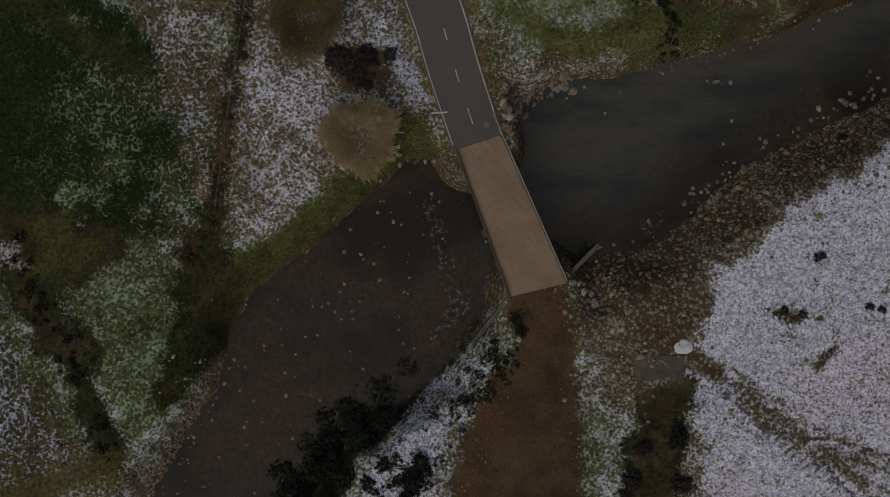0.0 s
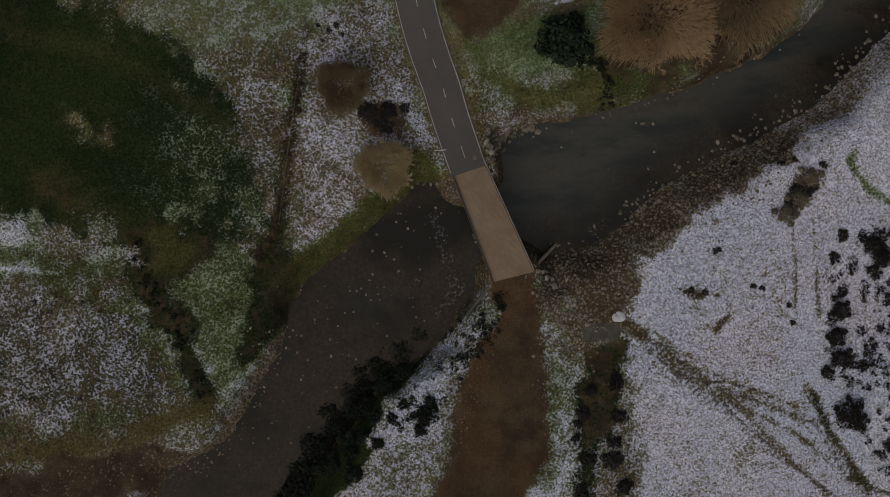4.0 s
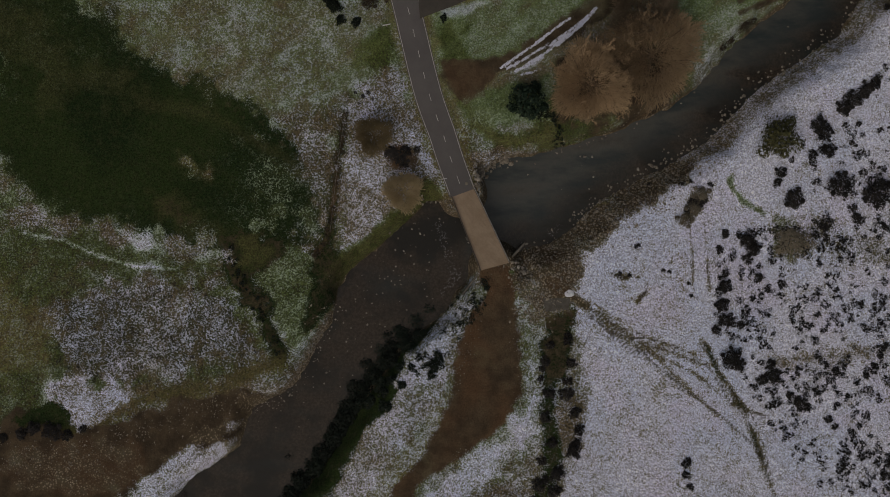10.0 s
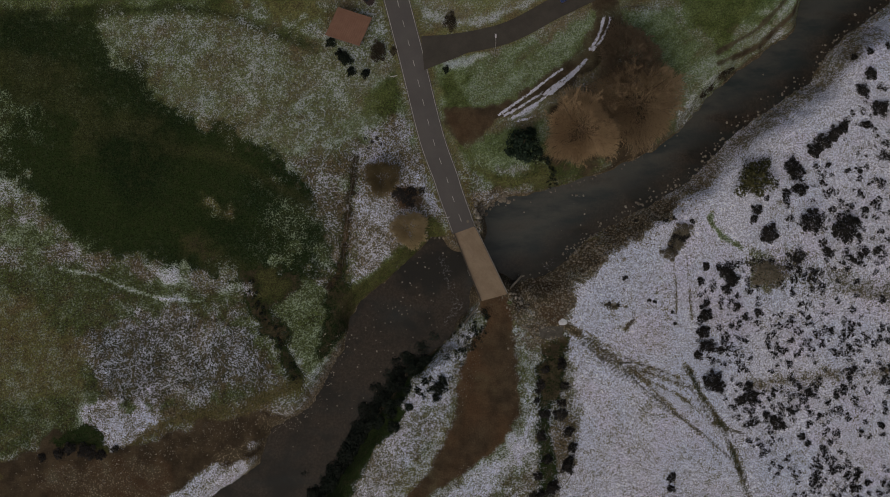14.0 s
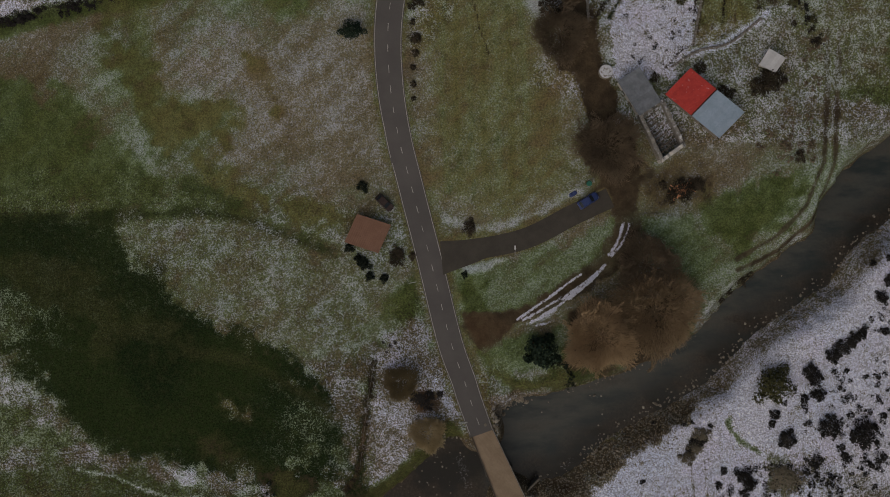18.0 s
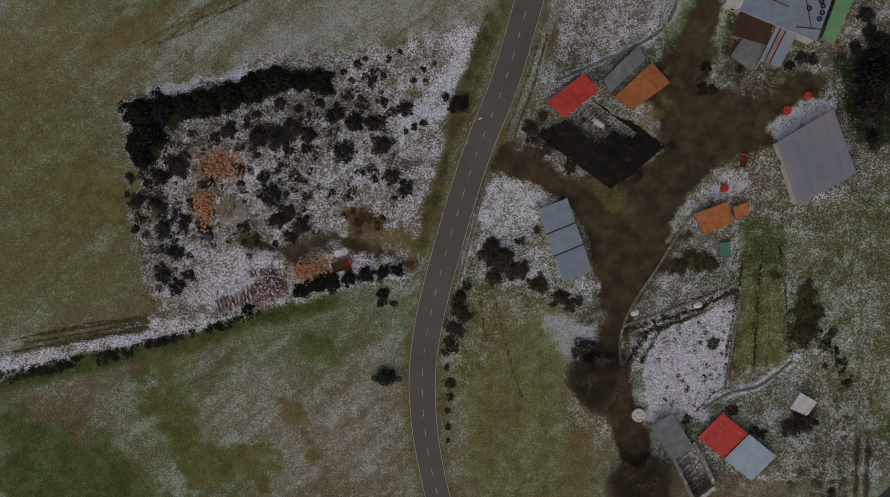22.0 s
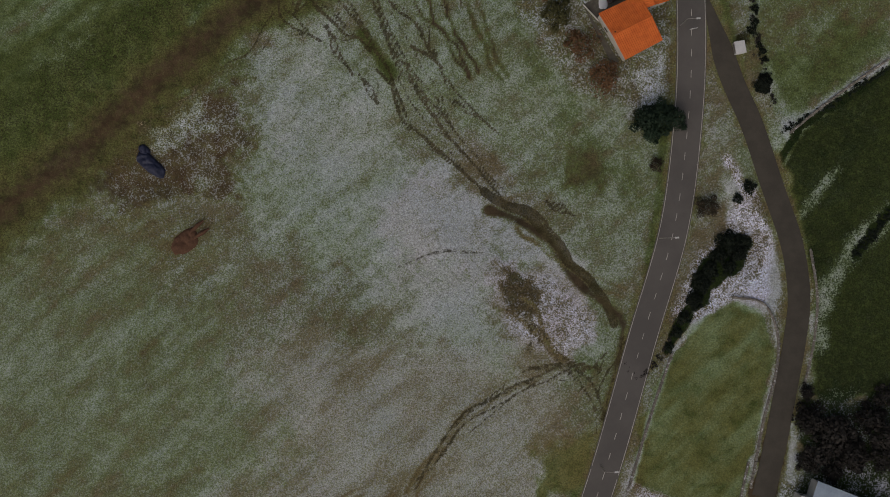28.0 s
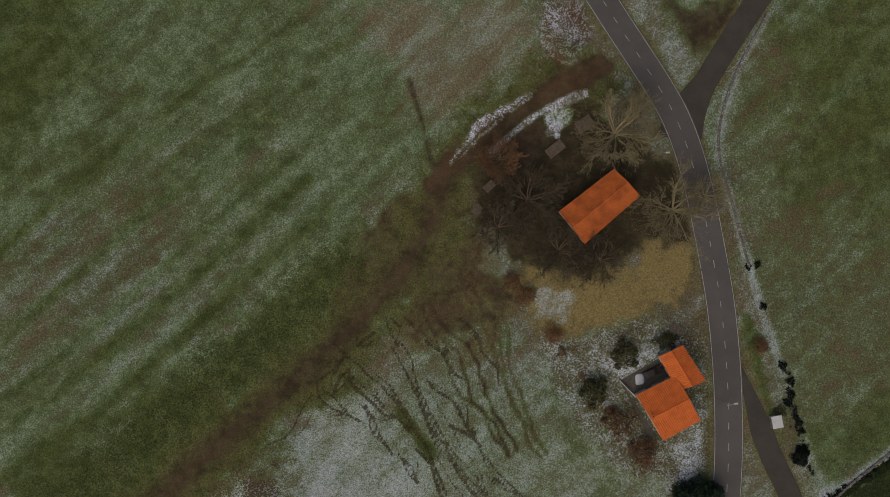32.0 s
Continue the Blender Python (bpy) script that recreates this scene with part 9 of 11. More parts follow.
building("lean_to", [(45.8, 162.7), (53.0, 160.6), (54.5, 165.4), (47.5, 167.5)], 3.2, 0.8, "mono", M_TIN_RUST, M_RUBBLE, "lean-to with a rusty brown sheet roof", "shed", sheets=7, inset=0.15)
building("lean_to", [(51.4, 157.7), (55.3, 156.2), (58.8, 163.1), (54.9, 165.1)], 3.4, 0.9, "mono", M_TIN_GREY, M_RUBBLE, "lean-to with a grey and rusty sheet roof", "shed", sections=[(0, 0.22, M_TIN_GREY), (0.22, 0.48, surface("rust_streaked_sheet", (0.3, 0.2, 0.18), (0.4, 0.3, 0.28), 0.7, 0.7, 0.1, fine=3)), (0.48, 1, M_TIN_GREY)], sheets=8, inset=0.15)
building("shed", [(46.0, 159.0), (50.4, 155.8), (53.0, 160.7), (48.5, 162.5)], 2.0, 0.4, "mono", M_TIN_OLD, M_RUBBLE, "low shed with a worn grey sheet roof", "shed", sheets=5)
building("barn", [(59.1, 128.9), (70.9, 135.2), (66.2, 148.0), (54.8, 141.5)], 4.2, 0.9, "mono", surface("rust_stained_sheet", (0.2, 0.255, 0.345), (0.34, 0.3, 0.34), 0.16, 0.55, 0.2, fine=2, spread=0.05, snow=0.04), M_PLASTER, "square barn with a pale grey sheet roof and rust stains", "barn", sheets=13)
building("shed", [(41.0, 123.3), (46.9, 125.7), (45.5, 129.9), (38.7, 127.4)], 2.6, 0.7, "mono", M_TILE_OLD, M_RUBBLE, "stone shed with an orange tile roof and traces of snow", "shed", tiled=True)
building("shed", [(47.4, 126.4), (50.3, 127.3), (49.8, 129.8), (46.7, 128.7)], 2.0, 0.4, "mono", M_TILE_OLD, M_RUBBLE, "small outhouse with an orange tile roof", "shed", tiled=True)
building("house", [(3.1, 307.8), (14.8, 317.0), (9.8, 322.7), (-1.8, 314.6)], 4.4, 1.5, "gable", M_TILE_WORN, M_PLASTER, "white house with a worn orange tile roof among bare trees", "house", tiled=True)
building("house", [(17.1, 267.3), (24.8, 271.1), (20.2, 280.4), (12.0, 276.8)], 4.2, 1.3, "gable", M_TILE_ORANGE, M_PLASTER, "white house with a bright orange tile roof by the road", "house", tiled=True)
building("house_wing", [(26.3, 279.0), (21.9, 286.5), (17.0, 284.4), (20.5, 277.2)], 4.2, 0.9, "gable", M_TILE_ORANGE, M_PLASTER, "wing of the house with an orange tile roof", "house", tiled=True)


# ---- ruin, heaps and farm things ----
def mound_bm(L, W, H, seed, nx=26, ny=16):
    """A lumpy elongated heap."""
    r = random.Random(seed)
    bm = bmesh.new()
    off = Vector((r.uniform(0, 50), r.uniform(0, 50), 0))
    g = []
    for j in range(ny + 1):
        row = []
        for i in range(nx + 1):
            u, v = 2 * i / nx - 1, 2 * j / ny - 1
            d = (abs(u) ** 2.6 + abs(v) ** 2.4)
            z = H * max(0.0, 1 - d) ** 0.5 if d < 1 else 0.0
            q = Vector((u * L / 2, v * W / 2, 0))
            z += (noise.noise(q * 0.7 + off) * 0.45 + noise.noise(q * 1.9 + off) * 0.3) * (1 if z > 0 else 0) * min(1, H)
            k = 1 + 0.28 * noise.noise(q * 0.4 + off)
            row.append(bm.verts.new((q.x * k, q.y * k, z - 0.12)))
        g.append(row)
    for a, b in zip(g, g[1:]):
        for i in range(nx):
            if max(a[i].co.z, a[i + 1].co.z, b[i].co.z, b[i + 1].co.z) > -0.1:
                bm.faces.new((a[i], a[i + 1], b[i + 1], b[i]))
    for v in [v for v in bm.verts if not v.link_faces]:
        bm.verts.remove(v)
    for f in bm.faces:
        f.smooth = True
    return bm


def placed(x, y, angle=0.0, dz=0.0):
    return Matrix.Translation((x, y, height(x, y) + dz)) @ Matrix.Rotation(radians(angle), 4, "Z")


def heading(p, q):
    return math.degrees(math.atan2(q[1] - p[1], q[0] - p[0]))


def simple(name, bm, mat_, m, label, category, group=""):
    ob = part(name, bm, mat_)
    ob.matrix_basis = m
    return tagged(ob, label, category, group)


# collapsed stone barn under blackened slates
M_SLATE = surface("blackened_slate", (0.006, 0.005, 0.005), (0.018, 0.016, 0.015), 1.2, 0.95, fine=6, spread=0.35, snow=0.27, snow_scale=4.5)
SLATE_SHAPES = []
for k in range(4):
    bm = box(bmesh.new(), -0.5, 0.5, -0.5, 0.5, -0.03, 0.03)
    for v in bm.verts:
        v.co.x += random.uniform(-0.09, 0.09)
        v.co.y += random.uniform(-0.09, 0.09)
    SLATE_SHAPES.append(mesh_of("slate", bm, M_SLATE))
WRECK = [(7.6, 143.8), (22.1, 132.9), (33.0, 141.3), (19.0, 151.4)]
RIDGE = [(13.0, 146.4), (26.4, 135.6)]
wx_, wy_ = 20.4, 142.3
wz_ = min(height(*p) for p in WRECK)
wreck = thing("ruined_barn", Matrix.Translation((wx_, wy_, wz_)), "collapsed stone barn with blackened slates and patches of snow", "ruin")
wl = [(p[0] - wx_, p[1] - wy_) for p in WRECK]
rl = [(p[0] - wx_, p[1] - wy_) for p in RIDGE]
r = random.Random(61)
for k in range(4):
    a, b = Vector(wl[k]), Vector(wl[(k + 1) % 4])
    d = (b - a).normalized()
    o = Vector((-d.y, d.x)) * 0.6
    bm = bmesh.new()
    cols = []
    for i in range(15):
        p = a.lerp(b, 0.02 + 0.96 * i / 14)
        p2 = p + (o if o.dot(p) < 0 else -o)
        z = 1.15 + r.uniform(-0.35, 0.3)
        cols.append([bm.verts.new((*p, -0.6)), bm.verts.new((*p, z)), bm.verts.new((*p2, z + r.uniform(-0.1, 0.1))), bm.verts.new((*p2, -0.6))])
    for c0, c1 in zip(cols, cols[1:]):
        for i in range(3):
            bm.faces.new((c0[i], c0[i + 1], c1[i + 1], c1[i]))
    bm.faces.new(cols[0])
    bm.faces.new(cols[-1][::-1])
    bmesh.ops.recalc_face_normals(bm, faces=bm.faces)
    part("wall", bm, M_RUBBLE, wreck, "broken rubble wall stub")
# floor coloured near-black for the darkness inside the open ruin
part("floor", quad_prism(bmesh.new(), [tuple(Vector(p) * 0.97) for p in wl], -0.4, 0.35), M_DARK, wreck, "near-black floor under fallen debris, dark for the shade inside")


def wreck_point(side, u, v):
    """A place on one roof slope: u along it, v from eave to ridge."""
    e0, e1 = (wl[0], wl[1]) if side == 0 else (wl[3], wl[2])
    lo, hi = Vector(ease(e0, e1, u)), Vector(ease(rl[0], rl[1], u))
    p = lo.lerp(hi, v)
    sag = 0.5 * math.sin(u * 7 + side * 2) * v * (1 - 0.4 * v)
    return Vector((p.x, p.y, 1.25 + 1.15 * v + sag * (0.4 if side == 0 else 0.9)))


for side in (0, 1):
    bm = bmesh.new()
    for v in (0.08, 0.36, 0.64, 0.92):
        tube(bm, [tuple(wreck_point(side, u, v) - Vector((0, 0, 0.05))) for u in np.linspace(0.01, 0.99, 8)], [0.05] * 8, 4)
    slope = part("roof_slope", bm, M_DARK, wreck, "sagging slope of dark slates" if side == 0 else "caved-in slope with bare rafters")
    nu, nv = 19, (8 if side == 0 else 9)
    for i in range(nu):
        for j in range(nv):
            u, v = (i + 0.5) / nu, (j + 0.5) / nv
            gap = noise.noise(Vector((u * 4.0, v * 3.0, side * 5.0 + 1.0)))
            if side == 1 and u < 0.52 + 0.25 * gap and v > 0.12 or side == 0 and gap < -0.42:
                continue
            p, q = wreck_point(side, u, v), wreck_point(side, u, min(1.0, v + 0.1))
            t_ = wreck_point(side, min(1.0, u + 0.05), v) - p
            up = (q - p)
            m = Matrix((t_.normalized(), up.normalized(), t_.cross(up).normalized() if t_.cross(up).z > 0 else up.cross(t_).normalized())).transposed().to_4x4()
            piece("slate", SLATE_SHAPES[r.randrange(4)], slope, Matrix.Translation(p + Vector((0, 0, 0.05 + 0.03 * (j % 2)))) @ m @ Matrix.Rotation(r.uniform(-0.14, 0.14), 4, "Z") @ Matrix.Rotation(r.uniform(-0.1, 0.1), 4, "X") @ Matrix.Diagonal((1.08, 1.25 if side else 1.1, 1, 1)))
    for i in range(0, 24):
        u = (i + 0.5) / 24
        tube_pts = [wreck_point(side, u, v) - Vector((0, 0, 0.14)) for v in ((0.0, 0.5, 1.0) if side == 0 or r.random() > 0.45 else (0.0, 0.3, 0.45))]
        part("rafter", tube(bmesh.new(), [tuple(p) for p in tube_pts], [0.08, 0.08, 0.07], 4), M_DARK, wreck)
part("ridge_beam", tube(bmesh.new(), [tuple(wreck_point(0, u, 1.0)) for u in (0.02, 0.25, 0.5, 0.75, 0.98)], [0.13] * 5, 6), M_SLATE, wreck, "ridge beam dusted with snow")
for k in range(26):
    p = wreck_point(1, r.uniform(0.05, 0.6), r.uniform(0.15, 0.9))
    ob = part("fallen_stone", rock_bm(300 + k), M_SLATE if k % 4 else M_WALLSTONE, wreck)
    ob.matrix_basis = Matrix.Translation((p.x, p.y, 0.42)) @ Matrix.Rotation(r.uniform(0, 6), 4, "Z") @ Matrix.Diagonal((r.uniform(0.4, 1.2), r.uniform(0.4, 0.9), r.uniform(0.4, 0.9), 1))
for k in range(12):
    p = wreck_point(k % 2, r.uniform(0.05, 0.95), r.uniform(0.0, 0.9))
    piece("dry_weed", BUSH["brown"][k % 4][1], wreck, Matrix.Translation((p.x, p.y, p.z - 0.1)) @ Matrix.Diagonal((r.uniform(0.5, 1.3), r.uniform(0.4, 1.0), 0.5, 1)))
bm = mound_bm(2.9, 1.1, 0.3, 77, 16, 10)
simple("torn_sheet", bm, M_TIN_WHITE, Matrix.Translation((19.9, 145.9, wz_ + 1.55)) @ Matrix.Rotation(radians(-38), 4, "Z"), "pale torn sheet lying on the black ruin", "sheet")

# roofless half of the old farmhouse
RUIN = quad_of([(34.8, 77.1), (39.4, 67.5), (44.4, 71.1)])
cx, cy = sum(p[0] for p in RUIN) / 4, sum(p[1] for p in RUIN) / 4
ruin = thing("ruined_house", placed(cx, cy), "roofless ruined half of the farmhouse with snow on its walls", "ruin")
loc = [(p[0] - cx, p[1] - cy) for p in RUIN]
for k in range(4):
    a, b = Vector(loc[k]), Vector(loc[(k + 1) % 4])
    d = (b - a).normalized()
    o = Vector((-d.y, d.x))
    if o.dot((a + b) / 2) > 0:
        o = -o
    o *= 0.75
    bm = bmesh.new()
    n = 10
    r = random.Random(k)
    cols = []
    for i in range(n + 1):
        p = a.lerp(b, i / n)
        z = 2.5 + r.uniform(-0.35, 0.5)
        cols.append([bm.verts.new((*p, -0.5)), bm.verts.new((*p, z)), bm.verts.new((*(p + o), z + r.uniform(-0.1, 0.1))), bm.verts.new((*(p + o), -0.5))])
    for c0, c1 in zip(cols, cols[1:]):
        for i in range(3):
            bm.faces.new((c0[i], c0[i + 1], c1[i + 1], c1[i]))
    bm.faces.new(cols[0])
    bm.faces.new(cols[-1][::-1])
    bmesh.ops.recalc_face_normals(bm, faces=bm.faces)
    part("wall", bm, M_WALLSTONE if k != 1 else M_PLASTER, ruin, "broken wall top with snow" if k != 1 else "white-topped gable wall")
r = random.Random(4)
for k in range(46):
    u, v = r.uniform(0.12, 0.88), r.uniform(0.15, 0.85)
    p = ease(ease(loc[0], loc[1], u), ease(loc[3], loc[2], u), v)
    ob = part("rubble_stone", rock_bm(k), M_WALLSTONE, ruin)
    ob.matrix_basis = Matrix.Translation((*p, 0.25)) @ Matrix.Rotation(r.uniform(0, 6), 4, "Z") @ Matrix.Diagonal((r.uniform(0.5, 1.1), r.uniform(0.5, 0.9), r.uniform(0.5, 1.2), 1))
for k in range(9):
    t = 0.12 + 0.09 * k
    p, q = ease(loc[0], loc[1], t), ease(loc[3], loc[2], t)
    p2, q2 = ease(p, q, 0.1), ease(p, q, r.uniform(0.5, 0.9))
    part("fallen_beam", tube(bmesh.new(), [(*p2, 1.9), (*q2, r.uniform(0.4, 1.4))], [0.11, 0.09], 5), M_WOOD, ruin)


def wheel_bm(R, W, n=14):
    bm = bmesh.new()
    prof = ((R * 0.55, -W / 2), (R * 0.92, -W / 2), (R, -W / 4), (R, W / 4), (R * 0.92, W / 2), (R * 0.55, W / 2))
    rings = [[bm.verts.new((r * math.cos(a), w, r * math.sin(a))) for r, w in prof] for a in (2 * math.pi * k / n for k in range(n))]
    for k in range(n):
        a, b = rings[k], rings[(k + 1) % n]
        for i in range(6):
            bm.faces.new((a[i], a[(i + 1) % 6], b[(i + 1) % 6], b[i]))
    bmesh.ops.recalc_face_normals(bm, faces=bm.faces)
    return bm


def rim_bm(R, W, n=12):
    bm = bmesh.new()
    bmesh.ops.create_cone(bm, cap_ends=True, segments=n, radius1=R, radius2=R * 0.9, depth=W)
    bmesh.ops.rotate(bm, verts=bm.verts, matrix=Matrix.Rotation(radians(90), 3, "X"))
    return bm


def loft(bm, sections):
    """Skin closed rings of equal count."""
    rings = [[bm.verts.new(p) for p in s_] for s_ in sections]
    n = len(rings[0])
    for a, b in zip(rings, rings[1:]):
        for k in range(n):
            bm.faces.new((a[k], a[(k + 1) % n], b[(k + 1) % n], b[k]))
    bm.faces.new(rings[0][::-1])
    bm.faces.new(rings[-1])
    bmesh.ops.recalc_face_normals(bm, faces=bm.faces)
    return bm


def car(m, paint, label, L=4.2, W=1.75):
    e = thing("car", m, label, "car")
    h = W / 2

    def ring(x, w, z0, z1):
        return [(x, -w, z0), (x, w, z0), (x, w, (z0 + z1) / 2), (x, w * 0.92, z1), (x, -w * 0.92, z1), (x, -w, (z0 + z1) / 2)]

    part("body", loft(bmesh.new(), [ring(-L / 2, h * 0.85, 0.35, 0.75), ring(-L * 0.44, h, 0.25, 0.92), ring(-L * 0.2, h, 0.22, 0.95), ring(L * 0.2, h, 0.22, 0.92), ring(L * 0.42, h * 0.96, 0.25, 0.8), ring(L / 2, h * 0.8, 0.35, 0.66)]), paint, e)
    cab = part("cabin", loft(bmesh.new(), [ring(-L * 0.42, h * 0.86, 0.9, 0.96), ring(-L * 0.3, h * 0.82, 0.9, 1.42), ring(0.0, h * 0.82, 0.9, 1.46), ring(L * 0.08, h * 0.8, 0.9, 1.4), ring(L * 0.24, h * 0.86, 0.88, 0.94)]), paint, e)
    bm = bmesh.new()
    vs = [bm.verts.new(p) for p in ((L * 0.245, -h * 0.72, 0.97), (L * 0.245, h * 0.72, 0.97), (L * 0.1, h * 0.66, 1.4), (L * 0.1, -h * 0.66, 1.4))]
    bm.faces.new(vs)
    part("windscreen", bm, M_WINDOW, cab)
    bm = bmesh.new()
    vs = [bm.verts.new(p) for p in ((-L * 0.425, -h * 0.72, 1.0), (-L * 0.425, h * 0.72, 1.0), (-L * 0.315, h * 0.66, 1.4), (-L * 0.315, -h * 0.66, 1.4))]
    bm.faces.new(vs)
    part("rear_window", bm, M_WINDOW, cab)
    for sx in (-1, 1):
        for sy in (-1, 1):
            w = part("wheel", wheel_bm(0.32, 0.2), M_RUBBER, e)
            w.matrix_basis = Matrix.Translation((sx * L * 0.31, sy * (h - 0.1), 0.32))
            rm = part("rim", rim_bm(0.18, 0.21), M_STEEL, w)
        part("headlight" if sx > 0 else "tail_light", box(bmesh.new(), sx * L * 0.47 - 0.06, sx * L * 0.47 + 0.06, -h * 0.75, -h * 0.45, 0.62, 0.74, 0.02), M_STEEL if sx > 0 else M_RED_PAINT, e)
        part("headlight" if sx > 0 else "tail_light", box(bmesh.new(), sx * L * 0.47 - 0.06, sx * L * 0.47 + 0.06, h * 0.45, h * 0.75, 0.62, 0.74, 0.02), M_STEEL if sx > 0 else M_RED_PAINT, e)
    for sy in (-1, 1):
        part("mirror", box(bmesh.new(), L * 0.16, L * 0.2, sy * h * 1.02 - 0.06, sy * h * 1.02 + 0.06, 0.95, 1.07, 0.02), paint, e)
    return e


car(placed(-17.3, 59.6, heading(*[(-18.6, 60.9), (-15.9, 58.3)])), M_DARK_PAINT, "dark brown car parked by the roadside house")
car(placed(24.8, 60.0, heading(*[(22.3, 58.4), (27.2, 61.5)])), M_BLUE_PAINT, "dark blue car parked in the farm driveway", 4.6, 1.85)
car(placed(16.2, 280.9, heading(*[(14.2, 280.1), (18.4, 281.9)])), M_DARK_PAINT, "black car parked beside the tiled house", 4.2, 1.75)


def trailer(m, L, W, label):
    e = thing("trailer", m, label, "trailer")
    part("bed", box(bmesh.new(), -L / 2, L / 2, -W / 2, W / 2, 0.75, 0.87, 0.02), M_RUST, e, "brown floor boards")
    for x0, x1, y0, y1, nm in ((-L / 2, L / 2, -W / 2 - 0.06, -W / 2, "side_board"), (-L / 2, L / 2, W / 2, W / 2 + 0.06, "side_board"), (-L / 2 - 0.06, -L / 2, -W / 2, W / 2, "tail_board"), (L / 2, L / 2 + 0.25, -W / 2, W / 2, "head_board")):
        part(nm, box(bmesh.new(), x0, x1, y0, y1, 0.8, 1.35, 0.015), M_RED_PAINT, e, "faded red steel board")
    part("drawbar", tube(bmesh.new(), [(L / 2, 0, 0.7), (L / 2 + 1.3, 0, 0.55)], [0.07, 0.05]), M_RED_PAINT, e)
    for sy in (-1, 1):
        w = part("wheel", wheel_bm(0.45, 0.3), M_RUBBER, e)
        w.matrix_basis = Matrix.Translation((-0.3, sy * (W / 2 - 0.2), 0.45))
        part("rim", rim_bm(0.25, 0.31), M_STEEL, w)
    return e


trailer(placed(-32.6, 117.7, heading(*[(-34.6, 117.0), (-30.7, 118.2)])), 3.6, 2.0, "red farm trailer with a brown bed by the firewood")

# logs and firewood along the lane
def log_pile(centre, count, spread, length, rad, mat_, label, seed, angle, jitter, piled):
    r = random.Random(seed)
    e = thing("log_pile", placed(*centre), label, "logs")
    shapes = []
    for k in range(4):
        bm = tube(bmesh.new(), [(-0.5, 0, 0), (0, 0.01, 0.01), (0.5, 0, 0)], [1.0, 1.06, 0.94], 7)
        shapes.append(mesh_of("log", bm, mat_))
    for k in range(count):
        u = (k + 0.5) / count - 0.5
        x = u * spread[0] if not piled else max(-0.62, min(0.62, r.gauss(0, 0.27))) * spread[0]
        y = r.uniform(-0.5, 0.5) * spread[1] if not piled else max(-0.62, min(0.62, r.gauss(0, 0.27))) * spread[1]
        rr = rad * r.uniform(0.7, 1.2)
        d = 1 - (2 * x / spread[0]) ** 2 if piled else 0.0
        z = rr + (r.uniform(0, 1) * piled * max(0, d) if piled else 0)
        m = Matrix.Rotation(radians(LANE_ANGLE), 4, "Z") @ Matrix.Translation((x, y, z)) @ Matrix.Rotation(radians(angle + r.uniform(-jitter, jitter)), 4, "Z") @ Matrix.Rotation(r.uniform(-0.12, 0.12), 4, "Y") @ Matrix.Diagonal((length * r.uniform(0.75, 1.15), rr, rr, 1))
        piece("log", shapes[k % 4], e, m)
    return e


LANE_ANGLE = heading(*[(-58.1, 109.5), (-30.0, 118.0)])
log_pile((-53.6, 111.2), 13, (10.4, 0.5), 2.7, 0.25, M_LOG, "row of snow-dusted cut logs laid side by side", 1, 84, 9, 0)
log_pile((-57.5, 108.7), 22, (5.0, 2.2), 1.1, 0.14, M_LOG, "scattered short logs with snow beside the lane", 7, 40, 70, 0)
log_pile((-47.5, 114.1), 90, (4.8, 5.0), 1.1, 0.22, M_LOG, "heap of snow-dusted reddish log rounds", 2, 60, 90, 0.9)
log_pile((-39.1, 117.0), 290, (7.5, 4.6), 0.5, 0.14, M_FIREWOOD, "heap of split orange firewood by the lane", 3, 0, 90, 1.0)
log_pile((-56.7, 138.4), 290, (9.5, 5.5), 0.5, 0.15, M_FIREWOOD, "heap of split orange firewood in the yard", 4, 0, 90, 0.9)
log_pile((-60.3, 130.0), 270, (4.8, 8.0), 0.5, 0.15, M_FIREWOOD, "heap of split orange firewood beside the brush", 5, 0, 90, 0.9)
log_pile((-28.1, 127.4), 40, (4.5, 2.5), 0.7, 0.12, M_BRUSH, "scattered russet branches at the yard's edge", 6, 0, 90, 0.2)
log_pile((44.1, 62.1), 60, (4.0, 2.6), 0.9, 0.13, M_FIREWOOD, "heap of old timber and firewood by the farm", 8, 0, 90, 0.6)
log_pile((-55.6, 129.9), 26, (4.2, 2.2), 3.4, 0.13, surface("grey_driftwood", (0.2, 0.165, 0.12), (0.36, 0.31, 0.24), 1.5, 0.9, spread=0.25, snow=0.2), "pile of long weathered grey poles on the gravel", 9, 52, 16, 0.4)
pt = thing("tarp", placed(-60.4, 125.2, -58), "purplish dark tarp bunched beside the firewood", "tarp")
part("sheet", mound_bm(6.0, 2.0, 0.7, 47), surface("purple_tarp", (0.03, 0.025, 0.045), (0.07, 0.06, 0.1), 1.2, 0.6, bump=0.3, snow=0.15), pt)
simple("gravel_mound", mound_bm(7.0, 5.5, 0.55, 8), surface("grey_gravel", (0.16, 0.14, 0.12), (0.36, 0.33, 0.31), 1.5, 0.95, fine=5, snow=0.42), placed(-54.3, 129.2, 20), "grey gravel heap with thin snow", "heap")
simple("snow_mound", mound_bm(3.2, 1.8, 0.7, 12), M_SNOW, placed(-32.6, 120.4, 15), "small heap of snow beside the trailer", "snow")
simple("snow_mound", mound_bm(2.2, 1.6, 0.3, 14), M_SNOW, placed(23.4, -8.1, 0), "small patch of packed snow by the culvert", "snow")

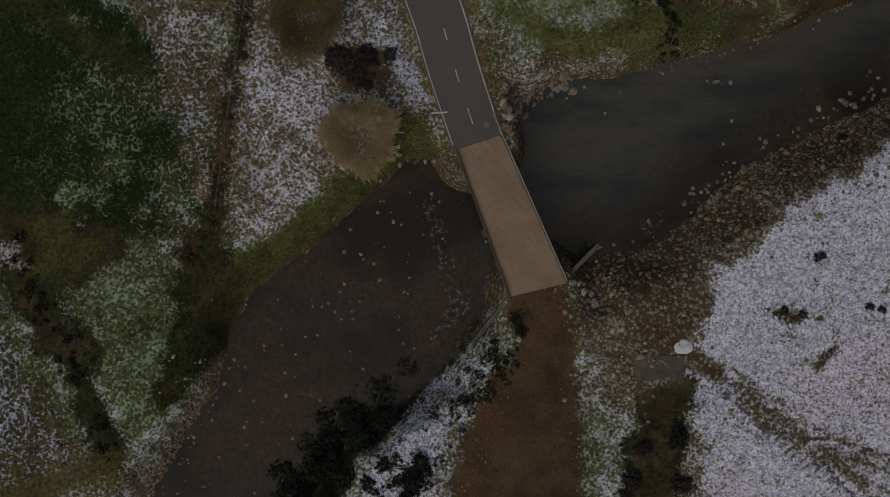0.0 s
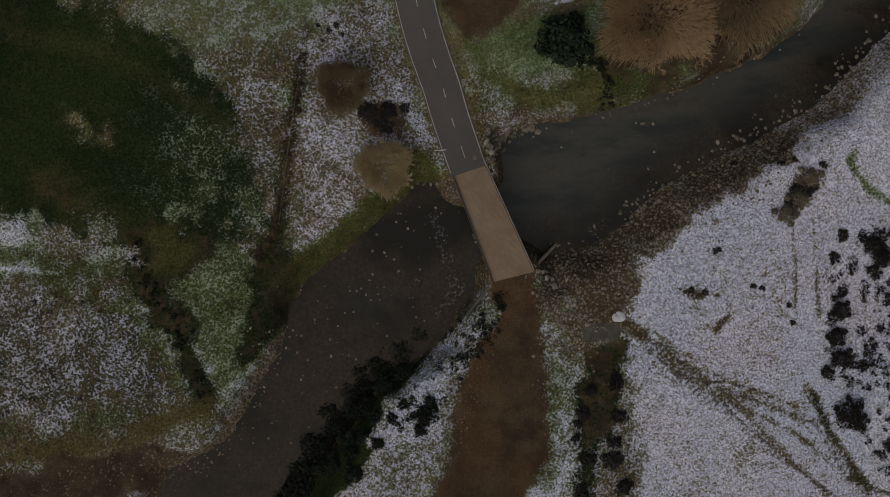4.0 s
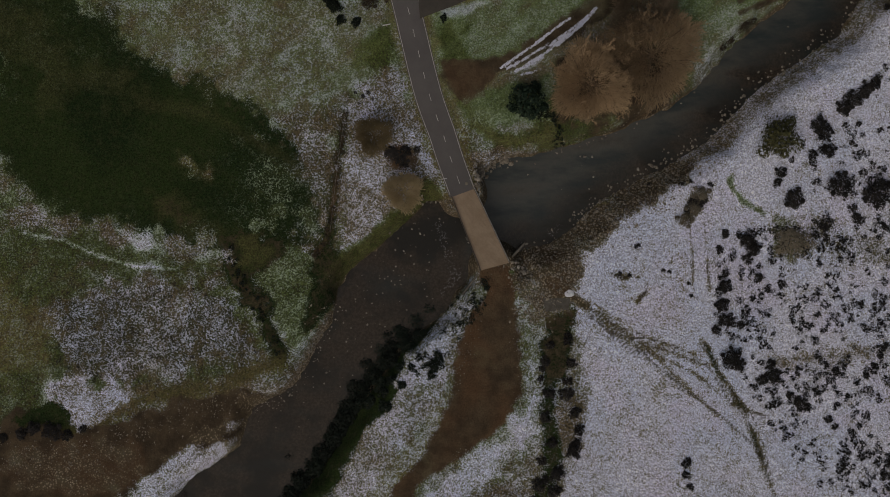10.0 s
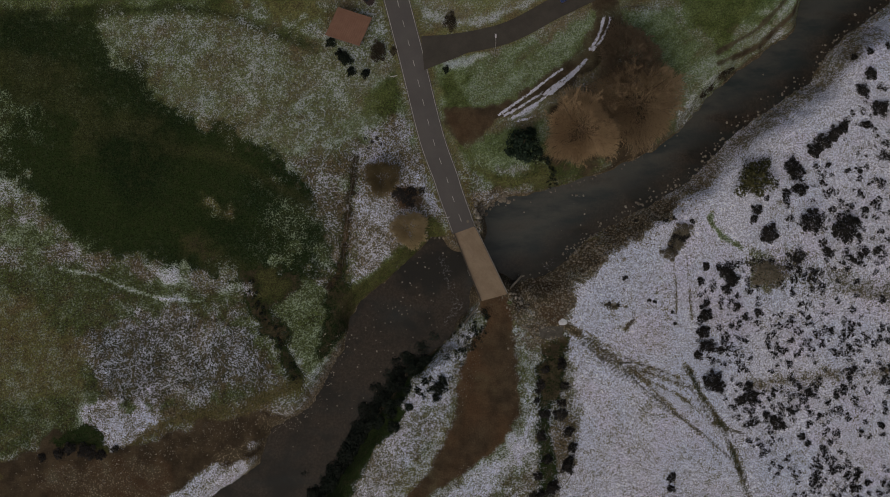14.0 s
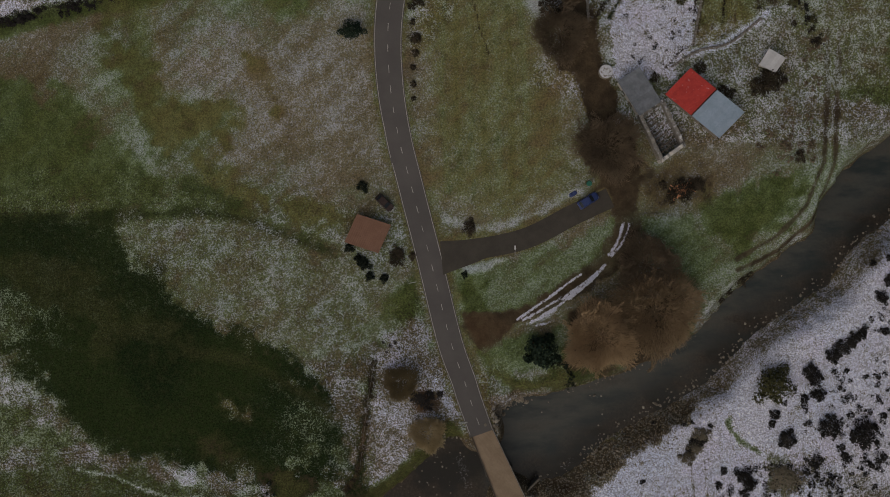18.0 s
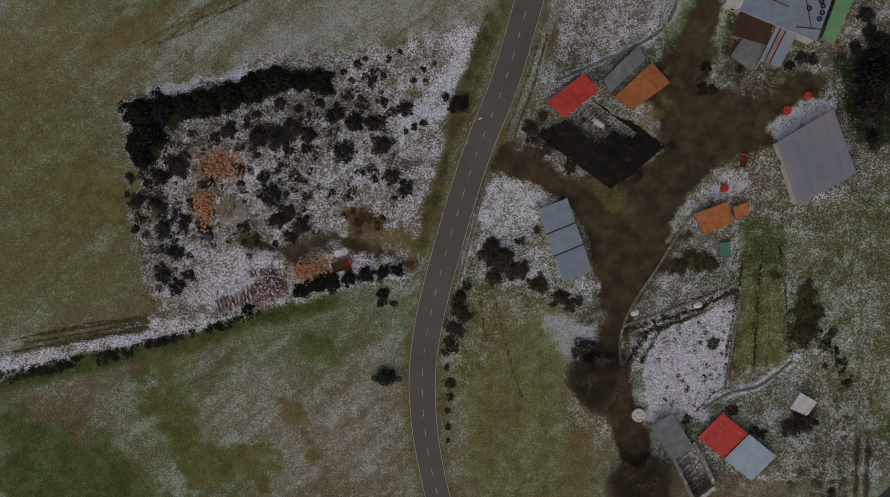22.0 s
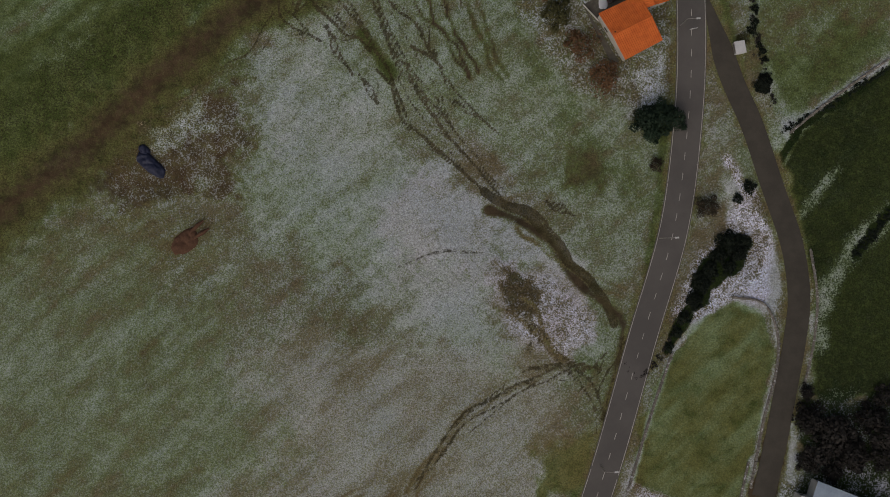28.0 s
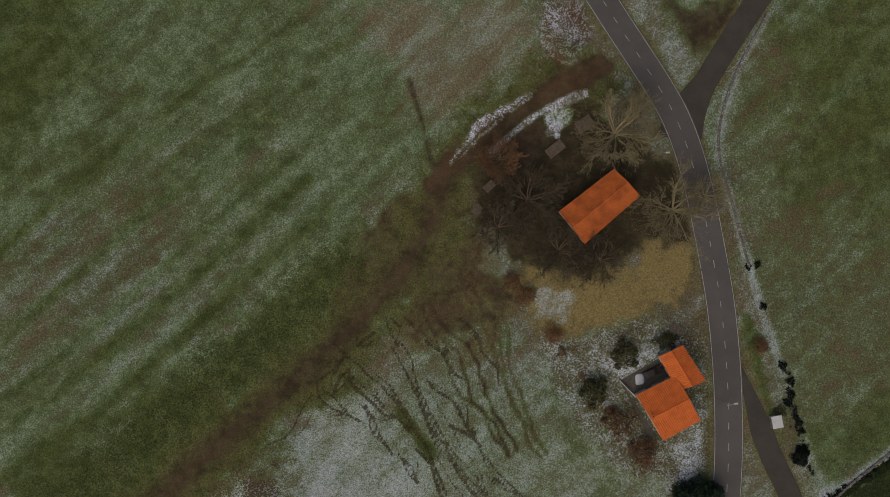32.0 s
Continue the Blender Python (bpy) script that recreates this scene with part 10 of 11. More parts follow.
# welded rack in the yard
A, B, C = [(-22.3, 139.6), (-16.1, 138.3), (-17.2, 135.8)]
rack = thing("metal_rack", placed(*A), "rusty welded metal rack lying in the snow", "rack")
b, c = Vector((B[0] - A[0], B[1] - A[1], 0)), Vector((C[0] - B[0], C[1] - B[1], 0))
for k in range(9):
    p = b * (k / 8)
    part("bar", tube(bmesh.new(), [p + Vector((0, 0, 0.3)), p + c + Vector((0, 0, 0.45))], [0.06, 0.06], 5), M_RUST, rack)
for k in range(5):
    p = c * (k / 4)
    part("rail", tube(bmesh.new(), [p + Vector((0, 0, 0.38 + 0.03 * k)), p + b + Vector((0, 0, 0.38 + 0.03 * k))], [0.06, 0.06], 5), M_RUST, rack)
for p in (Vector(), b, c, b + c):
    part("leg", tube(bmesh.new(), [p + Vector((0, 0, -0.2)), p + Vector((0, 0, 0.45))], [0.05, 0.05], 5), M_RUST, rack)

# loose things on the barn roof
bq = [Vector(p) for p in MAIN_BARN]


def on_barn(px, py):
    """Height of the barn's roof at a place."""
    o, u, v = bq[0], bq[1] - bq[0], bq[3] - bq[0]
    d = Vector((px, py)) - o
    t = d.dot(v) / v.length_squared
    return min(height(*p) for p in MAIN_BARN) + 5.0 + 0.7 * max(0, min(1, t))


for px, py in [(61.8, 169.7), (62.9, 168.7), (63.2, 167.8), (60.5, 167.4), (63.0, 166.5), (62.4, 165.3)]:
    t_ = simple("tyre", wheel_bm(0.5, 0.28), M_RUBBER, Matrix.Translation((px, py, on_barn(px, py) + 0.2)) @ Matrix.Rotation(radians(90), 4, "X"), "old black tyre lying on the grey barn roof", "tyre", "tyres on the barn roof")
for line in ([(49.5, 171.0), (56.5, 167.8)], [(59.5, 171.7), (60.9, 163.3)], [(57.9, 163.8), (63.9, 163.1)]):
    (x0, y0), (x1, y1) = line
    simple("pole", tube(bmesh.new(), [(x0, y0, on_barn(x0, y0) + 0.14), ((x0 + x1) / 2, (y0 + y1) / 2, on_barn((x0 + x1) / 2, (y0 + y1) / 2) + 0.16), (x1, y1, on_barn(x1, y1) + 0.14)], [0.13, 0.11, 0.08]), M_RUST, Matrix(), "dark wooden pole lying on the barn roof", "pole", "poles on the barn roof")

# red and green farm things
for (x, y), rr in zip([(57.6, 148.1), (61.7, 151.0), (45.3, 132.6)], (0.95, 0.9, 0.8)):
    e = thing("wrapped_bale", placed(x, y), "bright red plastic-wrapped bale in the snow", "bale", "red bales")
    bm = bmesh.new()
    bmesh.ops.create_cone(bm, cap_ends=True, segments=18, radius1=rr, radius2=rr * 0.94, depth=1.2)
    bmesh.ops.bevel(bm, geom=[ed for ed in bm.edges if abs(ed.verts[0].co.z - ed.verts[1].co.z) < 0.01], offset=0.14, segments=2, affect="EDGES")
    bmesh.ops.translate(bm, verts=bm.verts, vec=(0, 0, 0.58))
    part("wrap", bm, M_TIN_RED, e)
    part("twine", tube(bmesh.new(), [(-rr, 0, 1.2), (0, 0, 1.22), (rr, 0, 1.2)], [0.03] * 3, 5), M_DARK, e)
trailer(placed(49.0, 138.0, 80), 2.4, 1.1, "small red hand trailer near the orange shed")
bm = box(bmesh.new(), -1.1, 1.1, -1.4, 1.4, 0, 1.3, 0.05)
bin_ = thing("container", placed(45.4, 120.2, 5), "green metal skip container beside the garden", "container")
part("body", bm, surface("faded_green_metal", (0.08, 0.2, 0.12), (0.13, 0.28, 0.18), 1, 0.6, snow=0.1), bin_)
for sy in (-1, 1):
    part("rim", box(bmesh.new(), -1.18, 1.18, sy * 1.42 - 0.06, sy * 1.42 + 0.06, 1.2, 1.36, 0.02), M_GREEN_PAINT, bin_)
bx = thing("crate", placed(30.5, 76.0, 20), "white and blue plastic crate in the yard", "crate")
part("body", box(bmesh.new(), -0.7, 0.7, -0.6, 0.6, 0, 0.9, 0.06), M_TIN_WHITE, bx)
part("lid", box(bmesh.new(), -0.3, 0.75, -1.0, -0.6, 0, 0.7, 0.05), M_BLUE_PAINT, bx)
tarp = thing("tarp", placed(46.8, 133.4, 70), "white plastic sheet lying in the snow", "sheet")
part("sheet", mound_bm(2.6, 1.1, 0.35, 31, 12, 8), M_TIN_WHITE, tarp)
simple("barrel", tube(bmesh.new(), [(0, 0, 0), (0, 0, 0.15), (0, 0, 0.5), (0, 0, 0.85), (0, 0, 1.0)], [0.5, 0.56, 0.58, 0.56, 0.5], 14), M_GREEN_PAINT, placed(25.0, 63.5), "green plastic barrel beside the driveway", "barrel")
simple("tarp", mound_bm(2.2, 1.2, 0.4, 33, 12, 8), M_BLUE_PAINT, placed(21.7, 61.4, 30), "crumpled blue tarp at the meadow's edge", "tarp")
bale = thing("round_bale", placed(28.1, 86.2), "round hay bale with a snowy top", "bale")
bm = bmesh.new()
bmesh.ops.create_cone(bm, cap_ends=True, segments=18, radius1=1.5, radius2=1.4, depth=1.3)
bmesh.ops.translate(bm, verts=bm.verts, vec=(0, 0, 0.62))
part("hay", bm, surface("snowy_hay", (0.2, 0.17, 0.13), (0.34, 0.3, 0.25), 2, 0.95, snow=0.6, snow_scale=2), bale)

# clutter at the barn's foot
for (x, y), an, w, d in zip([(49.3, 153.6), (47.4, 152.6), (51.6, 155.2)], (35, 20, 60), (2.2, 1.8, 1.2), (1.2, 1.0, 1.0)):
    pl = thing("plank_stack", placed(x, y, an), "untidy stack of snow-dusted planks by the barn", "planks", "planks by the barn")
    q_ = random.Random(int(x * 10))
    for k in range(6):
        m_ = part("plank", box(bmesh.new(), -w / 2, w / 2, -0.11, 0.11, 0, 0.06, 0.01), surface("snowy_plank", (0.2, 0.17, 0.14), (0.34, 0.3, 0.26), 2, 0.9, snow=0.5) if k == 0 and x > 51 else M_WOOD, pl)
        m_.matrix_basis = Matrix.Translation((q_.uniform(-0.3, 0.3), -d / 2 + d * k / 5, 0.02 + 0.07 * (k % 3))) @ Matrix.Rotation(q_.uniform(-0.3, 0.3), 4, "Z")
simple("ladder_rail", tube(bmesh.new(), [(53.4, 162.9, 0), (53.9, 164.2, 0.15), (54.3, 165.4, 0.3)], [0.12, 0.12, 0.1]), surface("yellow_paint", (0.55, 0.26, 0.02), (0.7, 0.36, 0.04), 2, 0.6), Matrix.Translation((0, 0, height(50, 163) + 4.15)), "yellow beam lying across the lean-to roofs", "beam")
simple("gutter", tube(bmesh.new(), [(50.6, 156.0, 0), (52.0, 158.3, 0.2), (53.2, 160.4, 0.4)], [0.09, 0.09, 0.09]), M_TIN_WHITE, Matrix.Translation((0, 0, height(50, 157) + 2.75)), "pale loose gutter between the shed roofs", "gutter")
tb = thing("garden_table", placed(33.6, 101.3, 25), "small pale wooden frame in the snowy garden", "table")
for sx in (-0.6, 0.6):
    part("rail", box(bmesh.new(), sx - 0.07, sx + 0.07, -0.9, 0.9, 0.5, 0.58, 0.01), M_TIN_WHITE, tb)
for sy in (-0.85, 0.0, 0.85):
    part("slat", box(bmesh.new(), -0.75, 0.75, sy - 0.1, sy + 0.1, 0.58, 0.63, 0.01), M_WOOD, tb)
for sx in (-0.6, 0.6):
    for sy in (-0.8, 0.8):
        part("leg", box(bmesh.new(), sx - 0.05, sx + 0.05, sy - 0.05, sy + 0.05, -0.1, 0.5, 0.01), M_WOOD, tb)
for x, y in ((40.3, 108.9), (27.4, 107.4)):
    simple("snow_mound", mound_bm(1.9, 1.3, 0.5, int(x)), M_SNOW, placed(x, y, 20), "small snow-covered heap by the garden wall", "snow")

# dark tarp and brush pile in the big field
tp = thing("tarp", placed(-79.9, 249.4, -40), "dark blue tarp bunched over rubbish beside the track", "tarp")
part("sheet", mound_bm(7.0, 3.0, 1.2, 41), M_TARP_BLUE, tp)
part("fold", mound_bm(3.0, 2.0, 1.0, 42), M_TARP_BLUE, tp).matrix_basis = Matrix.Translation((-2.6, 1.4, 0))
bp = thing("brush_pile", placed(-73.1, 233.3, heading(*[(-75.6, 231.8), (-70.3, 235.4)])), "brown heap of cut brush lying in the field", "brush")
part("mound", mound_bm(6.0, 4.4, 0.6, 43), M_BRUSH, bp)
for o in (-0.4, 0.9):
    part("branch", tube(bmesh.new(), [(2.0, o, 0.2), (4.0, o * 1.4, 0.35), (5.6, o * 1.5, 0.2)], [0.3, 0.45, 0.2], 7), M_BRUSH, bp)

# ---- gardens of the tiled houses ----
patio = thing("terrace", Matrix(), "grey paved terrace wrapping the tiled house", "terrace")
T4 = [(9.4, 279.4), (17.6, 283.6), (20.4, 279.7), (12.5, 275.9)]
TZ = max(height(*p) for p in T4) + 0.12
part("slab", quad_prism(bmesh.new(), T4, TZ - 0.8, TZ), M_CONCRETE, patio)
T5 = [(9.4, 279.4), (10.9, 277.1), (16.5, 267.5), (14.8, 267.3)]
part("walk", quad_prism(bmesh.new(), T5, TZ - 0.8, TZ - 0.02), M_CONCRETE, patio)
for k in range(6):
    a, b = ease(T4[0], T4[1], k / 5), ease(T4[3], T4[2], k / 5)
    if k in (0, 5):
        d = Vector((b[0] - a[0], b[1] - a[1])).normalized()
        o = Vector((-d.y, d.x)) * 0.1
        part("parapet", quad_prism(bmesh.new(), [(a[0] - o.x, a[1] - o.y), (b[0] - o.x, b[1] - o.y), (b[0] + o.x, b[1] + o.y), (a[0] + o.x, a[1] + o.y)], TZ, TZ + 0.5), M_PLASTER, patio)
simple("snow_mound", mound_bm(1.8, 2.2, 0.3, 51, 10, 10), M_SNOW, Matrix.Translation((13.5, 279.5, TZ + 0.1)), "patch of snow on the grey terrace", "snow")


def chimney(x, y, z, label):
    e = thing("chimney", Matrix.Translation((x, y, z)), label, "chimney")
    part("stack", box(bmesh.new(), -0.35, 0.35, -0.35, 0.35, -1.0, 1.0, 0.03), M_PLASTER, e)
    part("cap", box(bmesh.new(), -0.45, 0.45, -0.45, 0.45, 1.0, 1.12, 0.03), M_TILE_ORANGE, e)
    part("flue", tube(bmesh.new(), [(0, 0, 1.1), (0, 0, 1.35)], [0.15, 0.15], 8), M_DARK, e)


x, y = 14.9, 272.6
chimney(x, y, height(x, y) + 5.2, "white plastered chimney on the orange roof")


def cabinet(m, w, d, h, label):
    e = thing("cabinet", m, label, "cabinet")
    part("body", box(bmesh.new(), -w / 2, w / 2, -d / 2, d / 2, -0.1, h, 0.03), M_TIN_WHITE, e)
    part("lid", box(bmesh.new(), -w / 2 - 0.08, w / 2 + 0.08, -d / 2 - 0.08, d / 2 + 0.08, h, h + 0.08, 0.02), M_TIN_WHITE, e)
    dr = part("door", box(bmesh.new(), -w / 2 - 0.03, -w / 2, -d * 0.42, d * 0.42, 0.1, h - 0.1, 0.01), M_STEEL, e)
    part("handle", box(bmesh.new(), -w / 2 - 0.08, -w / 2 - 0.03, d * 0.25, d * 0.3, h * 0.45, h * 0.55, 0.01), M_DARK, dr)


cabinet(placed(40.9, 269.6, 8), 2.0, 2.4, 1.9, "white utility cabinet at the field's edge")


def pallet(x, y, angle, w, d, label, dz=0.0):
    e = thing("pallet", placed(x, y, angle, dz), label, "pallet", "pallets in the yard")
    n = max(4, int(d / 0.32))
    for k in range(n):
        yy = -d / 2 + (k + 0.5) * d / n
        part("board", box(bmesh.new(), -w / 2, w / 2, yy - d / n * 0.38, yy + d / n * 0.38, 0.4, 0.46, 0.01), M_WOOD, e)
    for sx in (-0.45, 0, 0.45):
        part("bearer", box(bmesh.new(), sx * w - 0.08, sx * w + 0.08, -d / 2, d / 2, 0, 0.4, 0.01), M_WOOD, e)


for (x, y), an, w, d in zip([(4.8, 332.4), (-1.5, 327.6), (-15.4, 320.6), (-18.2, 315.9), (21.6, 289.3)], (30, 35, 40, 45, -35), (3.6, 4.0, 2.4, 2.2, 3.0), (2.6, 2.2, 1.6, 1.4, 2.0)):
    pallet(x, y, an, w, d, "weathered grey board platform beside the trees")

# ---- street lamps and signs ----
def street_lamp(x, y, angle, label, h=7.5, arm=1.8):
    e = thing("street_lamp", placed(x, y, angle), label, "street lamp", "street lamps")
    part("pole", tube(bmesh.new(), [(0, 0, -0.3), (0, 0, h * 0.6), (0, 0, h)], [0.1, 0.08, 0.06], 8), M_STEEL, e)
    part("arm", tube(bmesh.new(), [(0, 0, h - 0.1), (arm * 0.5, 0, h + 0.25), (arm, 0, h + 0.3)], [0.05, 0.045, 0.04], 6), M_STEEL, e)
    hd = part("head", box(bmesh.new(), arm - 0.1, arm + 0.7, -0.17, 0.17, h + 0.2, h + 0.36, 0.05), M_TIN_WHITE, e)
    part("diffuser", box(bmesh.new(), arm, arm + 0.6, -0.12, 0.12, h + 0.15, h + 0.2, 0.01), M_TIN_WHITE, hd)


for (x, y), an in zip([(9.3, 48.2)] + [(29.2, 274.6), (18.0, 325.2)] + [(23.6, 231.3), (10.0, 185.8)] + [(-6.3, 145.6)], (90, 0, 0, 0, 0, 20)):
    street_lamp(x, y, an, "grey steel street lamp beside the road")


def road_sign(x, y, angle, label):
    e = thing("road_sign", placed(x, y, angle), label, "road sign", "road signs")
    part("post", tube(bmesh.new(), [(0, 0, -0.3), (0, 0, 2.4)], [0.045, 0.045], 6), M_STEEL, e)
    part("plate", box(bmesh.new(), -0.75, 0.75, -0.04, 0.04, 1.7, 2.4, 0.02), M_TIN_WHITE, e, "white sign plate seen from above")
    part("stay", tube(bmesh.new(), [(0.3, 0.06, 2.0), (0.9, 0.06, 2.05)], [0.03, 0.03], 5), M_STEEL, e)


for (x, y), an in zip([(-1.0, 13.9)] + [(-11.6, 43.1)] + [(-5.3, 148.8), (-7.0, 141.9)] + [(31.5, 273.6), (19.7, 350.3)], (5, 10, 60, 60, 10, 70)):
    road_sign(x, y, an, "small white road sign on a steel post")

# culvert over the side ditch
cul = thing("culvert", Matrix(), "worn concrete culvert slab across the ditch", "culvert")
q4 = [(18.3, -9.1), (23.6, -9.1), (23.3, -11.4), (18.8, -11.7)]
cz = max(height(*p) for p in q4)
part("slab", quad_prism(bmesh.new(), q4, cz - 0.6, cz + 0.05), M_CONCRETE, cul)
part("pipe", tube(bmesh.new(), [(21.0, -8.3, cz - 0.7), (21.1, -12.7, cz - 0.7)], [0.55, 0.55], 12), M_CONCRETE, cul)

# ---- boulders and stones ----
ROCKS = [mesh_of("boulder", rock_bm(70 + k, 0.65, 2), M_STONE) for k in range(6)]
r = random.Random(12)


def boulder(x, y, s, label, group):
    ob = piece("boulder", ROCKS[r.randrange(6)], None, Matrix.Translation((x, y, max(height(x, y), WATER_Z - 0.05) + s * 0.1)) @ Matrix.Rotation(r.uniform(0, 6.28), 4, "Z") @ Matrix.Diagonal((s, s * r.uniform(0.7, 1), s * r.uniform(0.7, 1.1), 1)))
    tagged(ob, label, "boulder", group)


for x, y, s in [(14.9, -4.3, 1.4), (16.2, -4.7, 1.0), (14.5, -3.3, 0.9), (13.6, -3.1, 0.9), (17.0, -8.0, 0.8), (16.3, -7.8, 0.7), (15.5, -5.5, 0.8), (17.4, -6.6, 0.6), (13.1, -2.3, 0.8), (14.6, 1.5, 0.7), (15.5, 1.4, 0.6), (12.5, -3.4, 0.7), (16.5, -6.6, 0.6), (18.3, -8.0, 0.4)]:
    boulder(x, y, s, "grey boulder tipped below the bridge end", "boulders at the bridge")
for x, y, s in [(5.8, 14.0, 1.3), (6.7, 15.4, 1.0), (5.1, 15.3, 0.9), (6.2, 16.4, 0.8), (7.6, 16.5, 0.7), (8.5, 17.6, 0.7), (9.6, 18.3, 0.7), (10.6, 18.1, 0.6), (11.4, 18.9, 0.7), (12.2, 18.5, 0.6), (5.3, 17.0, 0.8), (6.3, 17.7, 0.8), (7.3, 17.3, 0.6), (13.8, 19.5, 0.7), (-5.0, 9.3, 0.7), (-5.1, 10.2, 0.8), (-5.1, 10.9, 0.6), (-4.2, 9.8, 0.6), (-3.3, 9.7, 0.6), (-2.4, 9.7, 0.6), (-1.4, 9.7, 0.6), (-0.5, 9.6, 0.6)]:
    boulder(x, y, s, "pale rock on the river bank by the road", "rocks on the north bank")
for x, y, s in [(27.0, 18.6, 0.7), (28.5, 18.5, 0.6), (37.5, 16.1, 0.8), (28.7, 14.6, 0.5), (27.9, 9.2, 0.4), (-8.7, 0.1, 0.4), (-5.5, 3.5, 0.5), (4.0, 1.7, 0.4), (-0.4, 1.9, 0.3), (-0.6, -0.1, 0.4), (0.8, -0.9, 0.3), (-17.0, -4.7, 0.3), (-3.9, 6.5, 0.3), (22.4, 12.1, 0.2), (15.2, 0.0, 0.5)]:
    boulder(x, y, s, "wet rock standing in the river", "rocks in the river")


def stones(name, line, count, spread, lo, hi, label, seed):
    """Loose stones along a line, joined into one object."""
    q = random.Random(seed)
    shapes = []
    for k in range(4):
        bm = rock_bm(200 + k)
        bm.verts.ensure_lookup_table()
        bm.verts.index_update()
        shapes.append((np.array([v.co for v in bm.verts]), np.array([[v.index for v in f.verts] for f in bm.faces])))
        bm.free()
    c = curve(line, 1.0)
    vs, fs, n0 = [], [], 0
    for k in range(count):
        x, y = c[q.randrange(len(c))]
        x, y = x + q.gauss(0, spread), y + q.gauss(0, spread)
        z = height(x, y)
        if z < WATER_Z - 0.35:
            z = WATER_Z - 0.1
        s = lo + (hi - lo) * q.random() ** 3
        a = q.uniform(0, 6.28)
        v, f = shapes[k % 4]
        vs.append(np.stack([(v[:, 0] * math.cos(a) - v[:, 1] * math.sin(a)) * s + x, (v[:, 0] * math.sin(a) + v[:, 1] * math.cos(a)) * s + y, v[:, 2] * s + z + s * 0.12], -1))
        fs.append(f + n0)
        n0 += len(v)
    me = bpy.data.meshes.new(name)
    me.from_pydata(np.concatenate(vs).tolist(), [], np.concatenate(fs).tolist())
    me.materials.append(M_BANKSTONE)
    tagged(new(name, me), label, "stones", kind="stuff")


M_BANKSTONE = bpy.data.materials.new("bank_stone")
n, l = nodes_of(M_BANKSTONE)
geo = n.new("ShaderNodeNewGeometry")
tone = mix_node(n, l, geo.outputs["Random Per Island"], (0.12, 0.1, 0.07), (0.43, 0.38, 0.3))
tone = mix_node(n, l, ramp_node(n, l, noise_node(n, l, geo.outputs["Position"], 5.0), 0.3, 0.7), tone, (0.16, 0.14, 0.11))
l.new(tone, n["Principled BSDF"].inputs["Base Color"])
n["Principled BSDF"].inputs["Roughness"].default_value = 0.9
stones("bank_stones", BANK_S[:10], 1300, 1.1, 0.15, 0.85, "loose pale stones along the river's edge", 1)
stones("gravel_stones", [(48.9, 18.8), (40.6, 11.7), (32.2, 5.8), (27.4, 3.5)], 700, 2.2, 0.15, 0.7, "cobbles on the gravel bank", 2)
stones("bridge_stones", [(13.6, -4.8), (17.8, -1.2), (22.0, -0.1), (23.8, -4.9), (18.9, -10.2), (14.7, -12.0)], 900, 1.8, 0.15, 0.8, "tumbled stones round the ditch mouth", 3)
stones("west_stones", [(-22.9, -12.2), (-27.8, -21.2), (-32.7, -28.3), (-37.5, -30.6)], 700, 0.9, 0.12, 0.5, "pale pebbles along the western bank", 4)
stones("channel_stones", [(-90.1, -39.7), (-71.0, -38.7), (-55.4, -32.9), (-42.2, -28.2)], 900, 2.0, 0.12, 0.45, "brown pebbles in the side channel", 5)
stones("river_stones", [(-3.6, 7.3), (-6.1, -1.0), (-12.1, -6.9), (-20.6, -16.4), (-30.3, -30.7)], 420, 4.0, 0.15, 0.6, "stones breaking the surface of the shallows", 6)
stones("upstream_stones", [(20.3, 9.5), (37.0, 18.9), (54.8, 31.7), (72.5, 46.9)], 90, 5.0, 0.15, 0.5, "stones breaking the surface upstream", 7)
stones("abutment_rocks", [(5.2, 13.2), (6.4, 15.2), (8.2, 16.8), (12.0, 18.4)], 150, 0.7, 0.3, 1.3, "tumbled pale rocks below the road end", 18)
stones("north_stones", [(7.2, 16.8), (10.8, 19.1), (20.3, 20.2), (32.2, 23.9), (47.7, 31.8)], 280, 0.8, 0.15, 0.5, "stones along the northern bank", 8)
stones("track_stones", [(12.9, -16.7), (14.6, -26.3), (10.3, -34.7), (0.7, -41.2)], 260, 0.8, 0.12, 0.35, "loose stones along the track's edge", 9)
stones("track_stones_west", [(7.0, -7.1), (4.5, -16.7), (0.8, -26.2), (-4.0, -36.9)], 200, 0.8, 0.12, 0.35, "loose stones along the track's edge", 10)

# ---- dry stone walls, stone by stone ----
WALL_STONES = [mesh_of("stone", rock_bm(120 + k, 0.75), M_WALLSTONE) for k in range(6)]


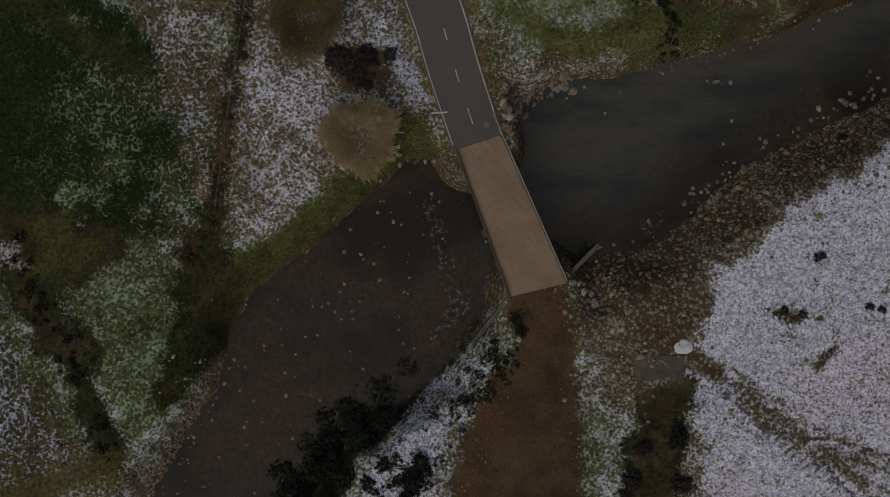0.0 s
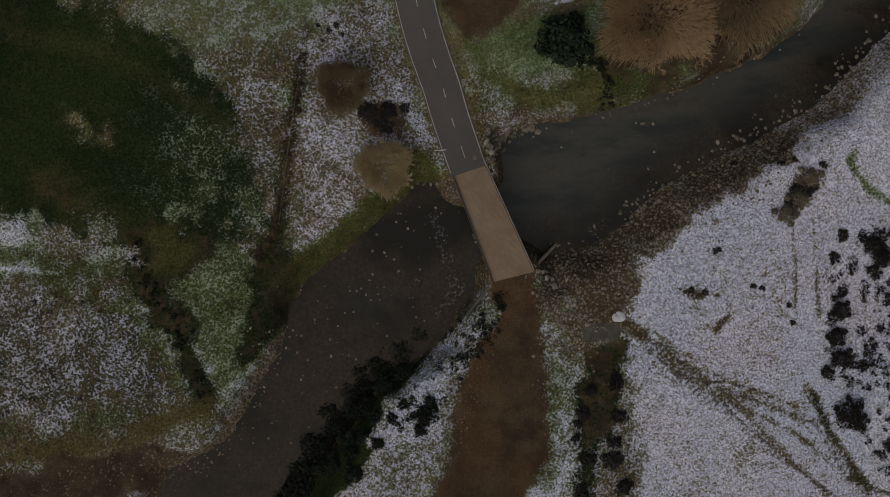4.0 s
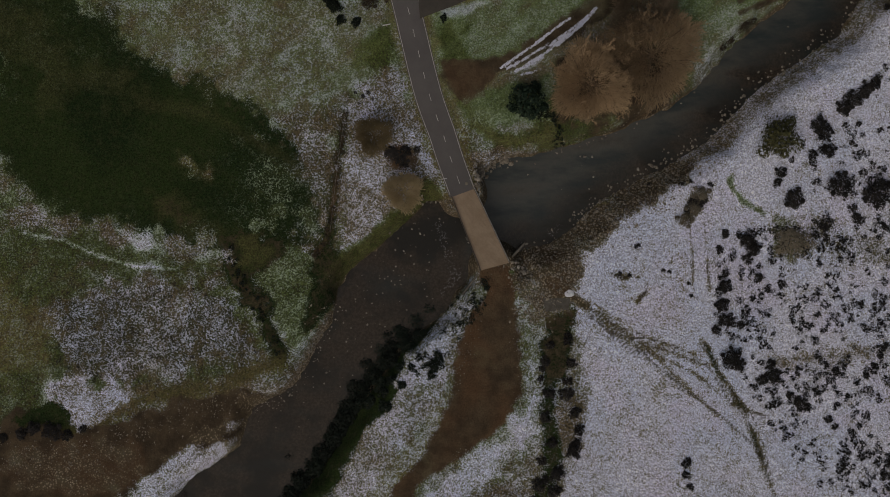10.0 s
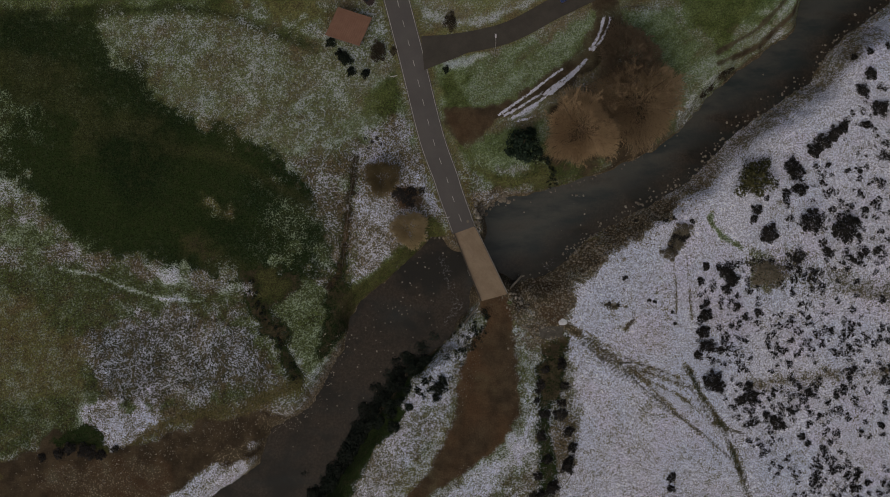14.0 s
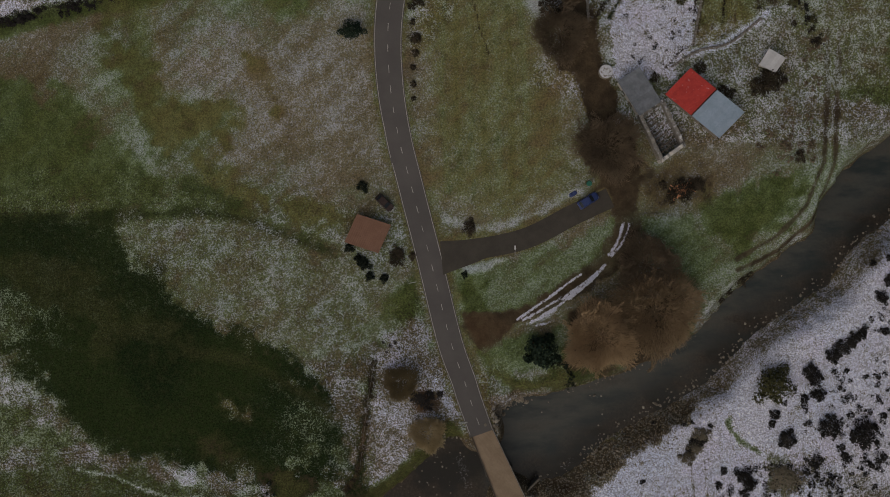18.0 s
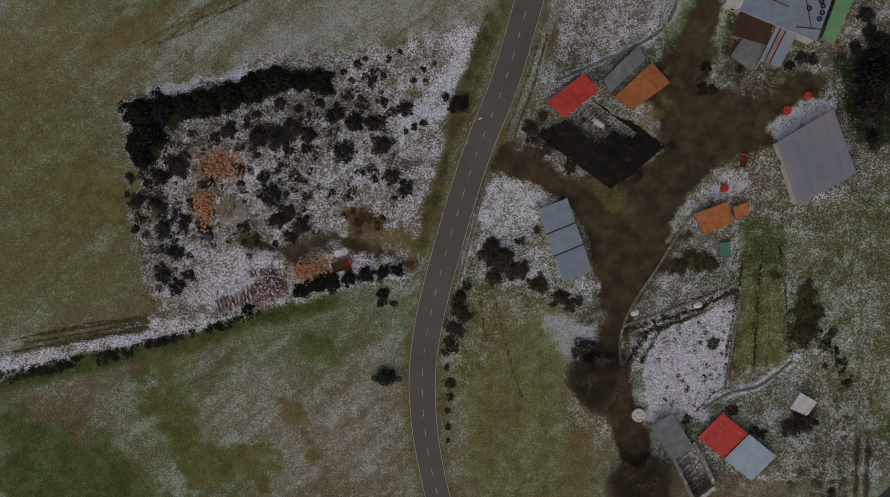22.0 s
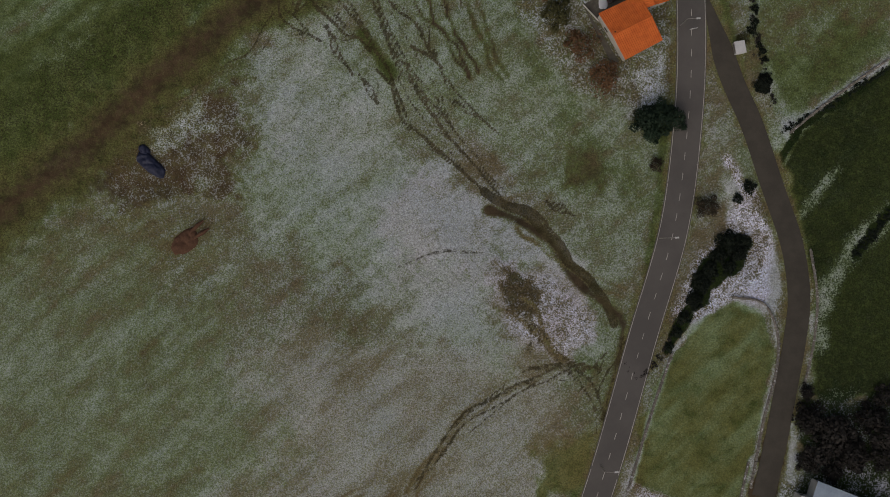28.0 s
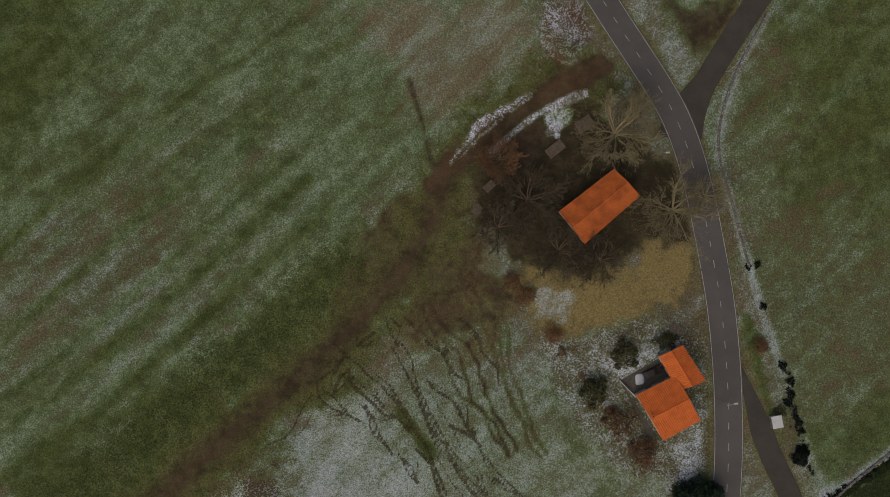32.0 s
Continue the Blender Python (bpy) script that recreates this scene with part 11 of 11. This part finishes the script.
def stone_wall(line, label, high=0.6, step=0.62):
    e = thing("stone_wall", Matrix(), label, "stone wall")
    c = curve(line, step)
    q = random.Random(int(abs(c[0][0]) * 10))
    bm = bmesh.new()
    for i in range(len(c) - 1):
        a, b = Vector(c[i]), Vector(c[i + 1])
        d = (b - a).normalized()
        o = Vector((-d.y, d.x)) * 0.24
        z = min(height(*a), height(*b))
        quad_prism(bm, [tuple(a - o), tuple(b - o), tuple(b + o), tuple(a + o)], z - 0.3, z + high * 0.6)
    part("core", bm, M_RUBBLE, e)
    for k, (x, y) in enumerate(c[:290]):
        ob = piece("stone", WALL_STONES[q.randrange(6)], e, Matrix.Translation((x + q.uniform(-0.12, 0.12), y + q.uniform(-0.12, 0.12), height(x, y) + high * 0.62)) @ Matrix.Rotation(q.uniform(0, 6.28), 4, "Z") @ Matrix.Diagonal((q.uniform(0.6, 0.95), q.uniform(0.5, 0.75), q.uniform(0.4, 0.7), 1)))


stone_wall([(24.5, 96.7), (24.5, 102.7), (27.0, 109.2), (31.6, 116.2), (35.6, 122.6), (39.0, 127.8)], "dry stone wall with snow on top beside the farm lane")
stone_wall([(-2.9, 135.0), (-5.7, 124.8), (-8.9, 113.1), (-11.2, 104.3)], "low dry stone wall with snow along the road")
stone_wall([(15.2, 180.2), (20.9, 196.9), (25.1, 207.6)], "low field wall with snow along the road")
stone_wall([(37.9, 218.9), (44.2, 217.4), (46.8, 211.0), (46.0, 203.0), (43.2, 194.0), (40.1, 180.4)], "low field wall with snow along the lane")
stone_wall([(11.9, 154.8), (17.7, 157.2), (25.7, 160.5), (33.1, 165.1), (36.6, 173.6), (39.8, 185.5)], "dry stone wall round the small field")
stone_wall([(43.5, 353.2), (36.8, 342.4), (33.1, 333.3), (32.0, 325.1), (34.3, 314.5), (37.2, 301.5)], "low roadside wall with snow and weeds")
stone_wall([(41.7, 87.3), (46.9, 90.4), (53.3, 92.0), (59.6, 96.8)], "dry stone wall across the snowy garden", 0.5)
stone_wall([(49.1, 110.5), (47.6, 101.6), (46.0, 91.5)], "dry stone wall between garden plots", 0.5)
stone_wall([(24.9, 104.7), (32.8, 107.3), (41.0, 110.2), (47.9, 113.1)], "dry stone wall across the snowy plot", 0.5)
stone_wall([(50.8, 252.0), (56.7, 256.5), (63.8, 261.5), (71.5, 266.5)], "snow-topped stone wall above the stream", 0.5)
stone_wall([(54.3, 228.1), (55.2, 218.8), (54.1, 209.7), (51.4, 199.5)], "low stone wall along the green field", 0.4)


# ---- fences ----
def fence(line, label, gap=3.0, high=1.1):
    c = curve(line, gap)
    e = thing("fence", Matrix(), label, "fence")
    for x, y in c:
        part("post", tube(bmesh.new(), [(x, y, height(x, y) - 0.3), (x, y, height(x, y) + high)], [0.07, 0.06], 5), M_WOOD, e)
    for z in (0.45, 0.95):
        part("wire", tube(bmesh.new(), [(x, y, height(x, y) + z) for x, y in c], [0.012] * len(c), 3), M_STEEL, e)


fence([(15.6, 182.4), (12.6, 171.6), (8.3, 158.0), (3.3, 146.6)], "wire fence on wooden posts along the road")
fence([(16.1, 182.4), (24.6, 178.8), (34.3, 174.2)], "wire fence between the green and the brown field")
fence([(-19.2, 29.4), (-21.2, 17.0), (-22.8, 3.9)], "old wire fence along the meadow ditch")
fence([(25.5, -14.5), (26.9, -28.8), (24.7, -40.8), (22.8, -49.1)], "wire fence along the snowy field")
fence([(37.1, 300.3), (39.6, 290.9), (43.1, 279.0), (44.8, 267.3)], "wire fence along the roadside field")
